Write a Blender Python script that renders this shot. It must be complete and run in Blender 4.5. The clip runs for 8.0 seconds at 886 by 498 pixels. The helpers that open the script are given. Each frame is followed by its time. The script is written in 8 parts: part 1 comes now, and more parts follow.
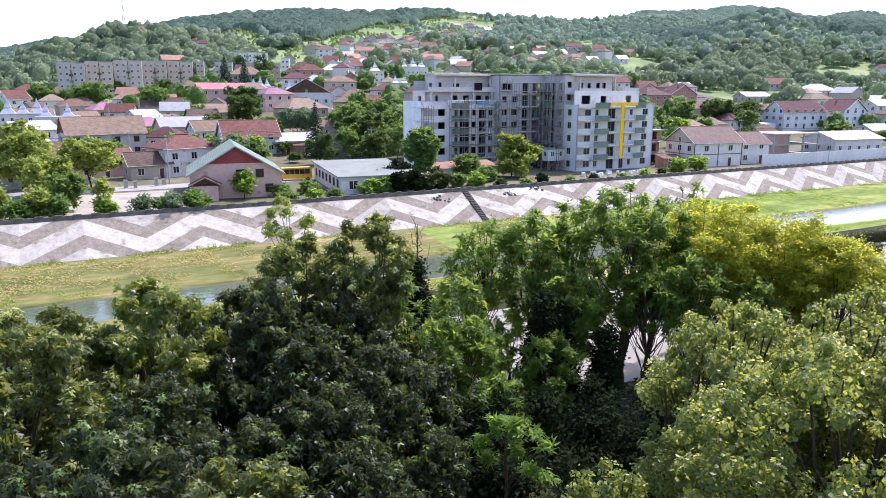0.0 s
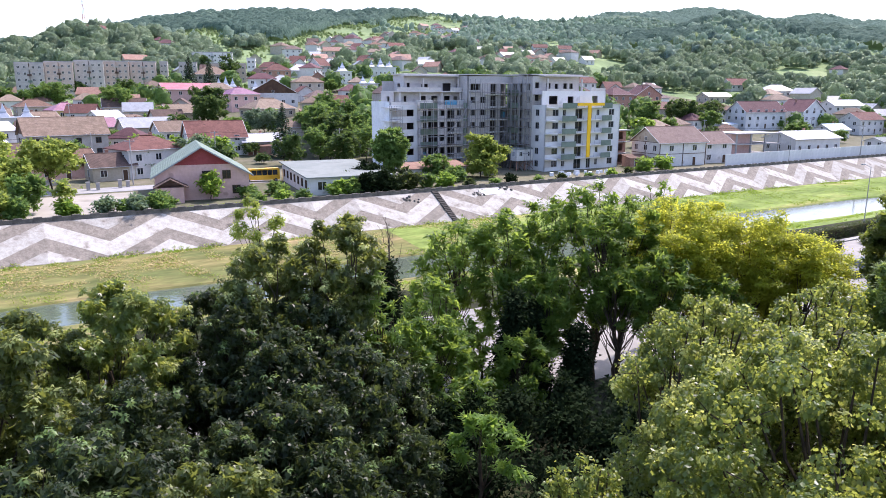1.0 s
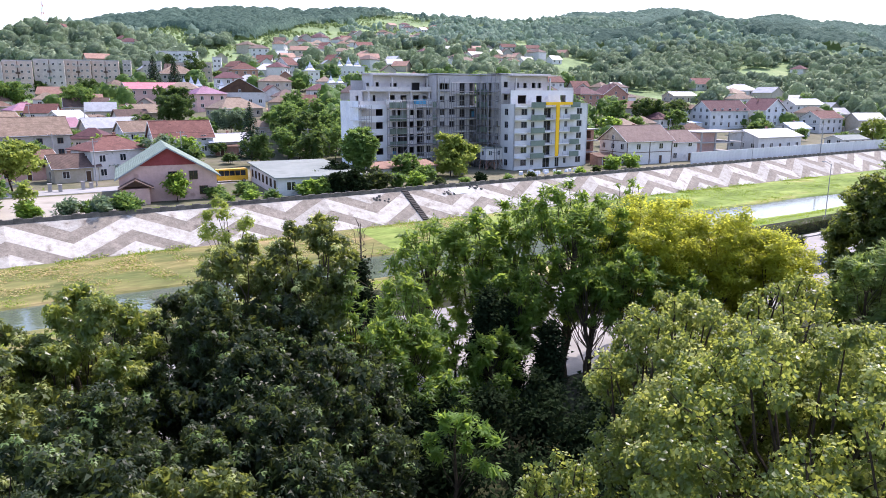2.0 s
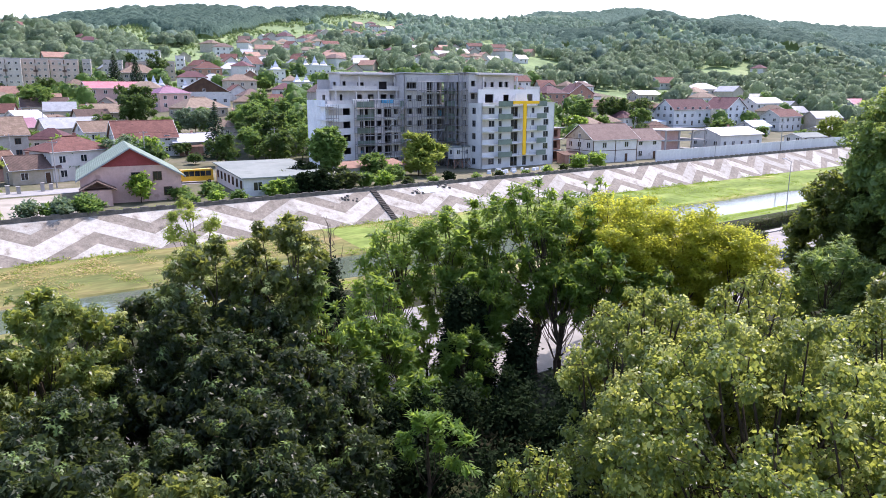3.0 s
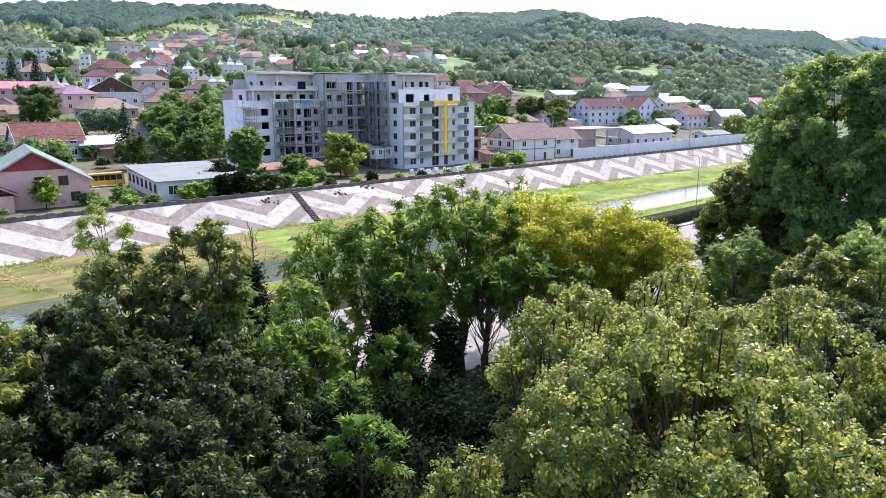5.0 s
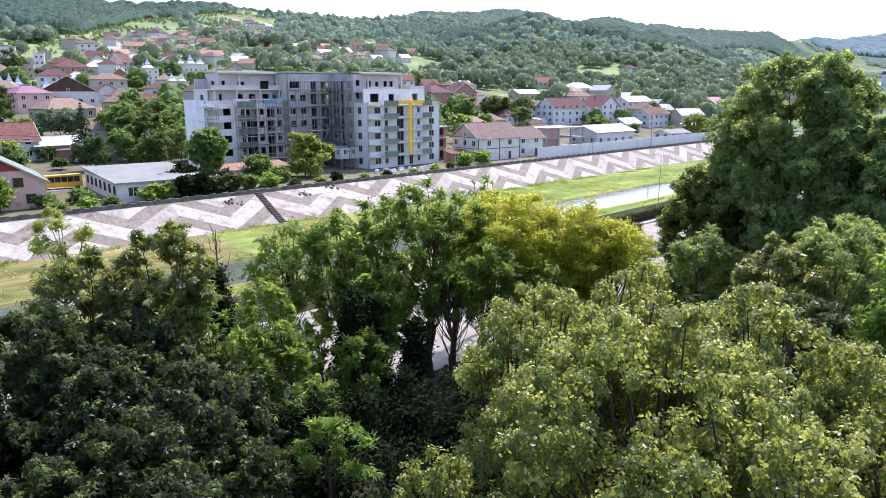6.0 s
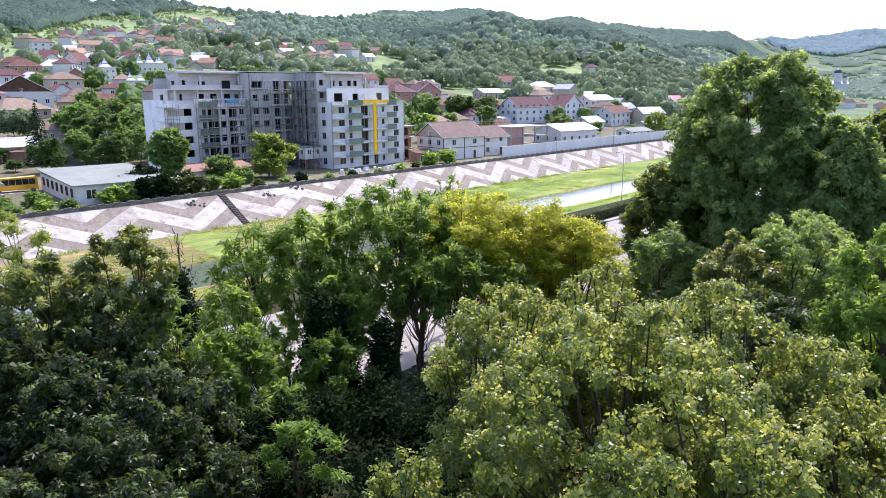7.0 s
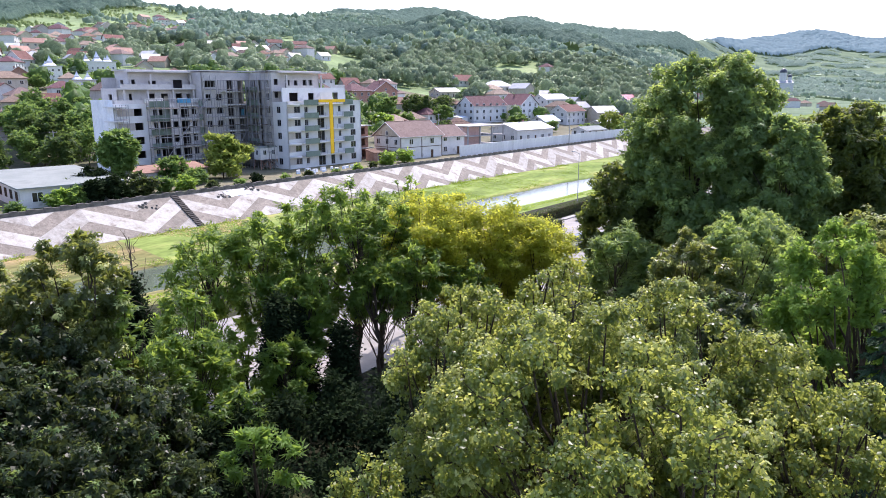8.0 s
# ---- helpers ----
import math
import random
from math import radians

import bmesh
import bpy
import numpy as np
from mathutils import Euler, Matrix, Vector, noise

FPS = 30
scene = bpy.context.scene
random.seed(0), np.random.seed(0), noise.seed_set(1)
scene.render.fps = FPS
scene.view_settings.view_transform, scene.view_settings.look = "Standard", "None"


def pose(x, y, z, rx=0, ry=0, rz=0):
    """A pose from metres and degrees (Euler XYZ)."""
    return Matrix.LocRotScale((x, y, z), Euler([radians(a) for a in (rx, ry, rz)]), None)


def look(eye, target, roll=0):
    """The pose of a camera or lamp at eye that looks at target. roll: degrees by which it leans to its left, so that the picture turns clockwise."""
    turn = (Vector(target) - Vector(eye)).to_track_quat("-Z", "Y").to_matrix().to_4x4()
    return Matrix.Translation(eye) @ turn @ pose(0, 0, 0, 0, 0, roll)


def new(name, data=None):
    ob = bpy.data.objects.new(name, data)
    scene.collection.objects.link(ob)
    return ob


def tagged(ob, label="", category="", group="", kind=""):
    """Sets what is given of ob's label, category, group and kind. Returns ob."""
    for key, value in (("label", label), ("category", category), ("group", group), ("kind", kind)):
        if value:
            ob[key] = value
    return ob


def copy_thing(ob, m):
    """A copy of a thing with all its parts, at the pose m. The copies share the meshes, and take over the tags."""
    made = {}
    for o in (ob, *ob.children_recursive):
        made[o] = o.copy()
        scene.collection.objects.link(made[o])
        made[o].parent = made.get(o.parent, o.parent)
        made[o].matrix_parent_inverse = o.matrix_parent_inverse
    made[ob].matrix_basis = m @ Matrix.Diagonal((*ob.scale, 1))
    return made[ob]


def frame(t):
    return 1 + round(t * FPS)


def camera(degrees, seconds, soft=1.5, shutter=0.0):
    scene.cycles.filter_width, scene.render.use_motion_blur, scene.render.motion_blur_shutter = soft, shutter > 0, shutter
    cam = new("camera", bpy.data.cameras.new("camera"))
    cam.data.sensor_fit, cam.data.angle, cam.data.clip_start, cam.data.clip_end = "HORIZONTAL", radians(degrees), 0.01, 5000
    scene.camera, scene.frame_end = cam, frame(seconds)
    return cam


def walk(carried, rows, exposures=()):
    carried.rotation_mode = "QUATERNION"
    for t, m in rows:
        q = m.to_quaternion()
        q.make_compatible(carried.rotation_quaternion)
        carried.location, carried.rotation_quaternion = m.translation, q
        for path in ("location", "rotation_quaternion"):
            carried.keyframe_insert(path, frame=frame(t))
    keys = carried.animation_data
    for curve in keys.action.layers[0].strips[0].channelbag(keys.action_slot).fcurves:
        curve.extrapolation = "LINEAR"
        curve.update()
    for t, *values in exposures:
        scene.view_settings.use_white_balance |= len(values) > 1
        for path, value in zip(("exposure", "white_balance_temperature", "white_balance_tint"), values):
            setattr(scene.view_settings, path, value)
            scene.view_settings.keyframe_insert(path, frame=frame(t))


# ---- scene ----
# The camera: hovering drone that turns to the right and drifts a little to its left.
cam = camera(64.36, 8.0, soft=0.9)


def hover(t, yaw, pitch, roll):
    s = t / 8
    at = (-1.198 * s + 1.043 * s ** 2 - 0.26 * s ** 3, 0.06 * s - 0.182 * s ** 2 + 0.154 * s ** 3, 17.7 - 0.407 * s + 0.637 * s ** 2 - 0.044 * s ** 3)
    return t, pose(*at, 0, 0, yaw) @ pose(0, 0, 0, 90 + pitch, 0, 0) @ pose(0, 0, 0, 0, 0, roll)


walk(cam, [
    hover(0.0, 0.012, -12.488, 0.03),
    hover(0.5, -1.3, -12.445, 0.055),
    hover(1.0, -2.555, -12.442, 0.06),
    hover(1.5, -3.784, -12.457, 0.045),
    hover(3.0, -7.636, -12.555, -0.04),
    hover(3.5, -9.039, -12.586, -0.068),
    hover(4.0, -10.658, -12.6, -0.089),
    hover(4.5, -12.339, -12.595, -0.105),
    hover(5.0, -13.954, -12.59, -0.11),
    hover(6.5, -18.127, -12.689, -0.17),
    hover(7.0, -19.573, -12.731, -0.25),
    hover(7.5, -21.179, -12.774, -0.29),
    hover(8.0, -23.015, -12.815, -0.25),
], exposures=((0.0, 1.34, 6250, 26), (8.0, 1.37, 6250, 26)))

# ---- daylight ----
SUN_AZ, SUN_EL = 42.0, 54.0
world = bpy.data.worlds.new("world")
scene.world = world
world.use_nodes = True
wn = world.node_tree.nodes
sky = wn.new("ShaderNodeTexSky")
sky.sky_type, sky.sun_disc = "NISHITA", False
sky.sun_elevation, sky.sun_rotation = radians(SUN_EL), radians(SUN_AZ)
sky.altitude, sky.air_density, sky.dust_density, sky.ozone_density = 200, 1.0, 2.0, 1.0
wn["Background"].inputs["Strength"].default_value = 0.15
world.node_tree.links.new(sky.outputs["Color"], wn["Background"].inputs["Color"])
sun = new("sun", bpy.data.lights.new("sun", "SUN"))
sun.data.energy, sun.data.angle, sun.data.color = 2.4, radians(0.53), (1.0, 0.95, 0.86)
to_sun = Vector((math.sin(radians(SUN_AZ)) * math.cos(radians(SUN_EL)), math.cos(radians(SUN_AZ)) * math.cos(radians(SUN_EL)), math.sin(radians(SUN_EL))))
sun.matrix_basis = look(to_sun * 100, (0, 0, 0))


# ---- materials ----
def lin(h):
    """Linear colour from a hex string."""
    out = []
    for i in (0, 2, 4):
        c = int(h[i:i + 2], 16) / 255
        out.append(c / 12.92 if c <= 0.04045 else ((c + 0.055) / 1.055) ** 2.4)
    return (*out, 1.0)


def mat(name, one, two=None, rough=0.85, scale=0.6, fine=9.0, bump=0.25, metal=0.0, vary=0.12, spec=0.4, three=None, tight=(0.38, 0.62), bands=0.0, streak=0.0):
    """A surface of two or three tones mixed by coarse noise, with fine grain and relief."""
    m = bpy.data.materials.new(name)
    m.use_nodes = True
    n, k = m.node_tree.nodes, m.node_tree.links
    b = n["Principled BSDF"]
    b.inputs["Roughness"].default_value, b.inputs["Metallic"].default_value = rough, metal
    b.inputs["Specular IOR Level"].default_value = spec
    co = n.new("ShaderNodeTexCoord")
    big, small = n.new("ShaderNodeTexNoise"), n.new("ShaderNodeTexNoise")
    big.inputs["Scale"].default_value, big.inputs["Detail"].default_value = scale, 5
    small.inputs["Scale"].default_value, small.inputs["Detail"].default_value = fine, 3
    mid = n.new("ShaderNodeTexNoise")
    mid.inputs["Scale"].default_value, mid.inputs["Detail"].default_value = math.sqrt(scale * fine), 4
    where = co.outputs["Object"]
    if streak:
        # drawn out along the river
        turn = n.new("ShaderNodeMapping")
        turn.vector_type = "TEXTURE"
        turn.inputs["Rotation"].default_value, turn.inputs["Scale"].default_value = (0, 0, radians(28)), (streak, 1, 1)
        k.new(where, turn.inputs["Vector"])
        where = turn.outputs["Vector"]
    for t in (big, mid, small):
        k.new(where, t.inputs["Vector"])
    ramp = n.new("ShaderNodeValToRGB")
    e = ramp.color_ramp.elements
    e[0].position, e[1].position = tight
    one, two = lin(one), lin(two or one)
    e[0].color, e[1].color = one, two
    if three:
        x = e.new(tight[1] + 0.12)
        x.color = lin(three)
    k.new(big.outputs["Fac"], ramp.inputs["Fac"])
    grain = n.new("ShaderNodeMapRange")
    grain.inputs["To Min"].default_value, grain.inputs["To Max"].default_value = 1 - 2 * vary, 1 + 2 * vary
    k.new(small.outputs["Fac"], grain.inputs["Value"])
    info = n.new("ShaderNodeObjectInfo")
    tone = n.new("ShaderNodeMapRange")
    tone.inputs["To Min"].default_value, tone.inputs["To Max"].default_value = 1 - vary, 1 + vary
    k.new(info.outputs["Random"], tone.inputs["Value"])
    both = n.new("ShaderNodeMath")
    both.operation = "MULTIPLY"
    k.new(grain.outputs["Result"], both.inputs[0])
    blotch = n.new("ShaderNodeMapRange")
    blotch.inputs["From Min"].default_value, blotch.inputs["From Max"].default_value = 0.25, 0.75
    blotch.inputs["To Min"].default_value, blotch.inputs["To Max"].default_value = 1 - vary, 1 + vary
    k.new(mid.outputs["Fac"], blotch.inputs["Value"])
    first = n.new("ShaderNodeMath")
    first.operation = "MULTIPLY"
    k.new(tone.outputs["Result"], first.inputs[0])
    k.new(blotch.outputs["Result"], first.inputs[1])
    k.new(first.outputs[0], both.inputs[1])
    mul = n.new("ShaderNodeMix")
    mul.data_type, mul.blend_type = "RGBA", "MULTIPLY"
    mul.inputs["Factor"].default_value = 1.0
    k.new(ramp.outputs["Color"], mul.inputs[6])
    k.new(both.outputs[0], mul.inputs[7])
    k.new(mul.outputs[2], b.inputs["Base Color"])
    height = small.outputs["Fac"]
    if bands:
        wave = n.new("ShaderNodeTexWave")
        wave.inputs["Scale"].default_value, wave.inputs["Distortion"].default_value = bands, 0.4
        k.new(co.outputs["Object"], wave.inputs["Vector"])
        height = wave.outputs["Fac"]
    bp = n.new("ShaderNodeBump")
    bp.inputs["Strength"].default_value, bp.inputs["Distance"].default_value = bump, 0.05
    k.new(height, bp.inputs["Height"])
    k.new(bp.outputs["Normal"], b.inputs["Normal"])
    return m


def leaf_mat(name, dark, light, glow, patch=0.5, through_light=0.35, rough=0.5, spec=0.22, grain=0.0):
    """Leaves: tone by leaf and by patch of the crown, some light shining through."""
    m = bpy.data.materials.new(name)
    m.use_nodes = True
    n, k = m.node_tree.nodes, m.node_tree.links
    b = n["Principled BSDF"]
    b.inputs["Roughness"].default_value, b.inputs["Specular IOR Level"].default_value = rough, spec
    geo = n.new("ShaderNodeNewGeometry")
    no = n.new("ShaderNodeTexNoise")
    no.inputs["Scale"].default_value, no.inputs["Detail"].default_value = patch, 3
    k.new(geo.outputs["Position"], no.inputs["Vector"])
    add = n.new("ShaderNodeMath")
    add.operation = "MULTIPLY_ADD"
    add.inputs[1].default_value = 0.24
    k.new(geo.outputs["Random Per Island"], add.inputs[0])
    mr = n.new("ShaderNodeMapRange")
    mr.inputs["From Min"].default_value, mr.inputs["From Max"].default_value = 0.3, 0.7
    mr.inputs["To Min"].default_value, mr.inputs["To Max"].default_value = 0.0, 0.35
    k.new(no.outputs["Fac"], mr.inputs["Value"])
    # each shoot has its own tone
    shoot = n.new("ShaderNodeTexNoise")
    shoot.inputs["Scale"].default_value, shoot.inputs["Detail"].default_value = patch * 5, 1
    k.new(geo.outputs["Position"], shoot.inputs["Vector"])
    ms = n.new("ShaderNodeMapRange")
    ms.inputs["From Min"].default_value, ms.inputs["From Max"].default_value = 0.35, 0.65
    ms.inputs["To Min"].default_value, ms.inputs["To Max"].default_value = 0.0, 0.45
    k.new(shoot.outputs["Fac"], ms.inputs["Value"])
    both = n.new("ShaderNodeMath")
    k.new(mr.outputs["Result"], both.inputs[0])
    k.new(ms.outputs["Result"], both.inputs[1])
    k.new(both.outputs[0], add.inputs[2])
    ramp = n.new("ShaderNodeValToRGB")
    e = ramp.color_ramp.elements
    e[0].color, e[1].color = lin(dark), lin(light)
    e[0].position, e[1].position = 0.1, 0.95
    k.new(add.outputs[0], ramp.inputs["Fac"])
    relief = None
    if grain:
        # far crowns: sprays of leaves as relief and tone
        sprays = n.new("ShaderNodeTexNoise")
        sprays.inputs["Scale"].default_value, sprays.inputs["Detail"].default_value, sprays.inputs["Roughness"].default_value = grain, 4, 0.7
        k.new(geo.outputs["Position"], sprays.inputs["Vector"])
        relief = n.new("ShaderNodeBump")
        relief.inputs["Strength"].default_value, relief.inputs["Distance"].default_value = 1.0, 1.1 / grain
        k.new(sprays.outputs["Fac"], relief.inputs["Height"])
        k.new(relief.outputs["Normal"], b.inputs["Normal"])
        ms.inputs["From Min"].default_value, ms.inputs["From Max"].default_value = 0.38, 0.64
        ms.inputs["To Min"].default_value, ms.inputs["To Max"].default_value = -0.3, 0.5
        k.new(sprays.outputs["Fac"], ms.inputs["Value"])
    k.new(ramp.outputs["Color"], b.inputs["Base Color"])
    tr = n.new("ShaderNodeBsdfTranslucent")
    if relief:
        k.new(relief.outputs["Normal"], tr.inputs["Normal"])
    blend = n.new("ShaderNodeMix")
    blend.data_type = "RGBA"
    blend.inputs["Factor"].default_value = 0.8
    blend.inputs["B"].default_value = lin(glow)
    k.new(ramp.outputs["Color"], blend.inputs["A"])
    k.new(blend.outputs["Result"], tr.inputs["Color"])
    mix = n.new("ShaderNodeMixShader")
    mix.inputs["Fac"].default_value = through_light
    k.new(b.outputs[0], mix.inputs[1])
    k.new(tr.outputs[0], mix.inputs[2])
    k.new(mix.outputs[0], n["Material Output"].inputs["Surface"])
    return m


M = dict(
    meadow=mat("meadow", "6a7c56", "7e9064", three="969c74", scale=0.02, fine=1.3, bump=0.5, vary=0.2, rough=0.95, spec=0.1),
    flat_grass=mat("flat_grass", "5f7136", "768646", three="8e8e56", scale=0.14, fine=1.6, bump=0.8, vary=0.24, rough=0.95, spec=0.1, tight=(0.35, 0.56), streak=2.5),
    flat_dry=mat("flat_dry", "5c633a", "777248", three="978660", scale=0.3, fine=1.8, bump=0.8, vary=0.26, rough=0.95, spec=0.1, tight=(0.36, 0.58), streak=3.0),
    valley=mat("valley", "54664c", "64755a", three="7a8268", scale=0.01, fine=0.4, bump=0.3, vary=0.2, rough=0.95, spec=0.1),
    yard=mat("yard", "5e5f4a", "6d6a58", three="7d7768", scale=0.12, fine=1.5, bump=0.4, vary=0.18, rough=0.95, spec=0.1),
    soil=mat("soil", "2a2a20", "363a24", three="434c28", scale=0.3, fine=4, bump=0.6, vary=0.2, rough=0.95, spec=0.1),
    dirt=mat("dirt", "b9a987", "a3a06a", scale=0.35, fine=5, bump=0.4, rough=0.95, spec=0.1),
    paving=mat("paving", "88857f", "96928b", three="7b7771", scale=0.25, fine=5, bump=0.15, vary=0.08),
    court=mat("court", "938d82", "a09a8e", three="858074", scale=0.12, fine=3, bump=0.15, vary=0.07),
    site_ground=mat("site_ground", "6b6a57", "7a745f", three="59603f", scale=0.35, fine=4, bump=0.5, vary=0.2, rough=0.95, spec=0.1),
    street=mat("street", "8d8d8c", "9b9a97", scale=0.2, fine=6, bump=0.1, vary=0.08),
    slope_grey=mat("slope_grey", "797267", "898175", three="60594f", scale=0.45, fine=4.5, bump=0.6, vary=0.24),
    slope_white=mat("slope_white", "adaaa1", "a09b91", three="797166", scale=0.7, fine=7, bump=0.4, vary=0.16, tight=(0.45, 0.6)),
    wall_stone=mat("wall_stone", "57544f", "68645e", three="46433f", scale=0.9, fine=6, bump=0.4, vary=0.2),
    concrete=mat("concrete", "9a9896", "aaa7a2", scale=0.4, fine=5, bump=0.15, vary=0.08),
    fence_white=mat("fence_white", "c9cacb", "d8d8d6", three="b4b3b0", scale=0.3, fine=3, bump=0.1, vary=0.06),
    stair_dark=mat("stair_dark", "35322f", "46423d", bump=0.3),
    bark=mat("bark", "3f362c", "54493b", scale=2, fine=20, bump=0.6, vary=0.2, rough=0.95, spec=0.1),
    deadwood=mat("deadwood", "5a4d42", "6b5d50", scale=2, fine=20, bump=0.6, vary=0.2, rough=0.95, spec=0.1),
    glass=mat("glass", "1b2024", "2a3138", rough=0.12, bump=0.0, vary=0.2, spec=0.6),
    frame_white=mat("frame_white", "dcdcda", "cfcfcc", bump=0.05, vary=0.05),
    frame_brown=mat("frame_brown", "5b4636", "4c392c", bump=0.05, vary=0.08),
    plaster_white=mat("plaster_white", "c6c5c1", "d1cfcb", three="b0aea9", bump=0.08, vary=0.05),
    plaster_cream=mat("plaster_cream", "b0a694", "bab1a0", three="9c9282", bump=0.08, vary=0.07),
    plaster_grey=mat("plaster_grey", "a59f97", "b2aca4", three="908a82", bump=0.1, vary=0.08),
    prefab_grey=mat("prefab_grey", "aaa39b", "b5aea6", three="948c84", scale=0.25, fine=3, bump=0.1, vary=0.1),
    prefab_rose=mat("prefab_rose", "b7a598", "c0afa2", three="a09084", scale=0.25, fine=3, bump=0.1, vary=0.1),
    plaster_pink=mat("plaster_pink", "c9a49a", "d4b0a5", three="b8948a", bump=0.08, vary=0.06),
    plaster_yellow=mat("plaster_yellow", "d3bd7c", "dac78c", bump=0.08, vary=0.06),
    plaster_orange=mat("plaster_orange", "d39a4f", "dca761", bump=0.08, vary=0.06),
    brick=mat("brick", "9c7464", "aa8474", three="8a6454", scale=1.2, fine=8, bump=0.3, vary=0.12),
    tile_brown=mat("tile_brown", "6c5c4d", "7d6b5c", three="574a41", scale=0.7, fine=6, bump=0.5, vary=0.2, bands=1.4),
    tile_red=mat("tile_red", "623e37", "744d44", three="4f332e", scale=0.7, fine=6, bump=0.5, vary=0.2, bands=1.4),
    tile_dark=mat("tile_dark", "53433c", "625047", three="433630", scale=0.7, fine=6, bump=0.5, vary=0.18, bands=1.4),
    tile_rust=mat("tile_rust", "684f41", "795f50", three="544137", scale=0.9, fine=6, bump=0.5, vary=0.22, bands=1.4),
    tile_umber=mat("tile_umber", "62514b", "6e5d56", three="54453f", scale=0.7, fine=6, bump=0.5, vary=0.16, bands=1.4),
    tile_maroon=mat("tile_maroon", "533438", "5f3f42", three="452c30", scale=0.7, fine=6, bump=0.5, vary=0.16, bands=1.4),
    tile_sand=mat("tile_sand", "7d6d5d", "8c7c6b", three="6a5c4f", scale=0.7, fine=6, bump=0.5, vary=0.16, bands=1.4),
    tile_green=mat("tile_green", "6d7c70", "7c8b7f", three="5d6c60", scale=0.6, fine=5, bump=0.5, vary=0.12, spec=0.2, bands=1.1),
    tin_white=mat("tin_white", "b4b7ba", "c2c4c6", three="9da1a4", rough=0.45, bump=0.3, vary=0.06, bands=1.5),
    tin_pale=mat("tin_pale", "7d847f", "898f89", three="747a75", scale=0.15, rough=0.85, bump=0.2, vary=0.06, spec=0.15, bands=0.8),
    tin_grey=mat("tin_grey", "8f9396", "9da1a4", three="7c8083", rough=0.5, bump=0.3, vary=0.08, bands=1.5),
    tin_silver=mat("tin_silver", "b9bdc0", "c9ccce", rough=0.38, metal=0.6, bump=0.2, vary=0.06, bands=1.5),
    tin_red=mat("tin_red", "a5626a", "b17078", rough=0.5, bump=0.3, vary=0.08, bands=1.5),
    tin_magenta=mat("tin_magenta", "875a69", "946878", rough=0.5, bump=0.3, vary=0.08, bands=1.5),
    tin_purple=mat("tin_purple", "754c62", "83586f", rough=0.5, bump=0.3, vary=0.08, bands=1.5),
    tin_blue=mat("tin_blue", "9fb4c6", "b1c3d2", rough=0.5, bump=0.3, vary=0.08, bands=1.5),
    tin_rust=mat("tin_rust", "8f6c5c", "9e7b69", three="7a5b4d", rough=0.7, bump=0.3, vary=0.14, bands=1.5),
    red_board=mat("red_board", "8c3f3e", "98494a", bump=0.2, vary=0.08),
    render_white=mat("render_white", "cdcecd", "d8d8d7", three="bebfbf", scale=0.3, fine=3, bump=0.06, vary=0.04),
    render_grey=mat("render_grey", "bab6b4", "c4c0bd", three="a6a2a0", scale=0.35, fine=3, bump=0.12, vary=0.08),
    render_violet=mat("render_violet", "c0bbb9", "cac5c2", three="aea9a6", scale=0.35, fine=3, bump=0.12, vary=0.07),
    panel_green=mat("panel_green", "66756a", "738277", bump=0.05, vary=0.06),
    yellow_bar=mat("yellow_bar", "e8b51c", "efbf2a", bump=0.05, vary=0.04),
    # inner walls: the rooms' shade put into one dark colour
    inside_shade=mat("inside_shade", "4a474a", "57545a", bump=0.05, vary=0.08),
    steel=mat("steel", "8c8d90", "9b9c9f", rough=0.5, metal=0.5, bump=0.05, vary=0.1),
    sheet=mat("sheet", "d9dde2", "e8ebee", rough=0.5, bump=0.5, fine=3, vary=0.06),
    blue_sheet=mat("blue_sheet", "3f8fb5", "57a6c6", rough=0.5, bump=0.4, vary=0.08),
    yellow_paint=mat("yellow_paint", "d8a51f", "e0b030", rough=0.35, bump=0.02, vary=0.04),
    car_blue=mat("car_blue", "1f2a3d", "27344a", rough=0.25, bump=0.0, vary=0.05, spec=0.6),
    car_white=mat("car_white", "dcdedf", "e5e6e6", rough=0.25, bump=0.0, vary=0.03, spec=0.6),
    rubber=mat("rubber", "191919", "232323", bump=0.1, vary=0.1),
    lamp_lens=mat("lamp_lens", "c8c4b0", "d6d2c0", rough=0.2, bump=0.0, vary=0.03),
    mast_red=mat("mast_red", "b5453a", "c05044", bump=0.0, vary=0.03),
    dome_black=mat("dome_black", "3c4048", "474c55", rough=0.4, bump=0.05, vary=0.05),
)
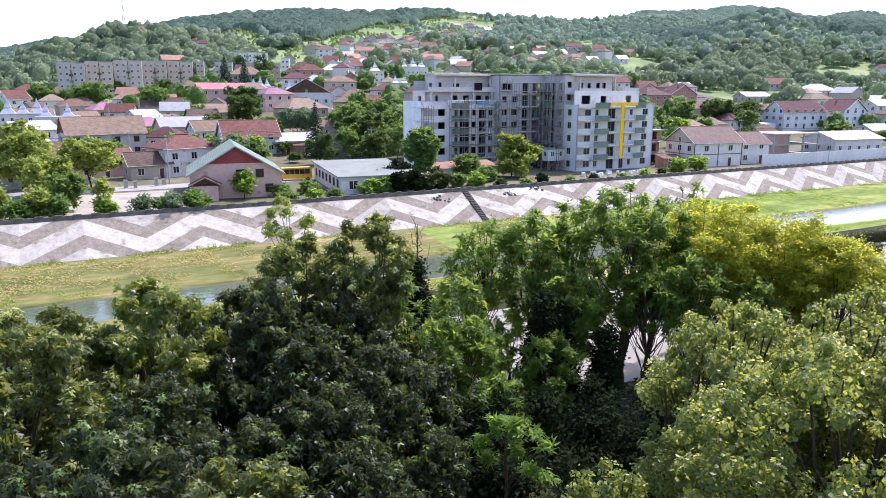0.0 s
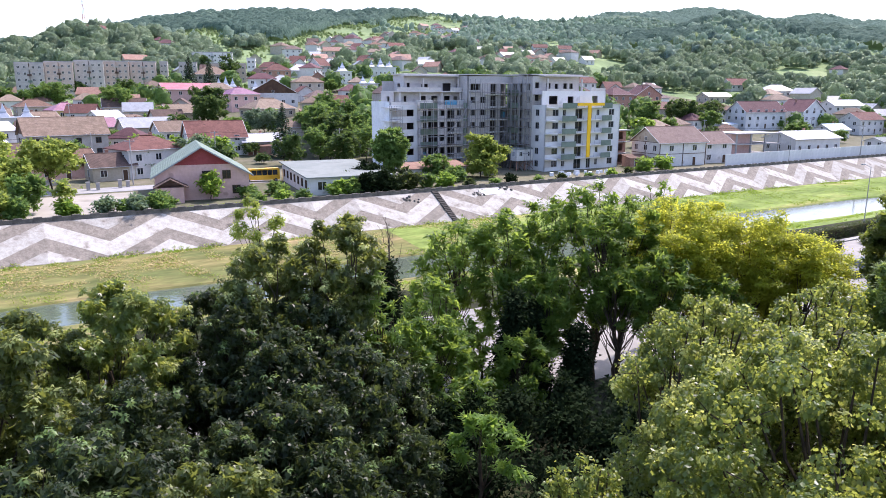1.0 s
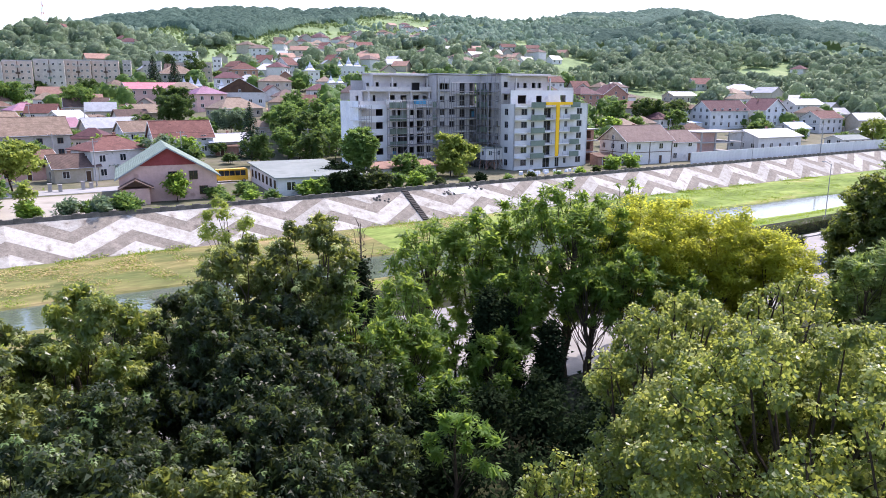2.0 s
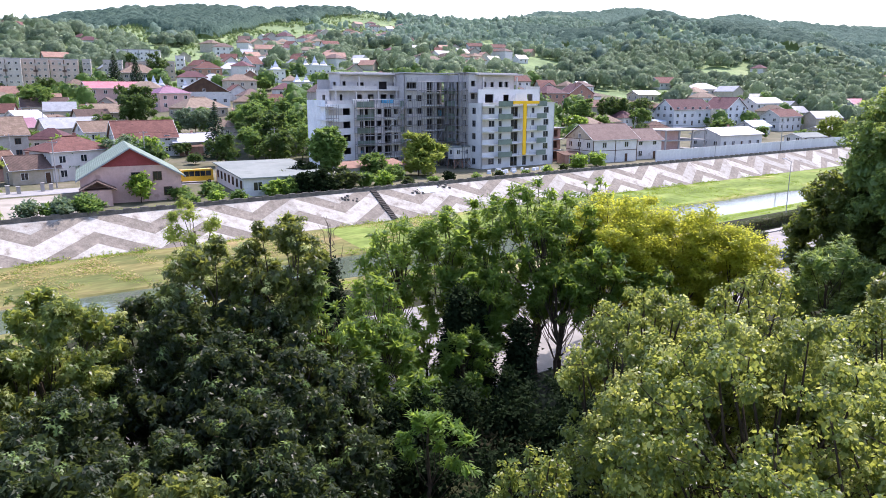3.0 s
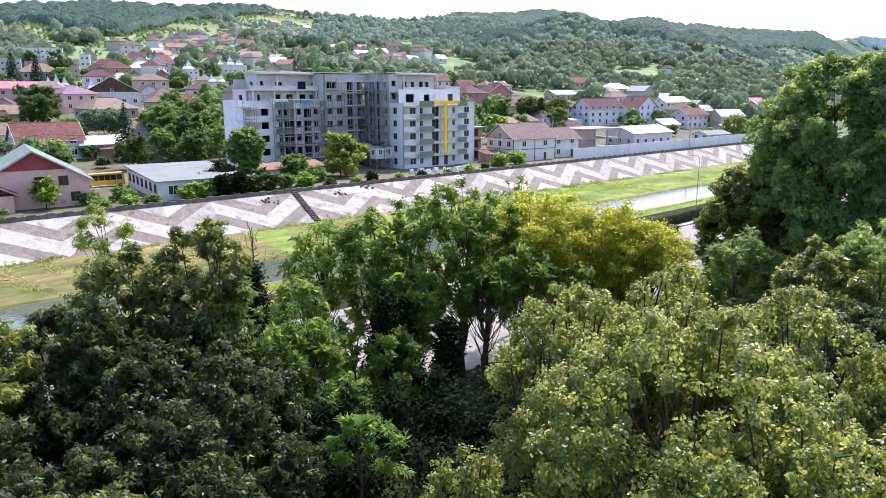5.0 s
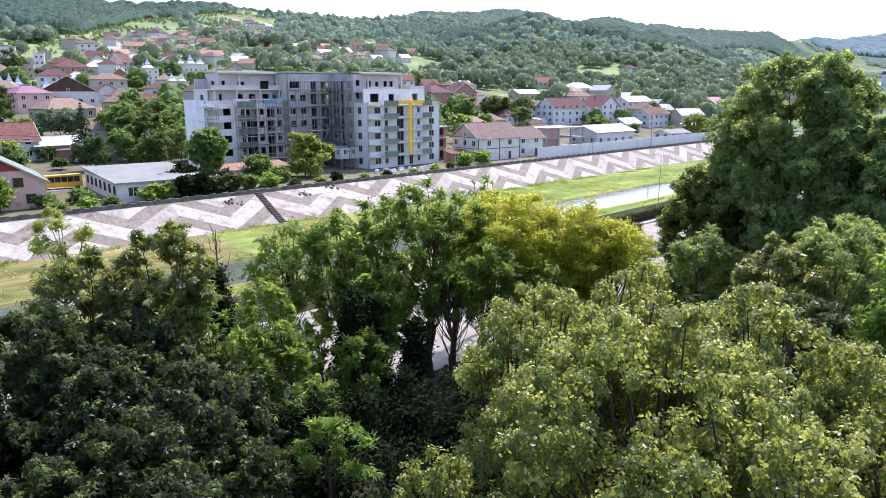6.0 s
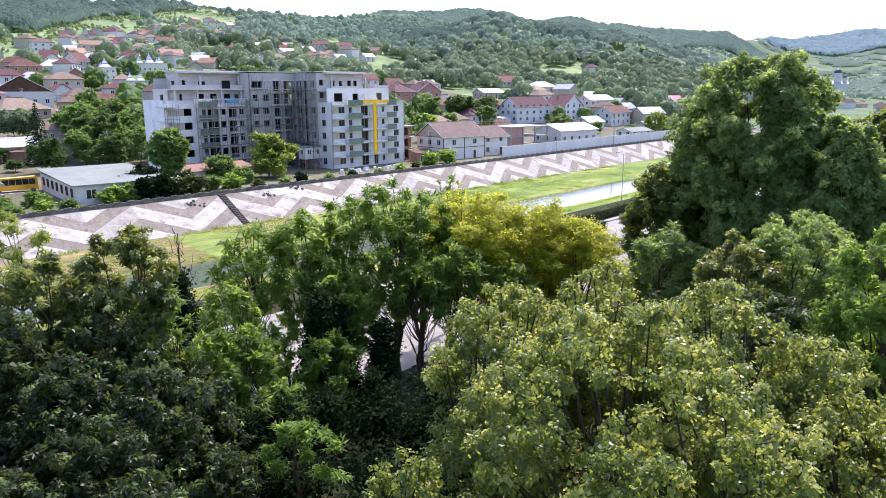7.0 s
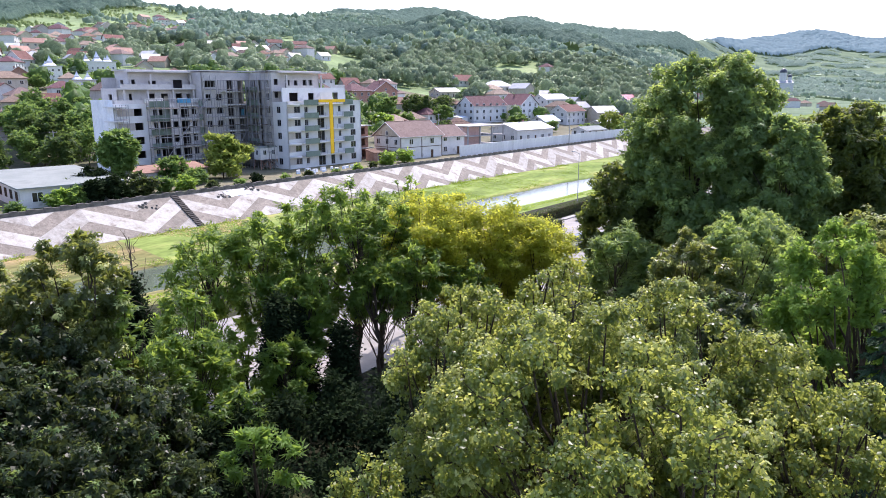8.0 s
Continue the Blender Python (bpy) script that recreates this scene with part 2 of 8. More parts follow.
LEAF = dict(
    pale=leaf_mat("leaf_pale", "29381e", "5e6c3c", "b0b854", through_light=0.42, spec=0.26, rough=0.36),
    # the _tip leaves: highlights of lit upper shoots put into a paler colour
    pale_tip=leaf_mat("leaf_pale_lit_tip", "909e5a", "b6be80", "e8ec92", through_light=0.5, spec=0.32),
    broad=leaf_mat("leaf_broad", "2d4220", "65793f", "c4cc5c", through_light=0.46, spec=0.35, rough=0.34),
    broad_tip=leaf_mat("leaf_broad_lit_tip", "8a9458", "b0b874", "e6e67c", through_light=0.52, spec=0.3, rough=0.38),
    walnut=leaf_mat("leaf_walnut", "28361c", "586838", "a8b64c", through_light=0.44, spec=0.2),
    dark=leaf_mat("leaf_dark", "1d2817", "3e4c30", "768644", through_light=0.36, spec=0.22, rough=0.38),
    dark_tip=leaf_mat("leaf_dark_lit_tip", "4c6434", "80985e", "b0c868", through_light=0.43, spec=0.25, rough=0.4),
    locust=leaf_mat("leaf_locust", "2d481d", "5d7a3b", "b4cc56", through_light=0.52, spec=0.2),
    sapling=leaf_mat("leaf_sapling", "3e5c28", "769448", "b4d058", through_light=0.55, spec=0.18),
    lime=leaf_mat("leaf_lime", "566a30", "88984c", "c0cc62", through_light=0.47, patch=0.3, spec=0.15),
    yellow=leaf_mat("leaf_yellow", "5f702a", "9daa3e", "e4e252", through_light=0.58, spec=0.2),
    alder=leaf_mat("leaf_alder", "3e5432", "7a9462", "bcd064", through_light=0.5, spec=0.2),
    alder_tip=leaf_mat("leaf_alder_lit_tip", "7e9454", "a8bc78", "dae678", through_light=0.54, spec=0.2),
    # near-black: dark ivy, and shrubs whose deep shade is put into the colour
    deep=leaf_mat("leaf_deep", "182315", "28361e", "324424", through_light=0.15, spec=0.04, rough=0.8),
    spruce=leaf_mat("leaf_spruce", "22341f", "40573a", "48603a", through_light=0.12, spec=0.1),
    willow=leaf_mat("leaf_willow", "54684e", "7e9074", "8fa670", through_light=0.3, spec=0.15),
    town=leaf_mat("leaf_town", "35502b", "6a884a", "9cb85a", through_light=0.42, patch=0.2, spec=0.12),
    shade=leaf_mat("leaf_shade", "263c1f", "4e683a", "80984a", through_light=0.36, patch=0.2, spec=0.12),
    grass=leaf_mat("leaf_grass", "5f7c28", "9aae48", "aac040", through_light=0.35, patch=0.15),
    straw=leaf_mat("leaf_straw", "b0a270", "d0c294", "d8c894", through_light=0.5, patch=0.15, spec=0.05),
    # far foliage: distance haze is put into the colours as paler, bluer tones
    wood=leaf_mat("leaf_wood_hazed", "5b6f5f", "a8b89a", "c6d4ae", through_light=0.55, patch=0.02, rough=0.8, spec=0.05, grain=0.7),
    slope=leaf_mat("leaf_slope_hazed", "6e8680", "aec0ac", "c6d6be", through_light=0.55, patch=0.012, rough=0.8, spec=0.05, grain=0.5),
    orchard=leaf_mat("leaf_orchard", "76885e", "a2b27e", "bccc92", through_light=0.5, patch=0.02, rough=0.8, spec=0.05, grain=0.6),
    ridge=leaf_mat("leaf_ridge_hazed", "4a645c", "7a9280", "94a890", through_light=0.42, patch=0.025, rough=0.8, spec=0.05, grain=0.22),
    back=leaf_mat("leaf_back_hazed", "5e7a70", "849c8c", "a0b49e", through_light=0.42, patch=0.01, rough=0.8, spec=0.05, grain=0.15),
    far=leaf_mat("leaf_far_hazed", "6a868e", "829aa0", "96aca8", through_light=0.4, patch=0.004, rough=0.8, spec=0.05),
)

# ---- the lie of the land ----
A28 = radians(28.0)
UX, UY = math.cos(A28), math.sin(A28)


def site(a, q):
    """Metres along the river and across it, as x and y."""
    return a * UX - q * UY, a * UY + q * UX


def river_aq(x, y):
    return x * UX + y * UY, -x * UY + y * UX


def smooth(e0, e1, v):
    s = min(1.0, max(0.0, (v - e0) / (e1 - e0)))
    return s * s * (3 - 2 * s)


def bump(v, c, w):
    return math.exp(-((v - c) / w) ** 2)


# the skyline: bearing and rise of the ridge, in degrees
RIDGE = ((-60, 2.4), (-32, 2.4), (-27, 3.0), (-23, 3.9), (-19, 4.75), (-14.8, 5.5), (-10, 5.8), (-3.7, 5.85), (1, 5.7), (6, 5.35), (10.8, 5.15), (13, 5.3), (16.8, 5.72), (22, 5.72), (24, 5.55), (26.9, 4.95), (29.2, 5.15), (32.5, 4.5), (36.7, 4.05), (40, 3.75), (44.7, 3.15), (47, 3.4), (49.8, 3.65), (54, 3.0), (60, 2.8))


def ridge_line(az):
    for (a0, u0), (a1, u1) in zip(RIDGE, RIDGE[1:]):
        if az < a1:
            return u0 + (u1 - u0) * smooth(a0, a1, az)
    return RIDGE[-1][1]


# the wooded spur in front of the ridge: bearing and rise, in degrees
SPUR = ((13, 2.0), (16.6, 4.0), (19.2, 4.2), (21.8, 4.85), (23.8, 5.35), (25.7, 4.75), (28, 4.5), (30.5, 4.2), (32.2, 3.85), (34.75, 3.3), (36.9, 2.6), (39, 1.7), (40.6, 0.2), (43, -1.2))


def spur(r, az):
    if not 13 < az < 43:
        return 0.0
    for (a0, u0), (a1, u1) in zip(SPUR, SPUR[1:]):
        if az < a1:
            up = u0 + (u1 - u0) * (az - a0) / (a1 - a0)
            break
    top = 17.7 + 1050 * math.tan(radians(up))
    return top * (smooth(260, 1120, r) if r < 1120 else max(0.4, 1 - 0.0011 * (r - 1120)))


def hills(x, y):
    """Height of the land on the town's side: a rising slope, a wooded ridge, a wide valley beyond."""
    r = math.hypot(x, y)
    az = math.degrees(math.atan2(x, y))
    crest = 1250 + 750 * smooth(8, 26, az) + 1900 * smooth(38, 50, az)
    up = ridge_line(az)
    zr = 17.7 + crest * math.tan(radians(up))
    s = max(0.0, (r - 180) / (crest - 180))
    bend = 1.14 + 0.35 * smooth(8, 26, az) + 1.3 * smooth(36, 48, az)
    z = zr * (s ** bend if s < 1 else max(0.55, 1 - 0.5 * (s - 1)))
    z = max(z, spur(r, az))
    z += 25 * bump(az, -23.5, 6.5) * bump(r, 620, 130)
    if r > 320:
        z += min(1, (r - 320) / 600) * (9 * noise.noise(Vector((x / 240, y / 240, 0.3))) + 3 * noise.noise(Vector((x / 70, y / 70, 1.7))))
    return z


def bank(q):
    """Height across the river channel: near bank, water bed, grass flat, foot of the embankment."""
    if q < 55.5:
        return 0.0
    if q < 77.5:
        return -5.7 * (0.25 * smooth(55.5, 77.5, q) + 0.75 * (q - 55.5) / 22)
    if q < 89:
        return -6.3
    if q < 105:
        return -5.4 + 0.9 * smooth(89, 103, q)
    if q < 112:
        return -4.5 + 4.5 * (q - 105) / 7
    return 0.0


def land(x, y):
    a, q = river_aq(x, y)
    if q < 112:
        # the stream narrows a little upstream
        return bank(q - 1.6 * (1 - smooth(0, 60, a)) * bump(q, 79, 5) + 1.6 * (1 - smooth(0, 60, a)) * bump(q, 89, 4))
    return hills(x, y) * smooth(150, 230, q)


class Geo:
    """Faces gathered into one mesh."""

    def __init__(self):
        self.v, self.f, self.m = [], [], []

    def poly(self, pts, m=0):
        i = len(self.v)
        self.v += [tuple(p) for p in pts]
        self.f.append(tuple(range(i, i + len(pts))))
        self.m.append(m)

    def solid(self, low, high, m=0):
        """A prism between two like rings of points, the first seen counter-clockwise from above."""
        i, n = len(self.v), len(low)
        self.v += [tuple(p) for p in low] + [tuple(p) for p in high]
        self.f.append(tuple(range(i + n - 1, i - 1, -1)))
        self.f.append(tuple(range(i + n, i + 2 * n)))
        self.f += [(i + j, i + (j + 1) % n, i + n + (j + 1) % n, i + n + j) for j in range(n)]
        self.m += [m] * (n + 2)

    def box(self, x0, y0, z0, x1, y1, z1, m=0):
        r = [(x0, y0), (x1, y0), (x1, y1), (x0, y1)]
        self.solid([(x, y, z0) for x, y in r], [(x, y, z1) for x, y in r], m)

    def tube(self, p, q, r0, r1, n=6, m=0):
        p, q = Vector(p), Vector(q)
        w = (q - p).normalized()
        s = w.cross(Vector((0.31, 0.87, 0.21))).normalized()
        t = w.cross(s)
        ring = [(math.cos(2 * math.pi * j / n), math.sin(2 * math.pi * j / n)) for j in range(n)]
        self.solid([p + (s * a + t * b) * r0 for a, b in ring], [q + (s * a + t * b) * r1 for a, b in ring], m)

    def pipe(self, pts, radii, n=5, m=0):
        """One tapering tube through a row of points."""
        i = len(self.v)
        for k, p in enumerate(pts):
            p = Vector(p)
            w = (Vector(pts[min(k + 1, len(pts) - 1)]) - Vector(pts[max(k - 1, 0)])).normalized()
            s = w.cross(Vector((0.31, 0.87, 0.21))).normalized()
            t = w.cross(s)
            self.v += [tuple(p + (s * math.cos(2 * math.pi * j / n) + t * math.sin(2 * math.pi * j / n)) * radii[k]) for j in range(n)]
        for k in range(len(pts) - 1):
            a = i + k * n
            self.f += [(a + j, a + (j + 1) % n, a + n + (j + 1) % n, a + n + j) for j in range(n)]
        e = i + (len(pts) - 1) * n
        self.f += [tuple(range(i + n - 1, i - 1, -1)), tuple(range(e, e + n))]
        self.m += [m] * ((len(pts) - 1) * n + 2)

    def cells(self, xs, zs, keep, y0, y1, m=0):
        """A connected panel in the xz plane out of the grid cells that keep(x, z) allows."""
        at = {}

        def vert(i, j, back):
            if (i, j, back) not in at:
                at[(i, j, back)] = len(self.v)
                self.v.append((xs[i], y1 if back else y0, zs[j]))
            return at[(i, j, back)]

        on = {(i, j) for i in range(len(xs) - 1) for j in range(len(zs) - 1) if keep((xs[i] + xs[i + 1]) / 2, (zs[j] + zs[j + 1]) / 2)}
        n = len(self.f)
        for i, j in on:
            self.f.append((vert(i, j, 0), vert(i + 1, j, 0), vert(i + 1, j + 1, 0), vert(i, j + 1, 0)))
            self.f.append((vert(i, j, 1), vert(i, j + 1, 1), vert(i + 1, j + 1, 1), vert(i + 1, j, 1)))
            for di, dj, p, q in ((0, -1, (i, j), (i + 1, j)), (1, 0, (i + 1, j), (i + 1, j + 1)), (0, 1, (i + 1, j + 1), (i, j + 1)), (-1, 0, (i, j + 1), (i, j))):
                if (i + di, j + dj) not in on:
                    self.f.append((vert(*q, 0), vert(*p, 0), vert(*p, 1), vert(*q, 1)))
        self.m += [m] * (len(self.f) - n)

    def mesh(self, name, *mats):
        me = bpy.data.meshes.new(name)
        me.from_pydata(self.v, [], self.f)
        for x in mats:
            me.materials.append(x)
        if len(mats) > 1:
            me.polygons.foreach_set("material_index", self.m)
        me.update()
        return me


def part(name, geo, material, parent, label="", m=None):
    """One mesh under a thing; geo is a Geo or a ready mesh."""
    me = geo.mesh(name, material) if isinstance(geo, Geo) else geo
    ob = new(name, me)
    ob.parent = parent
    if m is not None:
        ob.matrix_basis = m
    return tagged(ob, label)


def thing(name, m, label, category, group="", kind=""):
    ob = new(name)
    ob.matrix_basis = m
    return tagged(ob, label, category, group, kind)


def structure(name, geo, label, *mats):
    return tagged(new(name, geo.mesh(name, *mats)), label, name.split("_")[0], kind="structure")


# ---- ground: one sheet to the horizon, with the river channel cut in it ----
def knots(*spans):
    out = []
    for lo, hi, n in spans:
        out += [lo + (hi - lo) * i / n for i in range(n)]
    return out + [spans[-1][1]]


qs = knots((-4600, -600, 5), (-600, -60, 6), (-60, 56, 10), (56, 76, 8), (76, 80, 4), (80, 87, 3), (87, 91, 4), (91, 105, 6), (105, 112, 2), (112, 230, 20), (230, 700, 40), (700, 1600, 45), (1600, 4700, 45))
as_ = knots((-4600, -900, 12), (-900, -250, 24), (-250, 350, 60), (350, 1200, 40), (1200, 4700, 40))
gv, gf, gm = [], [], []
for q in qs:
    for a in as_:
        wob = 0.7 * math.sin(a / 17) + 0.5 * math.sin(a / 6.1 + 1) if 75 < q < 92 else 0
        x, y = site(a, q + wob)
        gv.append((x, y, land(*site(a, q))))
nA = len(as_)
for i in range(len(qs) - 1):
    for j in range(nA - 1):
        gf.append((i * nA + j, i * nA + j + 1, (i + 1) * nA + j + 1, (i + 1) * nA + j))
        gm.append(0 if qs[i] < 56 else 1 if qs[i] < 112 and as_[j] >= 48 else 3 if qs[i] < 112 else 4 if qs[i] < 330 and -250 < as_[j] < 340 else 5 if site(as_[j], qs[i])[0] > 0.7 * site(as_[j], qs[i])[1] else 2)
g = Geo()
g.v, g.f, g.m = gv, gf, gm
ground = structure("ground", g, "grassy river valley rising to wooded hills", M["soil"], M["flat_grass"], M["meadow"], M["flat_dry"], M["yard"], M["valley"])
for p in ground.data.polygons:
    p.use_smooth = p.material_index in (2, 4, 5)

water_mat = bpy.data.materials.new("river_water")
water_mat.use_nodes = True
wt, wl = water_mat.node_tree.nodes, water_mat.node_tree.links
wb = wt["Principled BSDF"]
wb.inputs["Base Color"].default_value, wb.inputs["Roughness"].default_value = lin("5a6455"), 0.05
wx, wr, wbp = wt.new("ShaderNodeTexNoise"), wt.new("ShaderNodeTexCoord"), wt.new("ShaderNodeBump")
wx.inputs["Scale"].default_value, wx.inputs["Detail"].default_value = 1.1, 4
wl.new(wr.outputs["Object"], wx.inputs["Vector"])
wbp.inputs["Strength"].default_value, wbp.inputs["Distance"].default_value = 0.3, 0.06
wl.new(wx.outputs["Fac"], wbp.inputs["Height"])
wl.new(wbp.outputs["Normal"], wb.inputs["Normal"])


def strip(g, a0, a1, q0, q1, z, step=20, thick=0.0, m=0):
    """A level band along the river."""
    n = max(1, int((a1 - a0) / step))
    for i in range(n):
        p, q = a0 + (a1 - a0) * i / n, a0 + (a1 - a0) * (i + 1) / n
        ring = [site(p, q0), site(q, q0), site(q, q1), site(p, q1)]
        if thick:
            g.solid([(*s, z - thick) for s in ring], [(*s, z) for s in ring], m)
        else:
            g.poly([(*s, z) for s in ring], m)


g = Geo()
strip(g, -900, 1500, 74, 92, -5.62, 3000)
structure("water_river", g, "shallow green river reflecting the bright sky", water_mat)
g = Geo()
strip(g, -260, 320, 31, 47.5, 0.06, 600, 0.4)
structure("road_promenade", g, "pale concrete riverside promenade road", M["paving"])
g = Geo()
strip(g, -120, 60, 17, 22, 0.05, 300, 0.3)
structure("pavement_lane", g, "pale paved lane under the trees", M["paving"])
g = Geo()
strip(g, 40, 300, 51.5, 54, 0.03, 300, 0.3)
structure("pavement_bank_path", g, "trodden dirt path on the near bank", M["dirt"])
g = Geo()
strip(g, 60, 118, 47.8, 48.6, 0.1, 300, 0.3)
structure("pavement_kerb", g, "pale concrete kerb strip beside the hedges", M["concrete"])
g = Geo()
for a0, a1, q0, q1 in ((-28, 16, 115, 139),):
    strip(g, a0, a1, q0, q1, 0.05, 300, 0.3)
structure("pavement_court", g, "pale concrete sports court beside the embankment", M["court"])
g = Geo()
strip(g, -140, 42, 141, 148, 0.07, 300, 0.4)
structure("road_street", g, "grey asphalt town street behind the court", M["street"])
g = Geo()
strip(g, 62, 150, 113.5, 122, 0.05, 300, 0.3)
structure("pavement_building_site", g, "weedy trodden ground of a building site", M["site_ground"])

# ---- embankment: sloping revetment with a painted zigzag ----
SLOPE = math.hypot(7, 4.5)


def on_slope(a, s, lift):
    """s from 0 at the top edge to 1 at the foot; lift above the slope's face."""
    q, z = 112 - 7 * s, -4.5 * s
    x, y = site(a, q - lift * 4.5 / SLOPE)
    return x, y, z + lift * 7 / SLOPE


embankment = thing("embankment_revetment", Matrix(), "sloping grey concrete revetment painted with white zigzag bands", "embankment", kind="structure")
g = Geo()
ends = ((-140, 1.02), (340, 1.02), (340, 0), (-140, 0))
g.solid([on_slope(a, s, -0.2) for a, s in ends], [on_slope(a, s, 0.06) for a, s in ends])
part("slope_slab", g, M["slope_grey"], embankment)


def clip_band(a0, a1, d0, d1, lo, hi):
    """Corners of the band between d+lo and d+hi over one leg of the zigzag, kept to the slope."""
    ring = [(a0, d0 + lo), (a1, d1 + lo), (a1, d1 + hi), (a0, d0 + hi)]
    for side in (0, 1):
        out = []
        for (pa, ps), (qa, q_) in zip(ring, ring[1:] + ring[:1]):
            pin = ps >= 0.01 if side == 0 else ps <= 1.0
            qin = q_ >= 0.01 if side == 0 else q_ <= 1.0
            lim = 0.01 if side == 0 else 1.0
            if pin:
                out.append((pa, ps))
            if pin != qin:
                t = (lim - ps) / (q_ - ps)
                out.append((pa + (qa - pa) * t, lim))
        ring = out
        if len(ring) < 3:
            return []
    return ring


for k in range(-8, 20):
    for leg in (0, 1):
        a0 = 1.0 + 15.7 * k + 7.85 * leg
        d0, d1 = (0.02, 0.62) if leg == 0 else (0.62, 0.02)
        for lo, hi in ((-0.9, -0.3), (0.0, 0.38), (0.68, 1.4)):
            ring = clip_band(a0, a0 + 7.85, d0, d1, lo, hi)
            if ring:
                g = Geo()
                ring = ring[::-1]
                g.solid([on_slope(a, s, 0.05) for a, s in ring], [on_slope(a, s, 0.075) for a, s in ring])
                part("painted_band", g, M["slope_white"], embankment)

# parapet wall along the top of the embankment
parapet = thing("wall_parapet", Matrix(), "low grey concrete parapet with raised blocks", "wall", kind="structure")
g = Geo()
strip(g, -140, 330, 112.05, 112.45, 0.62, 600, 1.2)
part("wall_course", g, M["wall_stone"], parapet)
g = Geo()
g.solid([(-0.75, -0.26, 0.0), (0.75, -0.26, 0.0), (0.75, 0.26, 0.0), (-0.75, 0.26, 0.0)], [(-0.55, -0.24, 0.76), (0.55, -0.24, 0.76), (0.55, 0.24, 0.76), (-0.55, 0.24, 0.76)])
block = g.mesh("block", M["wall_stone"])
for i in range(150):
    part("block", block, None, parapet, m=pose(*site(-110 + 2.4 * i, 112.25), 0, 0, 0, 28 + (i * 37 % 5 - 2) * 0.3))

# narrow steps down the revetment
stair = thing("staircase", Matrix(), "narrow dark stone steps down the painted revetment", "stairs")
for i in range(18):
    g = Geo()
    s0 = i / 18
    ring = [(63.4 + 0.5 * s0, s0), (64.6 + 0.5 * s0, s0), (64.6 + 0.5 * s0, s0 + 0.034), (63.4 + 0.5 * s0, s0 + 0.034)][::-1]
    g.solid([on_slope(a, s, 0.0) for a, s in ring], [on_slope(a, s, 0.28) for a, s in ring])
    part("step", g, M["stair_dark"], stair)

# a torn sheet and broken stone lying on the upper slope
tarpaulin = thing("tarpaulin", Matrix(), "crumpled pale blue-white tarpaulin lying on the embankment", "tarpaulin")
rng = random.Random(31)
g = Geo()
wave = [[0.06 + 0.16 * rng.random() for _ in range(7)] for _ in range(11)]
cell = [[on_slope(73.4 + 0.52 * i + 0.12 * rng.random() + 0.3 * j * 0.1, 0.05 + 0.034 * j + 0.012 * rng.random(), wave[i][j]) for j in range(7)] for i in range(11)]
for i in range(10):
    for j in range(6):
        if rng.random() > 0.12 or 1 < i < 8:
            g.poly([cell[i][j], cell[i][j + 1], cell[i + 1][j + 1]])
            g.poly([cell[i][j], cell[i + 1][j + 1], cell[i + 1][j]])
part("sheet", g, M["sheet"], tarpaulin)
for heap, (ha, hs) in enumerate(((72.6, 0.2), (79.6, 0.1), (58.4, 0.18))):
    rubble = thing("rubble_heap", Matrix(), "small heap of dark broken stones on the embankment", "rubble")
    for k in range(9):
        g = Geo()
        a, sl, r = ha + rng.gauss(0, 0.9), min(0.9, max(0.03, hs + rng.gauss(0, 0.05))), 0.18 + 0.22 * rng.random()
        low = [(r * math.cos(c * 1.05) * (0.8 + 0.4 * rng.random()), r * math.sin(c * 1.05) * (0.8 + 0.4 * rng.random())) for c in range(6)]
        bx, by, bz = on_slope(a, sl, 0)
        g.solid([(bx + u, by + v, bz - 0.25) for u, v in low], [(bx + 0.6 * u, by + 0.6 * v, bz + r * 0.8) for u, v in low])
        part("stone", g, M["wall_stone"], rubble)

# long pale panel wall beyond the building site
fence = thing("wall_panel_fence", Matrix(), "long pale concrete panel wall above the embankment", "wall", kind="structure")
for i in range(44):
    g = Geo()
    a = 152 + 2.6 * i
    g.box(-1.295, -0.09, -0.3, 1.295, 0.09, 2.9)
    if i == 0:
        panel = g.mesh("panel", M["fence_white"])
    part("panel", panel, None, fence, m=pose(*site(a, 116.5), 0, 0, 0, 28))

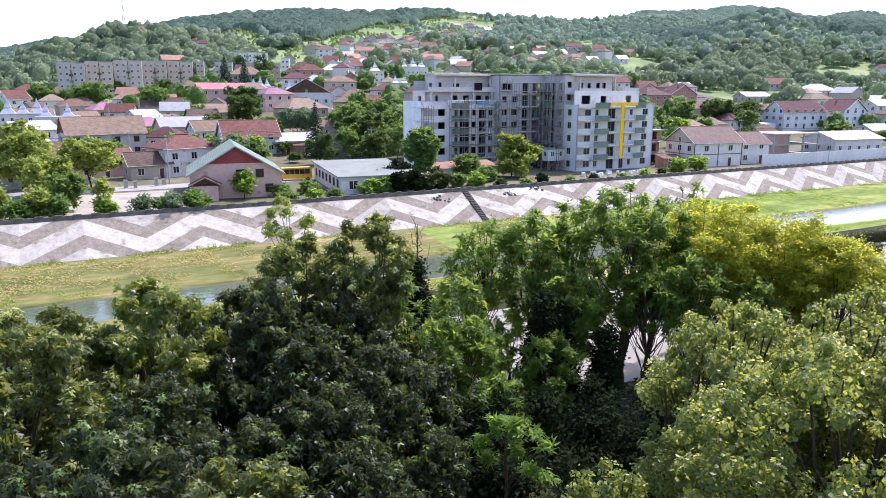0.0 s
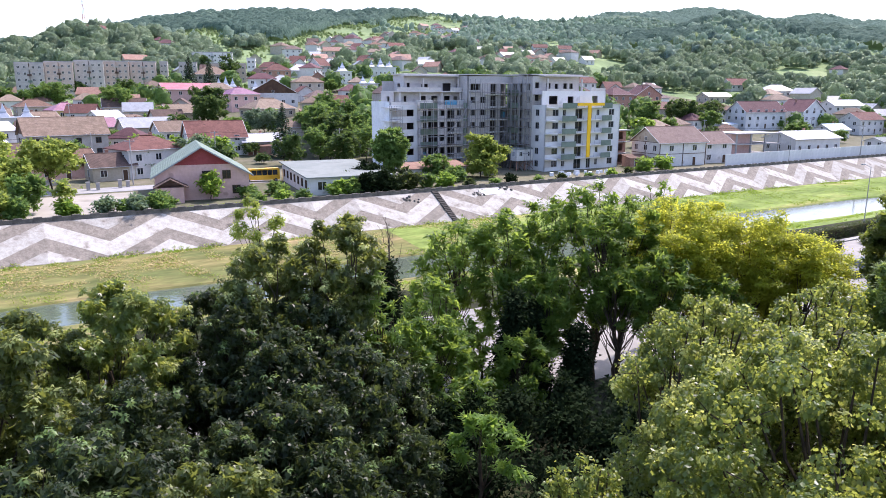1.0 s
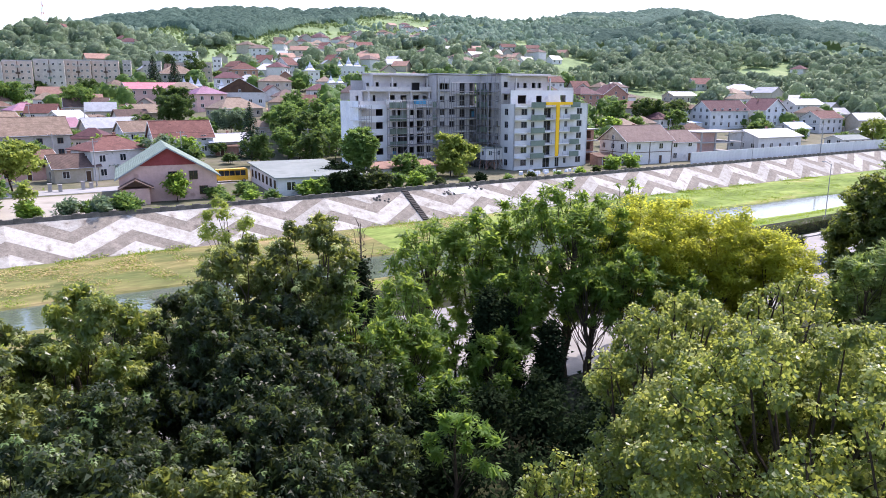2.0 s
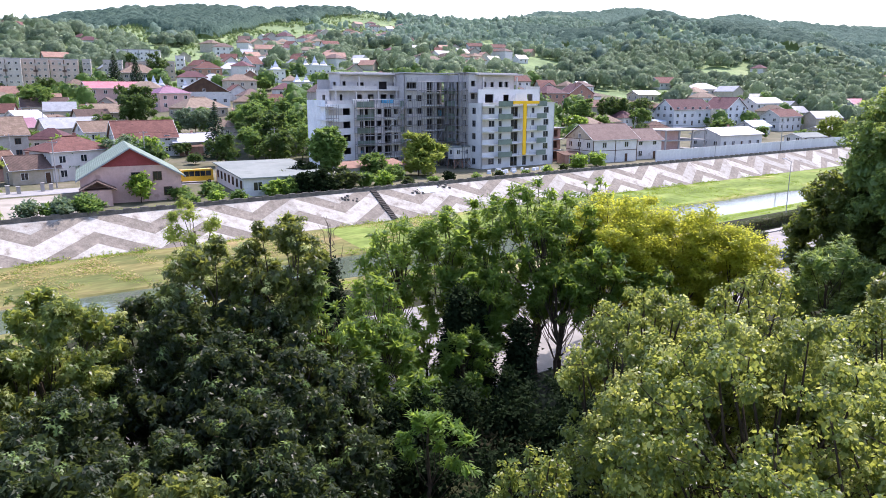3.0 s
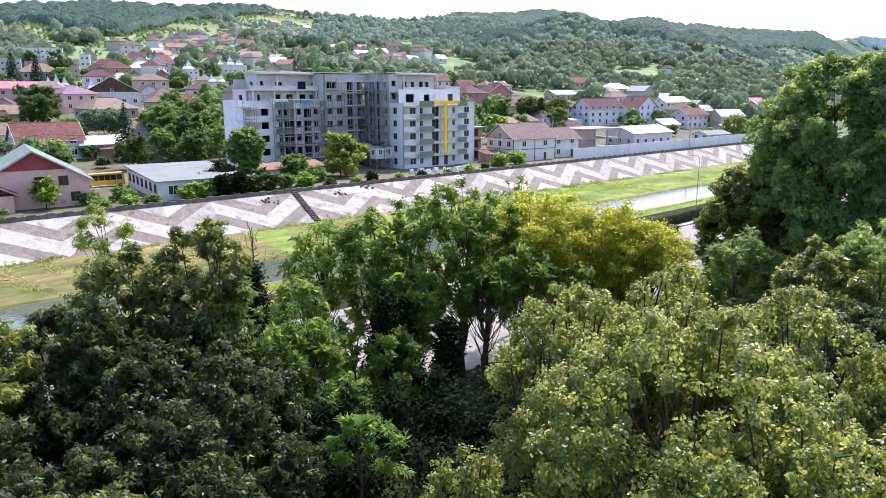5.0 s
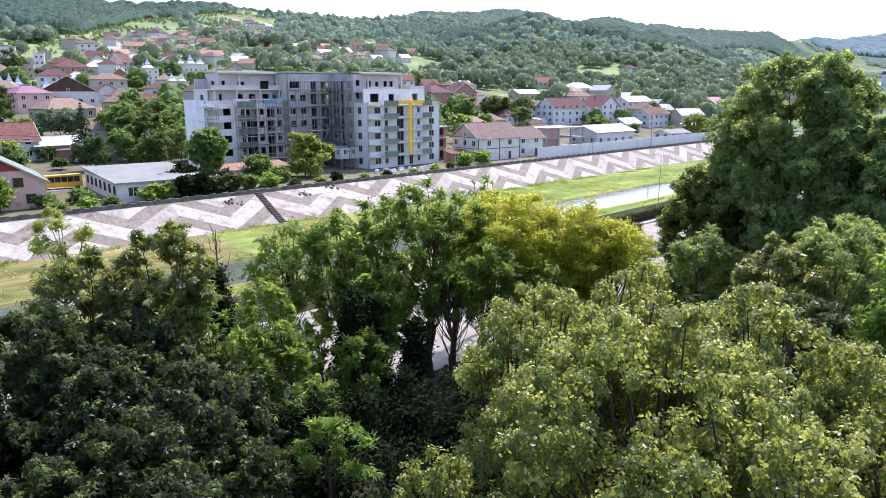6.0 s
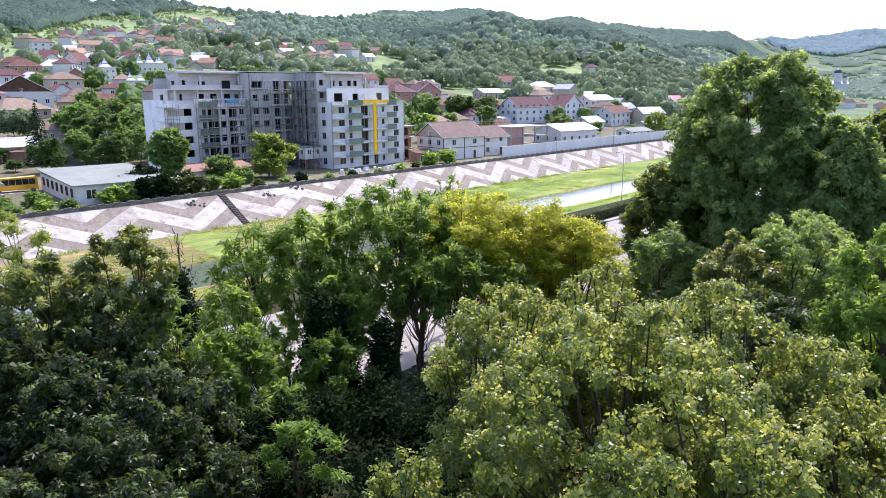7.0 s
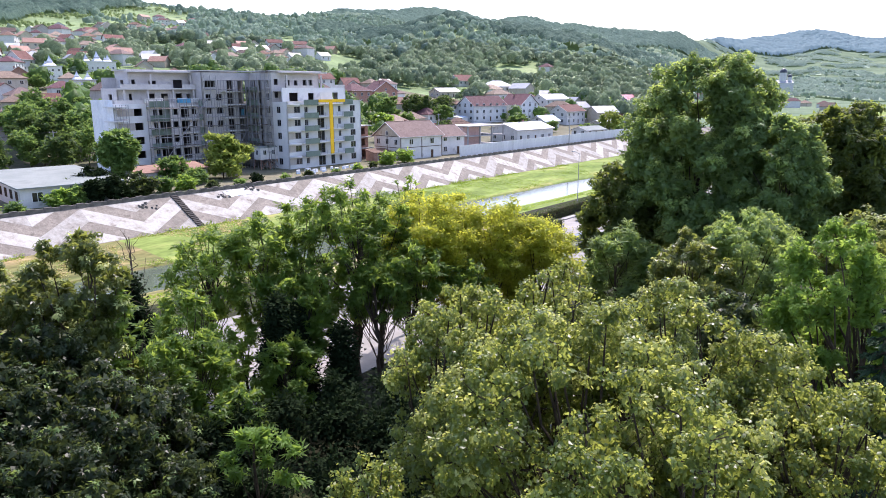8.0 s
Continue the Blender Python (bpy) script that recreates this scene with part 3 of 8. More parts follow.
# ---- trees ----
def leaf_cards(name, pos, axis, face, length, width, fold, material, slim=False, sunny=None, tip=None):
    """One mesh of leaves: folded on the midrib (two triangles each) or, where small, one pointed triangle each."""
    n = len(pos)
    axis = axis / np.linalg.norm(axis, axis=1, keepdims=True)
    side = np.cross(axis, face)
    side /= np.linalg.norm(side, axis=1, keepdims=True) + 1e-9
    up = np.cross(side, axis)
    L, W = length[:, None] * 0.5, width[:, None] * 0.5
    if slim:
        v = np.stack([pos - axis * L * 0.6 + side * W * 1.1, pos - axis * L * 0.4 - side * W * 1.1, pos + axis * L * 1.2], 1)
        c, tri = 3, np.array([0, 1, 2])
    else:
        v = np.stack([pos - axis * L, pos + side * W - up * W * fold, pos + axis * L - up * W * fold, pos - side * W - up * W * fold], 1)
        c, tri = 4, np.array([0, 2, 1, 0, 3, 2])
    f = (np.arange(n)[:, None] * c + tri).reshape(-1)
    me = bpy.data.meshes.new(name)
    me.vertices.add(n * c)
    me.vertices.foreach_set("co", v.astype(np.float32).ravel())
    me.loops.add(len(f))
    me.loops.foreach_set("vertex_index", f.astype(np.int32))
    me.polygons.add(len(f) // 3)
    me.polygons.foreach_set("loop_start", np.arange(0, len(f), 3, dtype=np.int32))
    me.materials.append(material)
    # second material: leaves coloured as if the sun caught them
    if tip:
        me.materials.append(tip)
        me.polygons.foreach_set("material_index", np.repeat(sunny, len(tri) // 3).astype(np.int32))
    me.update(calc_edges=True)
    return me


def unit(a):
    return a / (np.linalg.norm(a, axis=1, keepdims=True) + 1e-9)


def crown_mesh(rng, lobes, count, per, spread, flat, droop, length, width, material, shell=0.45, up_bias=0.45, sub=7, tip=None, tips=0.4):
    """Leaves in tufts over knobbly lobes (x, y, z, radius): each lobe carries smaller boughs, each bough its tufts."""
    lobes = np.array(lobes)
    if sub:
        n = len(lobes) * sub
        j = np.repeat(np.arange(len(lobes)), sub)
        d = unit(rng.normal(size=(n, 3)) + np.array([0, 0, 0.35]))
        r = lobes[j, 3] * (0.22 + 0.2 * rng.random(n))
        boughs = np.concatenate([lobes[j, :3] + d * (lobes[j, 3] * (0.72 + 0.36 * rng.random(n)))[:, None] * np.array([1, 1, 0.85]), r[:, None]], 1)
    else:
        boughs = lobes
    nc = max(1, count // per)
    w = boughs[:, 3] ** 2
    li = rng.choice(len(boughs), nc, p=w / w.sum())
    d = unit(rng.normal(size=(nc, 3)) + np.array([0, 0, up_bias]))
    # most shoots keep to the mass, some stand well out of it
    out = 1.08 - shell * rng.random(nc) + (rng.random(nc) < 0.1) * (0.08 + 0.25 * rng.random(nc))
    rad = boughs[li, 3] * out
    # outer, upward tufts get the paler leaf colour as painted sunlight
    sunny = (out > 0.84) & (d[:, 2] > -0.2) & (rng.random(nc) < tips)
    tuft = boughs[li, :3] + d * rad[:, None] * np.array([1, 1, 0.75])
    i = np.repeat(np.arange(nc), per)
    size = np.repeat(0.6 + 0.8 * rng.random(nc), per)
    off = rng.normal(size=(len(i), 3)) * (spread * size)[:, None] * np.array([1, 1, flat])
    axis = unit(off) * 0.9 + d[i] * 0.4 + rng.normal(size=(len(i), 3)) * 0.3
    axis[:, 2] -= droop
    face = d[i] * 0.4 + np.array([0, 0, 0.8]) + rng.normal(size=(len(i), 3)) * 0.33
    s = 0.7 + 0.6 * rng.random(len(i))
    pos, size = tuft[i] + off, s
    # sparser leaves inside, so that the crown is not hollow
    m = count // 9
    k = rng.choice(len(lobes), m, p=lobes[:, 3] ** 2 / (lobes[:, 3] ** 2).sum())
    inner = lobes[k, :3] + unit(rng.normal(size=(m, 3))) * (lobes[k, 3] * 0.8 * rng.random(m) ** 0.5)[:, None]
    pos = np.concatenate([pos, inner])
    axis = np.concatenate([axis, rng.normal(size=(m, 3))])
    face = np.concatenate([face, rng.normal(size=(m, 3)) + np.array([0, 0, 0.5])])
    size = np.concatenate([size, 1.5 * np.ones(m)])
    sunny = np.concatenate([sunny[i] & (rng.random(len(i)) < 0.85), np.zeros(m, bool)])
    return leaf_cards("crown", pos, axis, face, length * size, width * size, 0.45, material, slim=True, sunny=sunny, tip=tip)


def shoot_mesh(rng, lobes, count, per, form, droop, length, width, material, sub=7, tip=None, tips=0.4, up_bias=0.4, slim=False):
    """Leaves set round the ends of shoots: in rosettes, hanging in bunches, or as flat sprays of fronds."""
    lobes = np.array(lobes)
    n = len(lobes) * sub
    j = np.repeat(np.arange(len(lobes)), sub)
    d = unit(rng.normal(size=(n, 3)) + np.array([0, 0, 0.3]))
    r = lobes[j, 3] * (0.26 + 0.22 * rng.random(n))
    boughs = np.concatenate([lobes[j, :3] + d * (lobes[j, 3] * (0.6 + 0.42 * rng.random(n)))[:, None] * np.array([1, 1, 0.85]), r[:, None]], 1)
    sunny_bough = rng.random(n) < tips
    ns = max(1, count // per)
    w = boughs[:, 3] ** 1.6
    li = rng.choice(len(boughs), ns, p=w / w.sum())
    d = unit(rng.normal(size=(ns, 3)) + np.array([0, 0, up_bias]))
    out = 1.08 - 0.5 * rng.random(ns) ** 1.4 + (rng.random(ns) < 0.06) * (0.1 + 0.3 * rng.random(ns))
    ends = boughs[li, :3] + d * (boughs[li, 3] * out)[:, None] * np.array([1, 1, 0.8])
    # upward shoots of some boughs take the painted-highlight leaves
    sunny = (out > 0.72) & (d[:, 2] > 0.12) & sunny_bough[li]
    z = np.array([0, 0, 1.0])
    s = unit(d * (0.8 if form != "frond" else np.array([0.9, 0.9, 0.3])) + z * (0.45 if form != "frond" else 0.1) + rng.normal(size=(ns, 3)) * 0.3)
    e1 = unit(np.cross(s, np.array([0.31, 0.87, 0.21]) if form != "frond" else z))
    e2 = np.cross(s, e1)
    i = np.repeat(np.arange(ns), per)
    m = len(i)
    k = np.tile(np.arange(per), ns)
    size = (0.72 + 0.5 * rng.random(ns))[i] * (0.8 + 0.4 * rng.random(m))
    u = rng.random(m)[:, None]
    if form == "frond":
        turn = (np.where(k % 2 == 0, 1, -1) * (0.35 + 1.0 * (k // 2) / max(1, per // 2)))[:, None] + rng.normal(size=(m, 1)) * 0.25
        radial = s[i] * np.cos(turn) + e1[i] * np.sin(turn)
        base = ends[i] - s[i] * ((k // 2) / per * 2.0 * length)[:, None]
        axis = unit(radial - z * (droop * (0.4 + 0.8 * u)))
        face = z + rng.normal(size=(m, 3)) * 0.28
    else:
        turn = (2 * math.pi * k / per)[:, None] + rng.normal(size=(m, 1)) * 0.4
        radial = e1[i] * np.cos(turn) + e2[i] * np.sin(turn)
        if form == "rosette":
            base = ends[i] - s[i] * 0.14 * u
            axis = unit(radial + s[i] * (0.55 - 0.7 * u) - z * droop)
            face = s[i] + z * 0.4 + rng.normal(size=(m, 3)) * 0.15
        else:
            base = ends[i] - s[i] * 0.34 * u + radial * 0.05
            axis = unit(radial * 0.75 - z * (droop * (0.5 + u)) + rng.normal(size=(m, 3)) * 0.25)
            face = radial * 0.45 + z * 0.5 + d[i] * 0.6 + rng.normal(size=(m, 3)) * 0.15
    pos = base + axis * (length * size * 0.55)[:, None]
    # sparser leaves inside, so that the crown is not hollow
    q = count // (4 if slim else 8)
    c = rng.choice(len(lobes), q, p=lobes[:, 3] ** 2 / (lobes[:, 3] ** 2).sum())
    inner = lobes[c, :3] + unit(rng.normal(size=(q, 3))) * (lobes[c, 3] * 0.62 * rng.random(q) ** 0.5)[:, None]
    pos = np.concatenate([pos, inner])
    axis = np.concatenate([axis, rng.normal(size=(q, 3)) - np.array([0, 0, 0.4])])
    face = np.concatenate([face, rng.normal(size=(q, 3)) + np.array([0, 0, 0.6])])
    size = np.concatenate([size, (2.2 if slim else 1.35) * np.ones(q)])
    sunny = np.concatenate([sunny[i] & (rng.random(m) < 0.85), np.zeros(q, bool)])
    return leaf_cards("crown", pos, axis, face, length * size, width * size, 0.4, material, slim=slim, sunny=sunny, tip=tip)


def limb(g, p, q, r0, r1, rng, sag=0.12, n=4):
    """A bent, tapering limb."""
    p, q = Vector(p), Vector(q)
    pts = [p]
    for i in range(1, n + 1):
        t = i / n
        w = (q - p).length * sag * math.sin(math.pi * t)
        pts.append(p.lerp(q, t) + Vector(rng.normal(size=3)) * w * 0.35 + Vector((0, 0, -w * 0.4)))
    g.pipe(pts, [r0 + (r1 - r0) * i / n for i in range(n + 1)], 6 if r0 > 0.08 else 4)
    return pts


STYLE = dict(
    # tufts per square metre of lobe, leaves a tuft, spread, flatness, droop, leaf length and width, lobes, lobe size, boughs a lobe
    yellow=(4.4, 38, 0.22, 0.5, 0.25, 0.145, 0.1, 36, 0.25, 8),
    deep=(4.0, 14, 0.28, 0.9, 0.3, 0.24, 0.16, 8, 0.4, 4), town=(1.1, 16, 0.33, 0.6, 0.2, 0.58, 0.4, 14, 0.32, 6),
    willow=(1.7, 20, 0.36, 0.8, 0.6, 0.56, 0.26, 14, 0.32, 6), dark=(3.8, 30, 0.17, 0.55, 0.65, 0.165, 0.105, 32, 0.25, 8),
)
SHOOTS = dict(
    # how the leaves sit, shoots per square metre of lobe, leaves a shoot, droop, leaf length and width, lobes, lobe size, boughs a lobe
    pale=("rosette", 15.0, 8, 0.8, 0.19, 0.08, 38, 0.24, 8), walnut=("rosette", 17.0, 9, 0.8, 0.17, 0.072, 36, 0.24, 8),
    dark=("rosette", 14.0, 8, 0.8, 0.19, 0.084, 38, 0.25, 8), broad=("bunch", 19.0, 11, 0.65, 0.1, 0.078, 64, 0.14, 7),
    alder=("bunch", 7.0, 10, 0.45, 0.25, 0.18, 100, 0.19, 8),
    locust=("frond", 8.5, 8, 0.3, 0.3, 0.085, 38, 0.18, 7), sapling=("frond", 6.5, 8, 0.25, 0.28, 0.08, 18, 0.25, 6),
)


def tree(kind, x, y, top, radius, low, seed, label, z=None, density=1.0, trunks=1, leaf="", name="tree", group="", lobes=None):
    """A tree: trunk and limbs in one mesh, a crown of leafy shoots round lobes in another. low: height of the crown's underside."""
    rng = np.random.default_rng(seed)
    near = SHOOTS.get(kind)
    nl, ls, sub = (near or STYLE[kind])[-3:]
    base = land(x, y) if z is None else z
    h = top - base
    ob = thing(name, pose(x, y, base - 0.1), label, name.replace("_", " "), group)
    mid, half = (h + low) / 2, (h - low) / 2
    own, lobes = lobes, list(lobes or [])
    for i in range(0 if own else nl):
        t = (i + 0.5) / nl
        zz = -0.85 + 1.82 * t
        env = math.sqrt(max(0.05, 1 - abs(zz) ** 2.2))
        ang = i * 2.39996 + rng.normal() * 0.5
        rr = radius * env * (0.3 + 0.56 * rng.random() ** (0.7 if not near else 0.4))
        lr = radius * (ls + 0.16 * rng.random()) * (0.72 + 0.28 * env)
        lr = min(lr, half * 0.75)
        lz = mid + zz * (half - lr * 0.75)
        lobes.append((math.cos(ang) * rr, math.sin(ang) * rr, lz, lr))
    area = sum(4 * math.pi * l[3] ** 2 for l in lobes) * 0.5
    g = Geo()
    tr = 0.018 * h ** 0.9 + 0.03
    for k in range(trunks):
        off = Vector((rng.normal() * 0.35 * (trunks > 1), rng.normal() * 0.35 * (trunks > 1), 0))
        spine = limb(g, off, (off.x * 2.2 + rng.normal() * 0.05 * h, off.y * 2.2 + rng.normal() * 0.05 * h, low + (h - low) * 0.62), tr, tr * 0.35, rng, 0.06, 6)
        for l in lobes[k::trunks]:
            s = spine[max(2, min(6, int(6 * (l[2] * 0.62) / max(1, spine[-1].z))))]
            e = Vector(l[:3])
            if kind == "alder" and rng.random() < 0.7:
                continue
            limb(g, s, e, tr * (0.2 if kind in ("locust", "alder") else 0.34), tr * 0.08, rng, 0.12, 3)
            for _ in range(0 if kind in ("town", "willow", "locust", "alder") else 2):
                d = Vector(rng.normal(size=3)).normalized() * l[3] * 0.85
                d.z = abs(d.z) * 0.8
                limb(g, e, e + d, tr * 0.1, 0.008, rng, 0.1, 2)
    part("trunk", g, M["bark"], ob)
    leaf = "shade" if kind == "town" and leaf == "dark" else leaf or kind
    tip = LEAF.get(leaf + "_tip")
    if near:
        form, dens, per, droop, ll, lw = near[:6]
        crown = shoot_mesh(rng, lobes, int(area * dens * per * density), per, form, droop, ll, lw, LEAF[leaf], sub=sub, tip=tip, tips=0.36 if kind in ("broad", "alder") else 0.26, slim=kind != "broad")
    else:
        dens, per, spread, flat, droop, ll, lw = STYLE[kind][:7]
        crown = crown_mesh(rng, lobes, int(area * dens * per * density * 0.82), per, spread, flat, droop, ll * 1.09, lw * 1.09, LEAF[leaf], sub=sub, tip=tip, tips=0.28 if kind == "town" else 0.42)
    part("crown", crown, None, ob)
    return ob


def conifer(x, y, top, radius, seed, label, low=0.6, z=None, count=9000, ll=0.3):
    """A spruce: straight trunk with drooping whorled sprays."""
    rng = np.random.default_rng(seed)
    base = land(x, y) if z is None else z
    h = top - base
    ob = thing("conifer", pose(x, y, base - 0.1), label, "conifer")
    g = Geo()
    g.tube((0, 0, 0), (0, 0, h * 0.97), 0.02 * h, 0.02, 7)
    tips = []
    levels = int(h / 0.55)
    for i in range(levels):
        zz = low + (h - low) * (i + 0.4) / levels
        r = radius * (1 - (zz - low) / (h - low)) ** 0.85 + 0.15
        for j in range(7):
            ang = j * 0.8976 + i * 0.5 + rng.normal() * 0.15
            rr = r * (0.8 + 0.3 * rng.random())
            e = (math.cos(ang) * rr, math.sin(ang) * rr, zz - 0.28 * rr)
            g.tube((0, 0, zz), e, 0.03, 0.008, 4)
            tips.append((zz, ang, rr))
    part("trunk", g, M["bark"], ob)
    w = np.array([t[2] for t in tips])
    i = rng.choice(len(tips), count, p=w / w.sum())
    tz, ta, trr = (np.array([t[k] for t in tips])[i] for k in range(3))
    f = np.sqrt(rng.random(count)) * 0.95 + 0.08
    ta = ta + rng.normal(size=count) * 0.13
    pos = np.stack([np.cos(ta) * trr * f, np.sin(ta) * trr * f, tz - 0.28 * trr * f - 0.06 * rng.random(count)], 1)
    axis = np.stack([np.cos(ta), np.sin(ta), -0.5 + 0 * ta], 1) + rng.normal(size=(count, 3)) * 0.4
    part("crown", leaf_cards("crown", pos, axis, np.array([[0, 0, 1.0]]) + rng.normal(size=(count, 3)) * 0.3, ll * (0.7 + 0.6 * rng.random(count)), 0.35 * ll * np.ones(count), 0.3, LEAF["spruce"]), None, ob)
    return ob


def shrub(kind, x, y, top, radius, seed, label, leaf="", density=1.0, z=None, name="shrub"):
    """A bush: several stems and low lobes down to the ground."""
    rng = np.random.default_rng(seed)
    dens, per, spread, flat, droop, ll, lw, nl, ls, sub = STYLE[kind]
    base = land(x, y) if z is None else z
    h = top - base
    ob = thing(name, pose(x, y, base - 0.05), label, name)
    lobes = []
    for i in range(7):
        ang, t = i * 2.4 + rng.normal() * 0.4, rng.random()
        lr = min(radius * (0.4 + 0.2 * rng.random()), h * 0.45)
        lobes.append((math.cos(ang) * radius * 0.55 * t, math.sin(ang) * radius * 0.55 * t, lr * 0.6 + (h - lr * 1.5) * (i + 0.5) / 7, lr))
    g = Geo()
    for l in lobes:
        limb(g, (rng.normal() * 0.1, rng.normal() * 0.1, 0), l[:3], 0.05, 0.015, rng)
    part("stem", g, M["bark"], ob)
    area = sum(4 * math.pi * l[3] ** 2 for l in lobes) * 0.5
    part("crown", crown_mesh(rng, lobes, int(area * dens * per * density), per, spread, flat, droop, ll, lw, LEAF[leaf or kind], sub=sub), None, ob)
    return ob


# near bank: the dense belt of trees below the drone
PALE = "tall broadleaf tree with pale sunlit leaf tips"
WAL = "spreading green tree with drooping fingered leaves"
DRK = "dense dark green tree on the near bank"
LOC = "slender feathery locust tree beside the promenade"
tree("pale", -13.6, 20.6, 11.4, 2.8, 2, 11, PALE, density=1.5)
tree("walnut", -14.6, 25.2, 10.2, 2.8, 1.2, 12, WAL, leaf="pale", density=1.5)
tree("walnut", -11.5, 26.9, 10.9, 2.8, 1, 13, WAL, leaf="broad", density=1.4)
tree("dark", -9.8, 31.6, 9.3, 2.0, 1.5, 14, DRK)
tree("dark", -8.3, 27.0, 7.8, 2.3, 1.0, 26, DRK)
tree("dark", -6.6, 22.6, 6.8, 2.2, 1.0, 27, DRK)
tree("dark", -6.5, 30.4, 11.9, 2.8, 1.5, 15, "tall " + DRK, density=1.4, leaf="pale")
tree("dark", -3.5, 31.4, 12.8, 2.5, 1.5, 16, "tall " + DRK, density=1.4, leaf="pale")
tree("dark", -5.0, 29.2, 9.6, 2.4, 1.0, 28, DRK, density=1.2)
tree("dark", -7.4, 28.2, 9.8, 1.9, 2, 17, DRK)
tree("locust", -2.1, 31.2, 10.2, 1.6, 2, 18, LOC)
tree("walnut", -9.4, 16.6, 9.2, 2.9, 3, 19, WAL, leaf="dark")
tree("walnut", -5.9, 17.6, 8.0, 2.5, 3, 20, WAL, leaf="pale")
tree("walnut", -9.7, 21.6, 8.8, 2.6, 2.5, 21, WAL, leaf="dark")
tree("dark", -4.4, 23.6, 7.4, 2.6, 1.5, 22, DRK)
tree("dark", -2.9, 26.8, 8.6, 2.4, 1, 23, DRK)
tree("dark", -0.9, 25.0, 5.6, 2.0, 0.8, 24, DRK)
tree("dark", -5.6, 26.6, 8.8, 2.2, 1.5, 25, DRK)
tree("locust", 2.4, 42.0, 10.4, 2.6, 4.2, 31, LOC, density=0.6)
tree("locust", 5.7, 41.8, 11.2, 2.9, 2.6, 32, LOC, density=0.9)
tree("locust", 8.2, 42.6, 11.8, 3.0, 2.6, 33, LOC, density=0.85)
tree("locust", 10.4, 41.0, 12.9, 3.0, 3.0, 34, LOC, trunks=2, density=0.8)
tree("locust", 12.8, 41.6, 12.0, 3.0, 3.0, 35, LOC, density=0.8)
tree("locust", 6.8, 39.8, 8.0, 2.1, 3.4, 141, LOC, density=0.6)
tree("locust", 11.7, 38.4, 8.2, 2.2, 4.0, 143, LOC, density=0.6)
tree("locust", 13.9, 38.8, 9.2, 2.4, 4.6, 36, LOC, density=0.8)
tree("locust", 7.4, 38.4, 8.2, 2.2, 2.6, 45, LOC)
tree("locust", 0.8, 35.6, 8.6, 2.0, 1.5, 46, LOC, density=0.9)
tree("locust", -0.4, 32.6, 7.4, 1.8, 0.8, 47, LOC)
tree("sapling", 0.3, 40.2, 6.9, 2.1, 0.6, 37, "young bright green tree near the river path")
tree("sapling", 3.8, 39.0, 5.2, 1.7, 0.4, 48, "young bright green tree near the river path")
tree("locust", 5.6, 35.2, 5.6, 1.8, 0.8, 49, LOC)
tree("locust", 17.8, 38.8, 7.6, 2.0, 1.5, 57, LOC)
tree("sapling", 2.2, 37.6, 5.8, 1.9, 0.5, 38, "young bright green tree near the river path")
tree("locust", 17.0, 47.5, 12.2, 1.8, 5, 39, "sparse slender tree with thin pale foliage", density=0.3)
tree("sapling", -13.2, 58.4, 9.8, 2.9, 2, 40, "light green young tree on the river bank", density=1.0, leaf="lime")
tree("yellow", 16.8, 42.8, 11.6, 4.0, 2.6, 41, "rounded maple with yellow-green foliage")
tree("yellow", 21.2, 42.6, 10.8, 3.8, 2.6, 42, "rounded maple with yellow-green foliage")
tree("yellow", 23.8, 40.4, 9.6, 3.2, 2.0, 43, "rounded maple with yellow-green foliage")
tree("locust", 2.4, 25.0, 6.0, 1.6, 3.2, 44, "small sunlit locust tree in deep shade", density=1.3, leaf="sapling",
     lobes=[(-0.9, 0, 4.7, 0.42), (-0.3, 0.1, 5.3, 0.46), (0.4, 0, 5.3, 0.48), (1.1, -0.1, 4.9, 0.42), (1.6, 0, 4.5, 0.34), (0.5, -0.2, 4.3, 0.36), (1.0, -0.3, 3.6, 0.4), (1.6, -0.3, 3.3, 0.32), (-0.6, -0.2, 4.0, 0.3)])
BRD = "large broad-leaved tree with sunlit olive-green crown"
tree("broad", 8.4, 12.9, 13.2, 4.3, 6.0, 51, BRD)
tree("broad", 12.9, 14.6, 12.9, 3.5, 5.5, 52, BRD)
tree("broad", 7.7, 17.2, 12.8, 2.9, 5.5, 53, BRD)
tree("broad", 7.6, 9.2, 12.6, 2.9, 6.5, 54, BRD)
tree("broad", 3.7, 14.2, 9.8, 1.3, 6, 55, BRD)
tree("broad", 10.6, 17.6, 13.1, 2.3, 6, 57, BRD)
tree("broad", 14.2, 10.6, 11.4, 3.0, 6, 56, BRD)
tree("broad", 15.5, 13.7, 11.3, 2.1, 6, 59, BRD)
ALD = "tall dark green tree with a dense uneven crown"
tree("alder", 40.8, 43.8, 21.0, 6.2, 3, 61, ALD, density=1.1)
tree("alder", 36.4, 48.0, 12.4, 3.5, 1.0, 62, ALD, leaf="walnut", density=0.8)
tree("alder", 42.2, 37.4, 16.4, 4.0, 3, 63, ALD)
tree("alder", 48.4, 37.4, 17.2, 4.6, 3, 64, ALD, leaf="walnut")
tree("locust", 30.3, 40.0, 8.7, 3.5, 0.6, 65, "rounded green tree beside the road", leaf="alder", density=1.3)
tree("dark", 24.3, 26.6, 11.2, 2.6, 2, 66, DRK, leaf="pale")
tree("dark", 27.8, 26.2, 12.0, 2.8, 2, 67, DRK, leaf="alder")
tree("walnut", 24.6, 18.6, 13.2, 2.6, 4, 68, "bright green tree with long drooping leaves", leaf="sapling")
tree("dark", 21.8, 21.4, 9.8, 2.6, 1.5, 69, DRK)
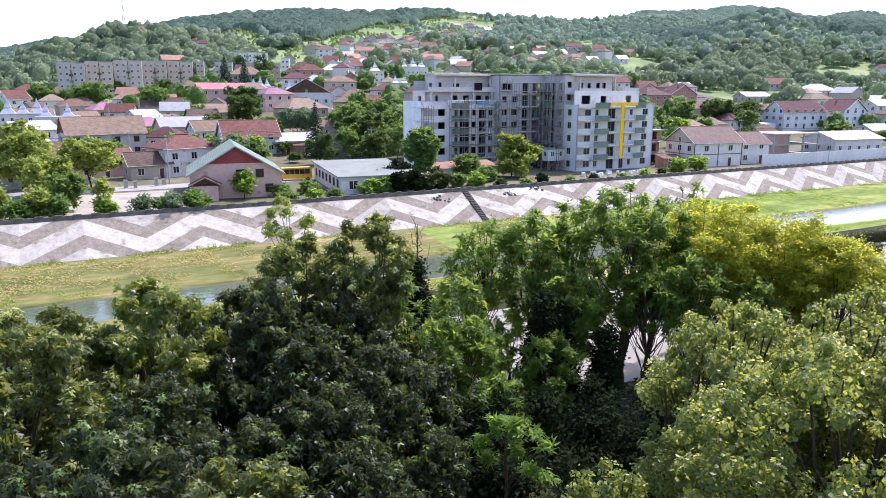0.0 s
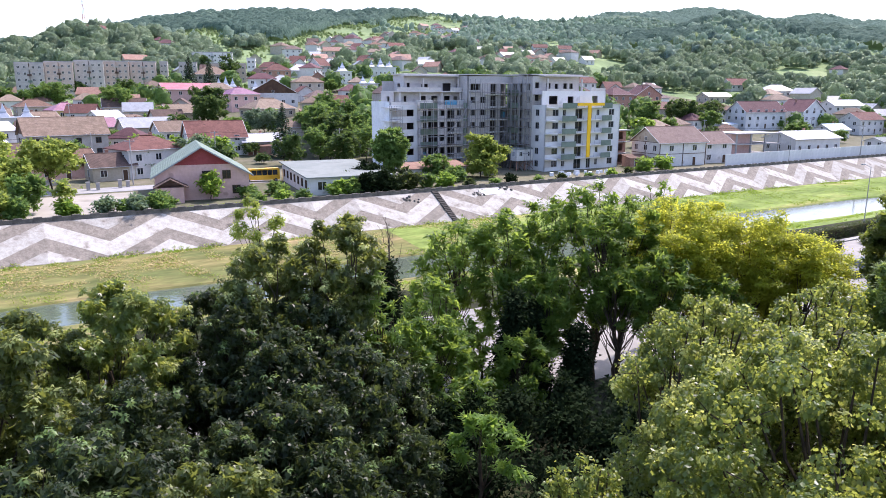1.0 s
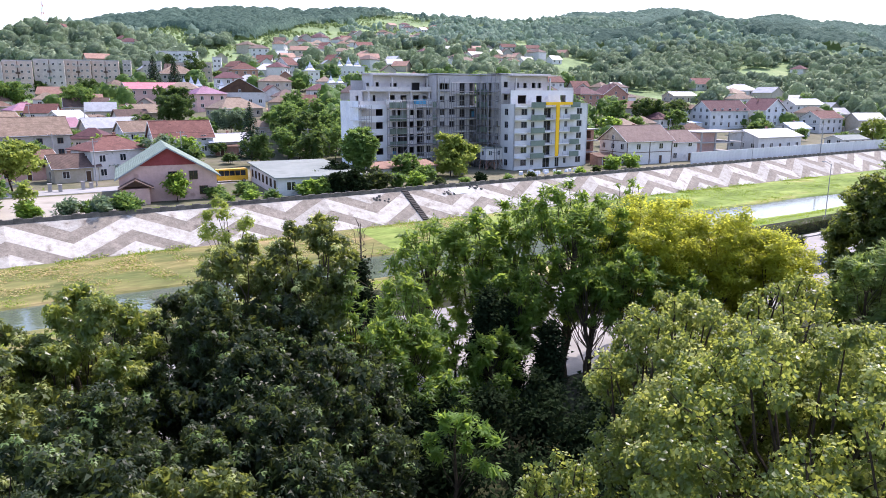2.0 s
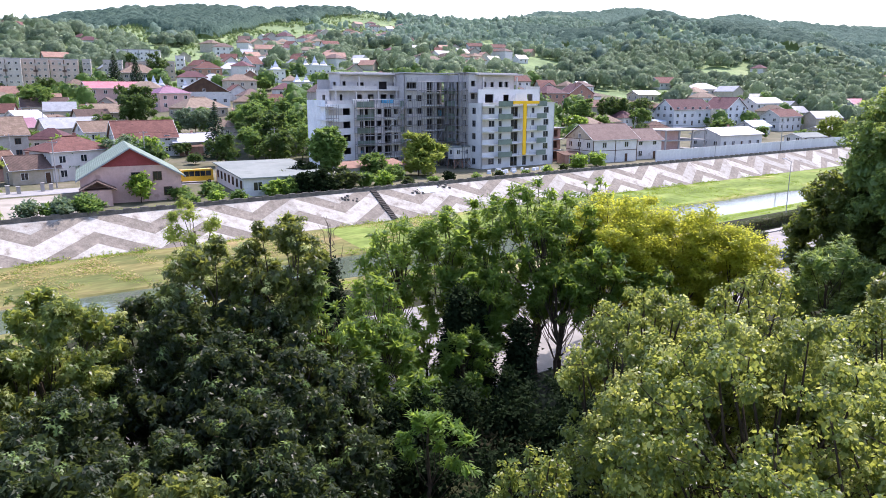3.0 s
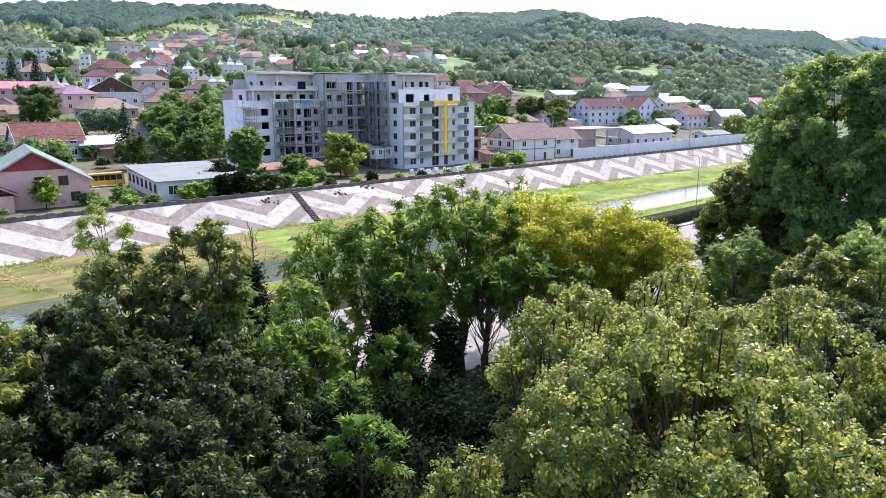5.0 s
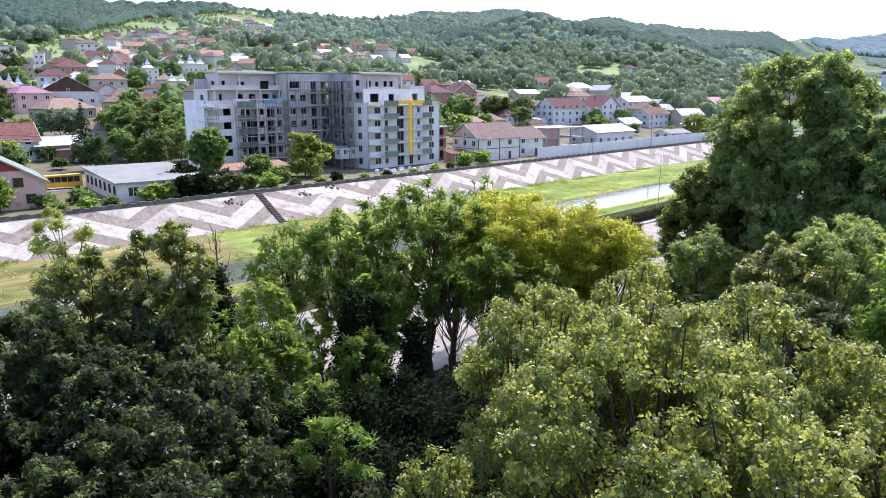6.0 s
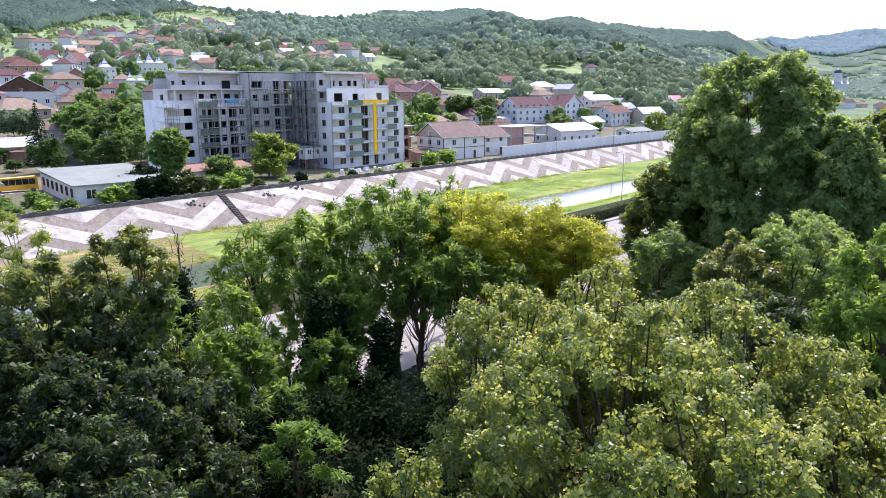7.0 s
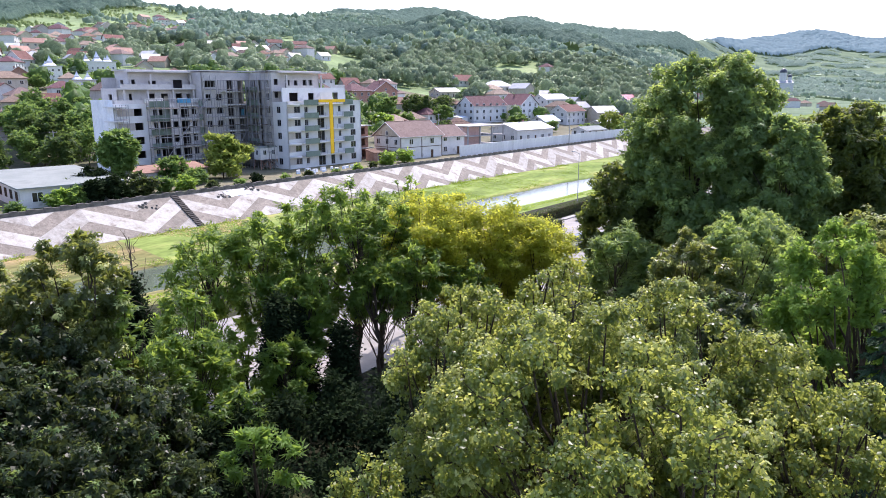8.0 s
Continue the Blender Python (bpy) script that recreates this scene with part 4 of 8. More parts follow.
tree("dark", 34.0, 32.0, 11.0, 3.4, 1, 70, DRK, density=0.8, leaf="alder")
tree("dark", 31.5, 22.5, 12.5, 3.4, 1, 71, DRK, density=0.8, leaf="pale")
conifer(23.0, 15.4, 10.8, 2.3, 72, "dark drooping spruce among the broadleaf trees", count=14000)
# the belt closes between the tall tree and the promenade
tree("dark", -1.0, 30.0, 6.4, 2.1, 0.6, 151, DRK)
tree("dark", -3.0, 21.4, 6.4, 2.2, 0.8, 152, DRK)
tree("dark", -8.8, 22.4, 7.0, 2.1, 0.8, 153, DRK)
tree("dark", -12.4, 31.0, 8.8, 2.1, 0.8, 154, DRK)
tree("locust", 1.0, 33.4, 7.0, 1.9, 0.8, 155, LOC)
tree("locust", 2.6, 31.0, 5.0, 1.6, 0.5, 156, LOC)
tree("walnut", -10.2, 19.8, 7.2, 1.6, 1.5, 157, WAL, leaf="pale")
tree("walnut", -13.2, 26.4, 9.0, 2.2, 1, 158, WAL, leaf="broad")
tree("dark", -12.4, 23.6, 8.0, 2.4, 1, 159, DRK, leaf="pale")
# understorey shrubs: their deep shade is put into the dark leaf colour
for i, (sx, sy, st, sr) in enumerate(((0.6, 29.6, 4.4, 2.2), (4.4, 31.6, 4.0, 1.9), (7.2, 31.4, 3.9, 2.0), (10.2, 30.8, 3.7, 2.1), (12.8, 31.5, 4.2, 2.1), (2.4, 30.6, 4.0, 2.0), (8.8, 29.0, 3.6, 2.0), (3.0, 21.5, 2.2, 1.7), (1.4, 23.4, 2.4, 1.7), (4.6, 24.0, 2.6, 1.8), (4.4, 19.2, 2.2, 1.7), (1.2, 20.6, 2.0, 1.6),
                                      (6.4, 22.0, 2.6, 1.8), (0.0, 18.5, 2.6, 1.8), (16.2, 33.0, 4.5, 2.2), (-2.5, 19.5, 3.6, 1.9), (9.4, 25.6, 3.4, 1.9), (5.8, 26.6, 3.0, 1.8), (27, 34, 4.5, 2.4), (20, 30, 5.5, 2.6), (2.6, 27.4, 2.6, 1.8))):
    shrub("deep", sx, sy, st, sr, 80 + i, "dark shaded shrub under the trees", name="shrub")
for i, (sx, sy, st, lean) in enumerate(((4.9, 36.6, 7.2, 0.5), (6.8, 37.2, 6.4, -0.3), (8.7, 36.4, 5.2, 0.3))):
    rng = np.random.default_rng(100 + i)
    ob = thing("ivy_tree", pose(sx, sy, -0.1), "tree trunk thickly clad in dark ivy", "tree")
    g = Geo()
    limb(g, (0, 0, 0), (lean, 0, st), 0.2, 0.06, rng, 0.04, 6)
    part("trunk", g, M["bark"], ob)
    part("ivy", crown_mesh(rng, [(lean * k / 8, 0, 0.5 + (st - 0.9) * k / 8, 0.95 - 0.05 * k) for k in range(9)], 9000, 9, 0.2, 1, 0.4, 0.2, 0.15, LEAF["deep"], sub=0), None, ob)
# dead tree with ivy round its foot
rng = np.random.default_rng(120)
ob = thing("dead_tree", pose(-1.5, 38.0, -0.1), "bare dead tree with ivy on its trunk", "tree")
g = Geo()
limb(g, (0, 0, 0), (0.1, 0, 10.8), 0.16, 0.02, rng, 0.01, 6)
for i in range(16):
    zz = 6.6 + 0.24 * i
    ang = i * 2.4
    r = 1.3 * (1 - i / 22)
    limb(g, (0.05, 0, zz), (math.cos(ang) * r, math.sin(ang) * r, zz + 0.9 + 0.5 * rng.random()), 0.03, 0.008, rng, 0.25, 4)
part("trunk", g, M["deadwood"], ob)
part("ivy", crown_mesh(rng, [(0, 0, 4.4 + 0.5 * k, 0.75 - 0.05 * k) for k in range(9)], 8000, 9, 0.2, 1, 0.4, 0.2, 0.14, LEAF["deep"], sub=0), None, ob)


def hedge(a0, q0, a1, q1, h, w, seed):
    """A clipped hedge: a leafy box on a twiggy core."""
    rng = np.random.default_rng(seed)
    (xa, ya), (xb, yb) = site(a0, q0), site(a1, q1)
    L = math.hypot(xb - xa, yb - ya)
    ob = thing("hedge", pose((xa + xb) / 2, (ya + yb) / 2, 0, 0, 0, math.degrees(math.atan2(yb - ya, xb - xa))), "clipped dark green hedge beside the promenade", "hedge")
    g = Geo()
    g.box(-L / 2 + 0.15, -w / 2 + 0.15, 0, L / 2 - 0.15, w / 2 - 0.15, h - 0.15)
    part("core", g, M["bark"], ob)
    n = int(L * (w + 2 * h) * 90)
    u = rng.random(n) * (w + 2 * h)
    px = (rng.random(n) - 0.5) * L
    py = np.where(u < h, -w / 2, np.where(u < h + w, u - h - w / 2, w / 2))
    pz = np.where(u < h, u, np.where(u < h + w, h, u - h - w))
    nr = np.stack([0 * u, np.where(u < h, -1, np.where(u < h + w, 0, 1)), np.where((u > h) & (u < h + w), 1, 0)], 1)
    pos = np.stack([px, py, pz], 1) + rng.normal(size=(n, 3)) * 0.07
    part("leaves", leaf_cards("leaves", pos, rng.normal(size=(n, 3)) + nr * 0.5, nr + rng.normal(size=(n, 3)) * 0.5, 0.16 * np.ones(n), 0.11 * np.ones(n), 0.4, LEAF["dark"]), None, ob)


hedge(74, 49.6, 112, 51.0, 1.3, 1.2, 131)
hedge(64, 45.2, 80, 45.6, 1.2, 1.4, 132)
shrub("dark", *site(86, 45.6), 1.6, 0.9, 133, "clipped round shrub beside the road", name="shrub")

# ---- town trees on the far bank ----
GRN, YGN = "green garden tree in the town", "yellow-green tree beside the embankment"
for i, (tx, ty, th, tr, tl, leaf, lab) in enumerate((
        (-70.3, 121, 11.5, 4.4, 1, "lime", YGN), (-78, 130, 13, 5.0, 1, "lime", YGN), (-64, 113, 8.5, 3.6, 0.8, "lime", YGN), (-57.4, 106.5, 6.5, 2.8, 0.8, "town", GRN),
        (-88, 138, 13, 5, 1, "town", GRN))):
    tree("town", tx, ty, th, tr, tl, 200 + i, lab, leaf=leaf, density=1.5)
for i, (tx, ty, th, tr, tl, leaf, lab) in enumerate((
        (-50.5, 103.6, 5.6, 1.3, 1.2, "lime", "slim young tree beside the court"), (-66, 131.5, 9.8, 5.2, 3, "lime", "light green spreading tree by the court"),
        (-33.9, 119.3, 5.2, 2.0, 0.6, "sapling", "small light green tree by the pink house"), (-68.9, 244.5, 17.5, 5.4, 1, "dark", "tall dark green tree among the houses"),
        (-113, 284.4, 20, 6, 1, "town", GRN), (-29.5, 226, 15, 5.4, 1, "town", GRN), (-21.9, 191.8, 14, 5.5, 1, "dark", GRN))):
    tree("town", tx, ty, th, tr, tl, 210 + i, lab, leaf=leaf, density=1.3)
for i, (tx, ty, th, tr, tl, leaf, lab) in enumerate((
        (-14.2, 205, 13, 5.5, 1, "town", GRN), (-27, 208, 15, 5.5, 1, "town", GRN), (-8, 195, 11, 4.5, 1, "dark", GRN),
        (14.7, 151.5, 9.3, 5.0, -0.6, "lime", "bushy yellow-green tree before the building site"), (4.8, 146.5, 5.8, 2.6, 0.4, "town", GRN))):
    tree("town", tx, ty, th, tr, tl, 220 + i, lab, leaf=leaf, density=1.8)
rng = np.random.default_rng(226)
BALL = [(0, 0, 6.9, 2.6)] + [(math.cos(k * 2.4) * 2.3 * math.sqrt(max(0, 1 - u * u)), math.sin(k * 2.4) * 2.3 * math.sqrt(max(0, 1 - u * u)), 6.9 + 2.5 * u, 1.55 + 0.25 * rng.random()) for k, u in enumerate(np.linspace(-0.95, 0.95, 18))]
tree("town", -4.4, 142.9, 11.2, 3.9, 2.6, 226, "round-headed green tree beside the low hall", density=2.6, lobes=BALL + [(0, 0, 3.6, 1.3), (0.2, 0.1, 2.4, 0.9)])
for i, (tx, ty, th, tr, tl, leaf, lab) in enumerate((
        (94.5, 280, 15, 6, 1, "town", GRN), (112.9, 296, 16, 7, 1, "dark", GRN), (130, 305, 15, 7, 1, "dark", GRN), (122, 290, 11, 5, 1, "town", GRN), (144.6, 262, 8, 4, 1, "town", GRN),
        (172.4, 236, 9.5, 4.6, 1.5, "lime", "olive-green tree beside the yard wall"), (-47.2, 231, 13, 6.0, 0.8, "willow", "grey-green willow among the houses"), (-51.6, 176, 8, 3.6, 1, "town", GRN))):
    tree("willow" if leaf == "willow" else "town", tx, ty, th, tr, tl, 230 + i, lab, leaf=leaf)
for i, (tx, ty, th, tr, tl, leaf, lab) in enumerate((
        (-62, 167, 8.5, 4.0, 1, "sapling", GRN), (-48, 158, 9, 3.4, 1, "willow", GRN), (86, 262, 9, 5, 1, "sapling", GRN), (-40, 150, 7.5, 3.5, 1, "dark", GRN), (-17, 176, 9, 4, 1, "dark", GRN),
        (-128, 330, 24, 5, 2, "dark", GRN), (-160, 318, 22, 5, 1, "town", GRN), (-88, 352, 25, 4, 2, "dark", GRN), (-60, 240, 10, 4, 1, "town", GRN), (-90, 262, 12, 4.5, 1, "town", GRN))):
    tree("town", tx, ty, th, tr, tl, 240 + i, lab, leaf=leaf)
for i, (tx, ty, th, tr, leaf) in enumerate(((-24, 186, 10, 4.2, "town"), (-30, 177, 8, 3.6, "dark"), (-12, 184, 10, 4.0, "town"), (-20, 197, 13, 4.8, "town"), (-5, 186, 9, 3.6, "town"),
                                            (-28, 217, 15, 5.4, "town"), (-14, 218, 13, 5.0, "town"), (-3, 205, 11, 4.4, "dark"), (-22, 234, 16, 5.5, "town"), (-10, 236, 15, 5.2, "town"),
                                            (-48, 184, 7, 3.2, "sapling"), (-66, 184, 8, 3.6, "town"), (-78, 168, 7, 3.2, "town"))):
    tree("town", tx, ty, th, tr, 0.8, 400 + i, GRN, leaf=leaf)
for i, (sa, sq, st, sr, leaf) in enumerate(((46.5, 115.6, 2.8, 1.9, "sapling"), (49.5, 115.4, 3.2, 2.0, "town"), (52.5, 115.2, 4.4, 2.4, "deep"), (55.5, 115.2, 4.6, 2.5, "deep"), (58.5, 115.8, 3.6, 2.2, "dark"), (61.5, 116.2, 3.4, 2.2, "dark"),
                                            (40, 114.6, 1.8, 1.6, "town"), (36, 114.4, 1.9, 1.6, "sapling"), (32, 114.4, 1.6, 1.5, "town"), (66, 117.5, 3.0, 2.2, "town"), (70, 118, 2.6, 2.0, "sapling"), (12, 114.2, 2.0, 1.6, "town"), (4, 114.2, 2.6, 1.8, "sapling"),
                                            (74, 115, 1.6, 1.5, "dark"), (79.5, 114.6, 1.3, 1.3, "town"), (84, 115.6, 1.9, 1.6, "deep"), (90.5, 114.6, 1.0, 1.1, "town"), (97, 114.8, 1.2, 1.2, "dark"), (104, 114.6, 1.0, 1.0, "town"), (111, 114.8, 1.4, 1.3, "sapling"), (116, 115, 1.5, 1.4, "dark"))):
    shrub("town", *site(sa, sq), st, sr, 420 + i, "leafy bush beside the embankment wall", leaf=leaf, density=1.5)
for i, (tx, ty, th, tr, leaf) in enumerate((
        (-71, 254, 12.4, 6.7, "dark"), (-86, 252, 6.5, 3.8, "town"), (-75, 232, 6.3, 3.5, "dark"), (-53, 226, 4.1, 3.0, "town"),
        (-31, 257, 10.6, 5.6, "town"), (-40, 349, 6.3, 5.6, "town"), (-25, 202, 10.2, 5.8, "dark"), (-19, 206, 6.7, 3.6, "town"), (-64, 201, 4.5, 3.4, "sapling"), (-56, 200, 5.4, 5.0, "town"),
        (-44, 197, 3.3, 2.9, "dark"), (-38, 182, 2.4, 1.8, "dark"), (-120, 362, 3.7, 5.5, "sapling"), (-94, 381, 14.7, 5.0, "dark"), (-85, 401, 4.0, 5.2, "town"), (-121, 431, 10.2, 3.6, "dark"))):
    tree("willow" if leaf == "willow" else "town", tx, ty, land(tx, ty) + th * 1.05, tr, 0.7, 600 + i, "leafy garden tree between the houses", leaf=leaf, density=1.1)
for i, (tx, ty, th, tr, leaf) in enumerate((
        (-71, 356, 3.0, 4.0, "town"), (-33, 394, 6.4, 3.1, "town"), (-18, 262, 7.7, 2.9, "town"), (-159, 351, 7.5, 4.3, "dark"), (-155, 320, 10.4, 7.4, "town"), (-181, 322, 10.2, 5.3, "town"),
        (-171, 326, 6.6, 4.1, "town"), (-127, 318, 7.8, 7.1, "town"), (-87, 250, 3.9, 5.1, "town"), (-124, 258, 3.5, 3.0, "dark"), (-127, 341, 5.9, 4.1, "town"), (-116, 358, 3.7, 6.0, "sapling"),
        (-83, 194, 4.5, 2.0, "dark"), (-188, 346, 6.4, 2.5, "town"), (-76, 236, 4.4, 3.6, "dark"), (-164, 284, 2.7, 3.1, "town"), (-57, 155, 6.7, 2.1, "willow"))):
    tree("willow" if leaf == "willow" else "town", tx, ty, land(tx, ty) + th * 1.05, tr, 0.7, 620 + i, "leafy garden tree between the houses", leaf=leaf, density=1.1)
for i, (tx, ty, th, tr, leaf) in enumerate(((186, 250, 6, 3.2, "town"), (200, 262, 7, 3.5, "dark"), (214, 252, 5, 3.0, "town"), (150, 268, 7, 3.6, "town"), (98, 268, 7, 3.6, "town"), (134, 246, 5, 2.6, "lime"), (158, 256, 5, 2.8, "town"),
                                            (228, 262, 7, 3.6, "town"), (168, 246, 4, 2.4, "town"), (176, 252, 3, 1.9, "dark"), (142, 262, 5, 2.8, "dark"), (184, 244, 3, 2.0, "town"), (206, 246, 4, 2.4, "dark"), (106, 250, 6, 3.0, "dark"), (88, 222, 5, 2.6, "town"), (76, 206, 5, 2.4, "town"), (-86, 208, 5, 2.8, "town"), (-68, 176, 5, 2.4, "dark"), (-100, 206, 6, 3.0, "town"), (-120, 226, 6, 3.0, "town"), (-140, 240, 7, 3.4, "dark"))):
    tree("town", tx, ty, land(tx, ty) + th, tr, 0.7, 660 + i, "leafy garden tree between the houses", leaf=leaf)
conifer(-34.7, 194, 15.5, 4.2, 260, "dark spruce among the houses", count=2600, ll=0.9)
conifer(-106, 352, 36, 5, 261, "tall dark spruce before the apartment block", count=1500, ll=1.3)
conifer(-96, 350, 34, 4.5, 262, "tall dark spruce before the apartment block", count=1500, ll=1.3)
for i, (sx, sy, st, sr, leaf) in enumerate(((-42.1, 107.2, 2.6, 2.6, "willow"), (-38.5, 108.5, 2.8, 2.6, "town"), (-45.5, 105.2, 2.8, 1.5, "willow"), (-9.1, 135.7, 4.8, 3.2, "deep"), (-12.2, 131.9, 3.4, 1.9, "dark"),
                                            (-1.5, 139, 3.6, 2.6, "dark"), (9, 143.6, 3.2, 2.6, "town"), (-17.3, 131.9, 3.0, 2.0, "sapling"), (54.5, 163.4, 3.2, 2.4, "sapling"), (59.4, 165.0, 3.4, 2.4, "sapling"),
                                            (-24, 126, 2.4, 2.2, "town"), (-29, 123, 2.2, 2.0, "town"))):
    shrub("town", sx, sy, st, sr, 270 + i, "leafy bush beside the embankment wall", leaf=leaf, density=1.6)


for i, (sa, sq, st, sr, leaf) in enumerate(((-16, 116, 5.0, 2.8, "lime"), (-12.5, 114.6, 3.6, 2.2, "lime"), (-10, 117, 5.4, 2.8, "lime"), (-7, 114.6, 3.4, 2.0, "town"), (-4.6, 116.6, 4.6, 2.4, "lime"), (-2.2, 114.8, 3.4, 1.9, "town"), (-20, 115.5, 4.6, 2.8, "town"))):
    shrub("town", *site(sa, sq), st, sr, 440 + i, "yellow-green bush between the court and the wall", leaf=leaf, density=1.8)


# ---- grass and weeds on the river flat ----
def tufts(name, label, n, a0, a1, q0, q1, size, seed, leaf, stand=0.6):
    rs = np.random.default_rng(seed)
    a, q = a0 + (a1 - a0) * rs.random(n), q0 + (q1 - q0) * rs.random(n)
    pts = []
    for u, v in zip(a, q):
        x, y = site(u, v)
        k = noise.noise(Vector((x / 4, y / 4, 3.0))) + 0.6 * noise.noise(Vector((x / 15, y / 15, 7.0)))
        z = land(x, y)
        if k > -0.05 and z > -5.5:
            pts.append((x, y, z + 0.05, 0.6 + k))
    p = np.array(pts)
    i = np.repeat(np.arange(len(p)), 4)
    m = len(i)
    pos = p[i, :3] + rs.normal(size=(m, 3)) * np.array([0.22, 0.22, 0.04])
    axis = rs.normal(size=(m, 3)) * np.array([0.7, 0.7, 0.7 * stand]) + np.array([0, 0, stand])
    s = size * p[i, 3] * (0.6 + 0.8 * rs.random(m))
    tagged(new(name, leaf_cards(name, pos, axis, rs.normal(size=(m, 3)) * 0.4 + np.array([0, 0, 1.0]), s, s * 0.45, 0.3, LEAF[leaf], slim=True)), label, "grass", kind="stuff")


tufts("flat_grass", "rough grass and weeds on the river flat", 20000, -60, 190, 85, 105.2, 0.26, 141, "grass")
tufts("bank_grass", "rough grass on the near bank", 9000, -30, 160, 57, 76, 0.34, 142, "grass")
tufts("verge_grass", "rough verge grass below the embankment wall", 5000, -60, 100, 112.6, 116, 0.4, 143, "grass")
tufts("dry_grass", "cut straw-coloured grass lying on the river flat", 9000, -70, 75, 92, 105.4, 0.4, 144, "straw", 0.12)
tufts("edge_grass", "rough weeds along the embankment's foot", 5000, -70, 190, 103.6, 105.6, 0.42, 145, "grass")

# ---- houses ----
def window_mesh(w, h, fm, x0=None):
    """A frame with two lights, and the pane that sits in it."""
    t = 0.09
    x0 = -w / 2 if x0 is None else x0
    x1 = x0 + w
    mid = (x0 + x1) / 2
    g = Geo()
    g.cells([x0 - t, x0, mid - 0.04, mid + 0.04, x1, x1 + t], [-t, 0, h, h + t], lambda x, z: not (0 < z < h and (x0 < x < mid - 0.04 or mid + 0.04 < x < x1)), -0.07, 0.03)
    p = Geo()
    p.box(x0, -0.02, 0, x1, 0.02, h)
    return g.mesh("window", M[fm]), p.mesh("pane", M["glass"])


def window(owner, kind, m):
    ob = part("window", kind[0], None, owner, m=m)
    part("pane", kind[1], None, ob)


WIN = {(w, h, fm): window_mesh(w, h, fm) for w, h in ((1.2, 1.3), (1.5, 1.4), (0.8, 1.0)) for fm in ("frame_white", "frame_brown")}
g = Geo()
g.box(-0.45, -0.05, 0, 0.45, 0.02, 2.05, 0)
g.box(-0.55, -0.08, 0, -0.45, 0.02, 2.15, 1)
g.box(0.45, -0.08, 0, 0.55, 0.02, 2.15, 1)
g.box(-0.45, -0.08, 2.05, 0.45, 0.02, 2.15, 1)
DOOR = g.mesh("door", M["frame_brown"], M["frame_white"])
g = Geo()
g.box(-0.28, -0.28, -0.8, 0.28, 0.28, 1.1)
g.box(-0.36, -0.36, 1.1, 0.36, 0.36, 1.22)
CHIMNEY = g.mesh("chimney", M["brick"])


def gable_roof(w, d, eave, rise, over=0.55, thick=0.16):
    """Two sloping slabs that meet at a ridge along x."""
    g = Geo()
    X, s = w / 2 + over, d / 2 + over
    drop = rise * over / (d / 2)
    for sg in (-1, 1):
        a = [(-X, sg * s, eave - drop), (X, sg * s, eave - drop), (X, 0, eave + rise), (-X, 0, eave + rise)]
        if sg > 0:
            a = a[::-1]
        g.solid(a, [(x, y, z + thick) for x, y, z in a])
    return g


def hip_roof(w, d, eave, rise, over=0.55, thick=0.16):
    g = Geo()
    X, s = w / 2 + over, d / 2 + over
    r = max(0.3, w / 2 - d / 2)
    lo = [(-X, -s, eave - 0.12), (X, -s, eave - 0.12), (X, s, eave - 0.12), (-X, s, eave - 0.12)]
    up = [(x, y, z + thick) for x, y, z in lo]
    i = len(g.v)
    g.v += lo + up + [(-r, 0, eave + rise), (r, 0, eave + rise)]
    g.f += [(3, 2, 1, 0), (0, 1, 5, 4), (1, 2, 6, 5), (2, 3, 7, 6), (3, 0, 4, 7), (4, 5, 9, 8), (6, 7, 8, 9), (5, 6, 9), (7, 4, 8)]
    g.m += [0] * 9
    return g


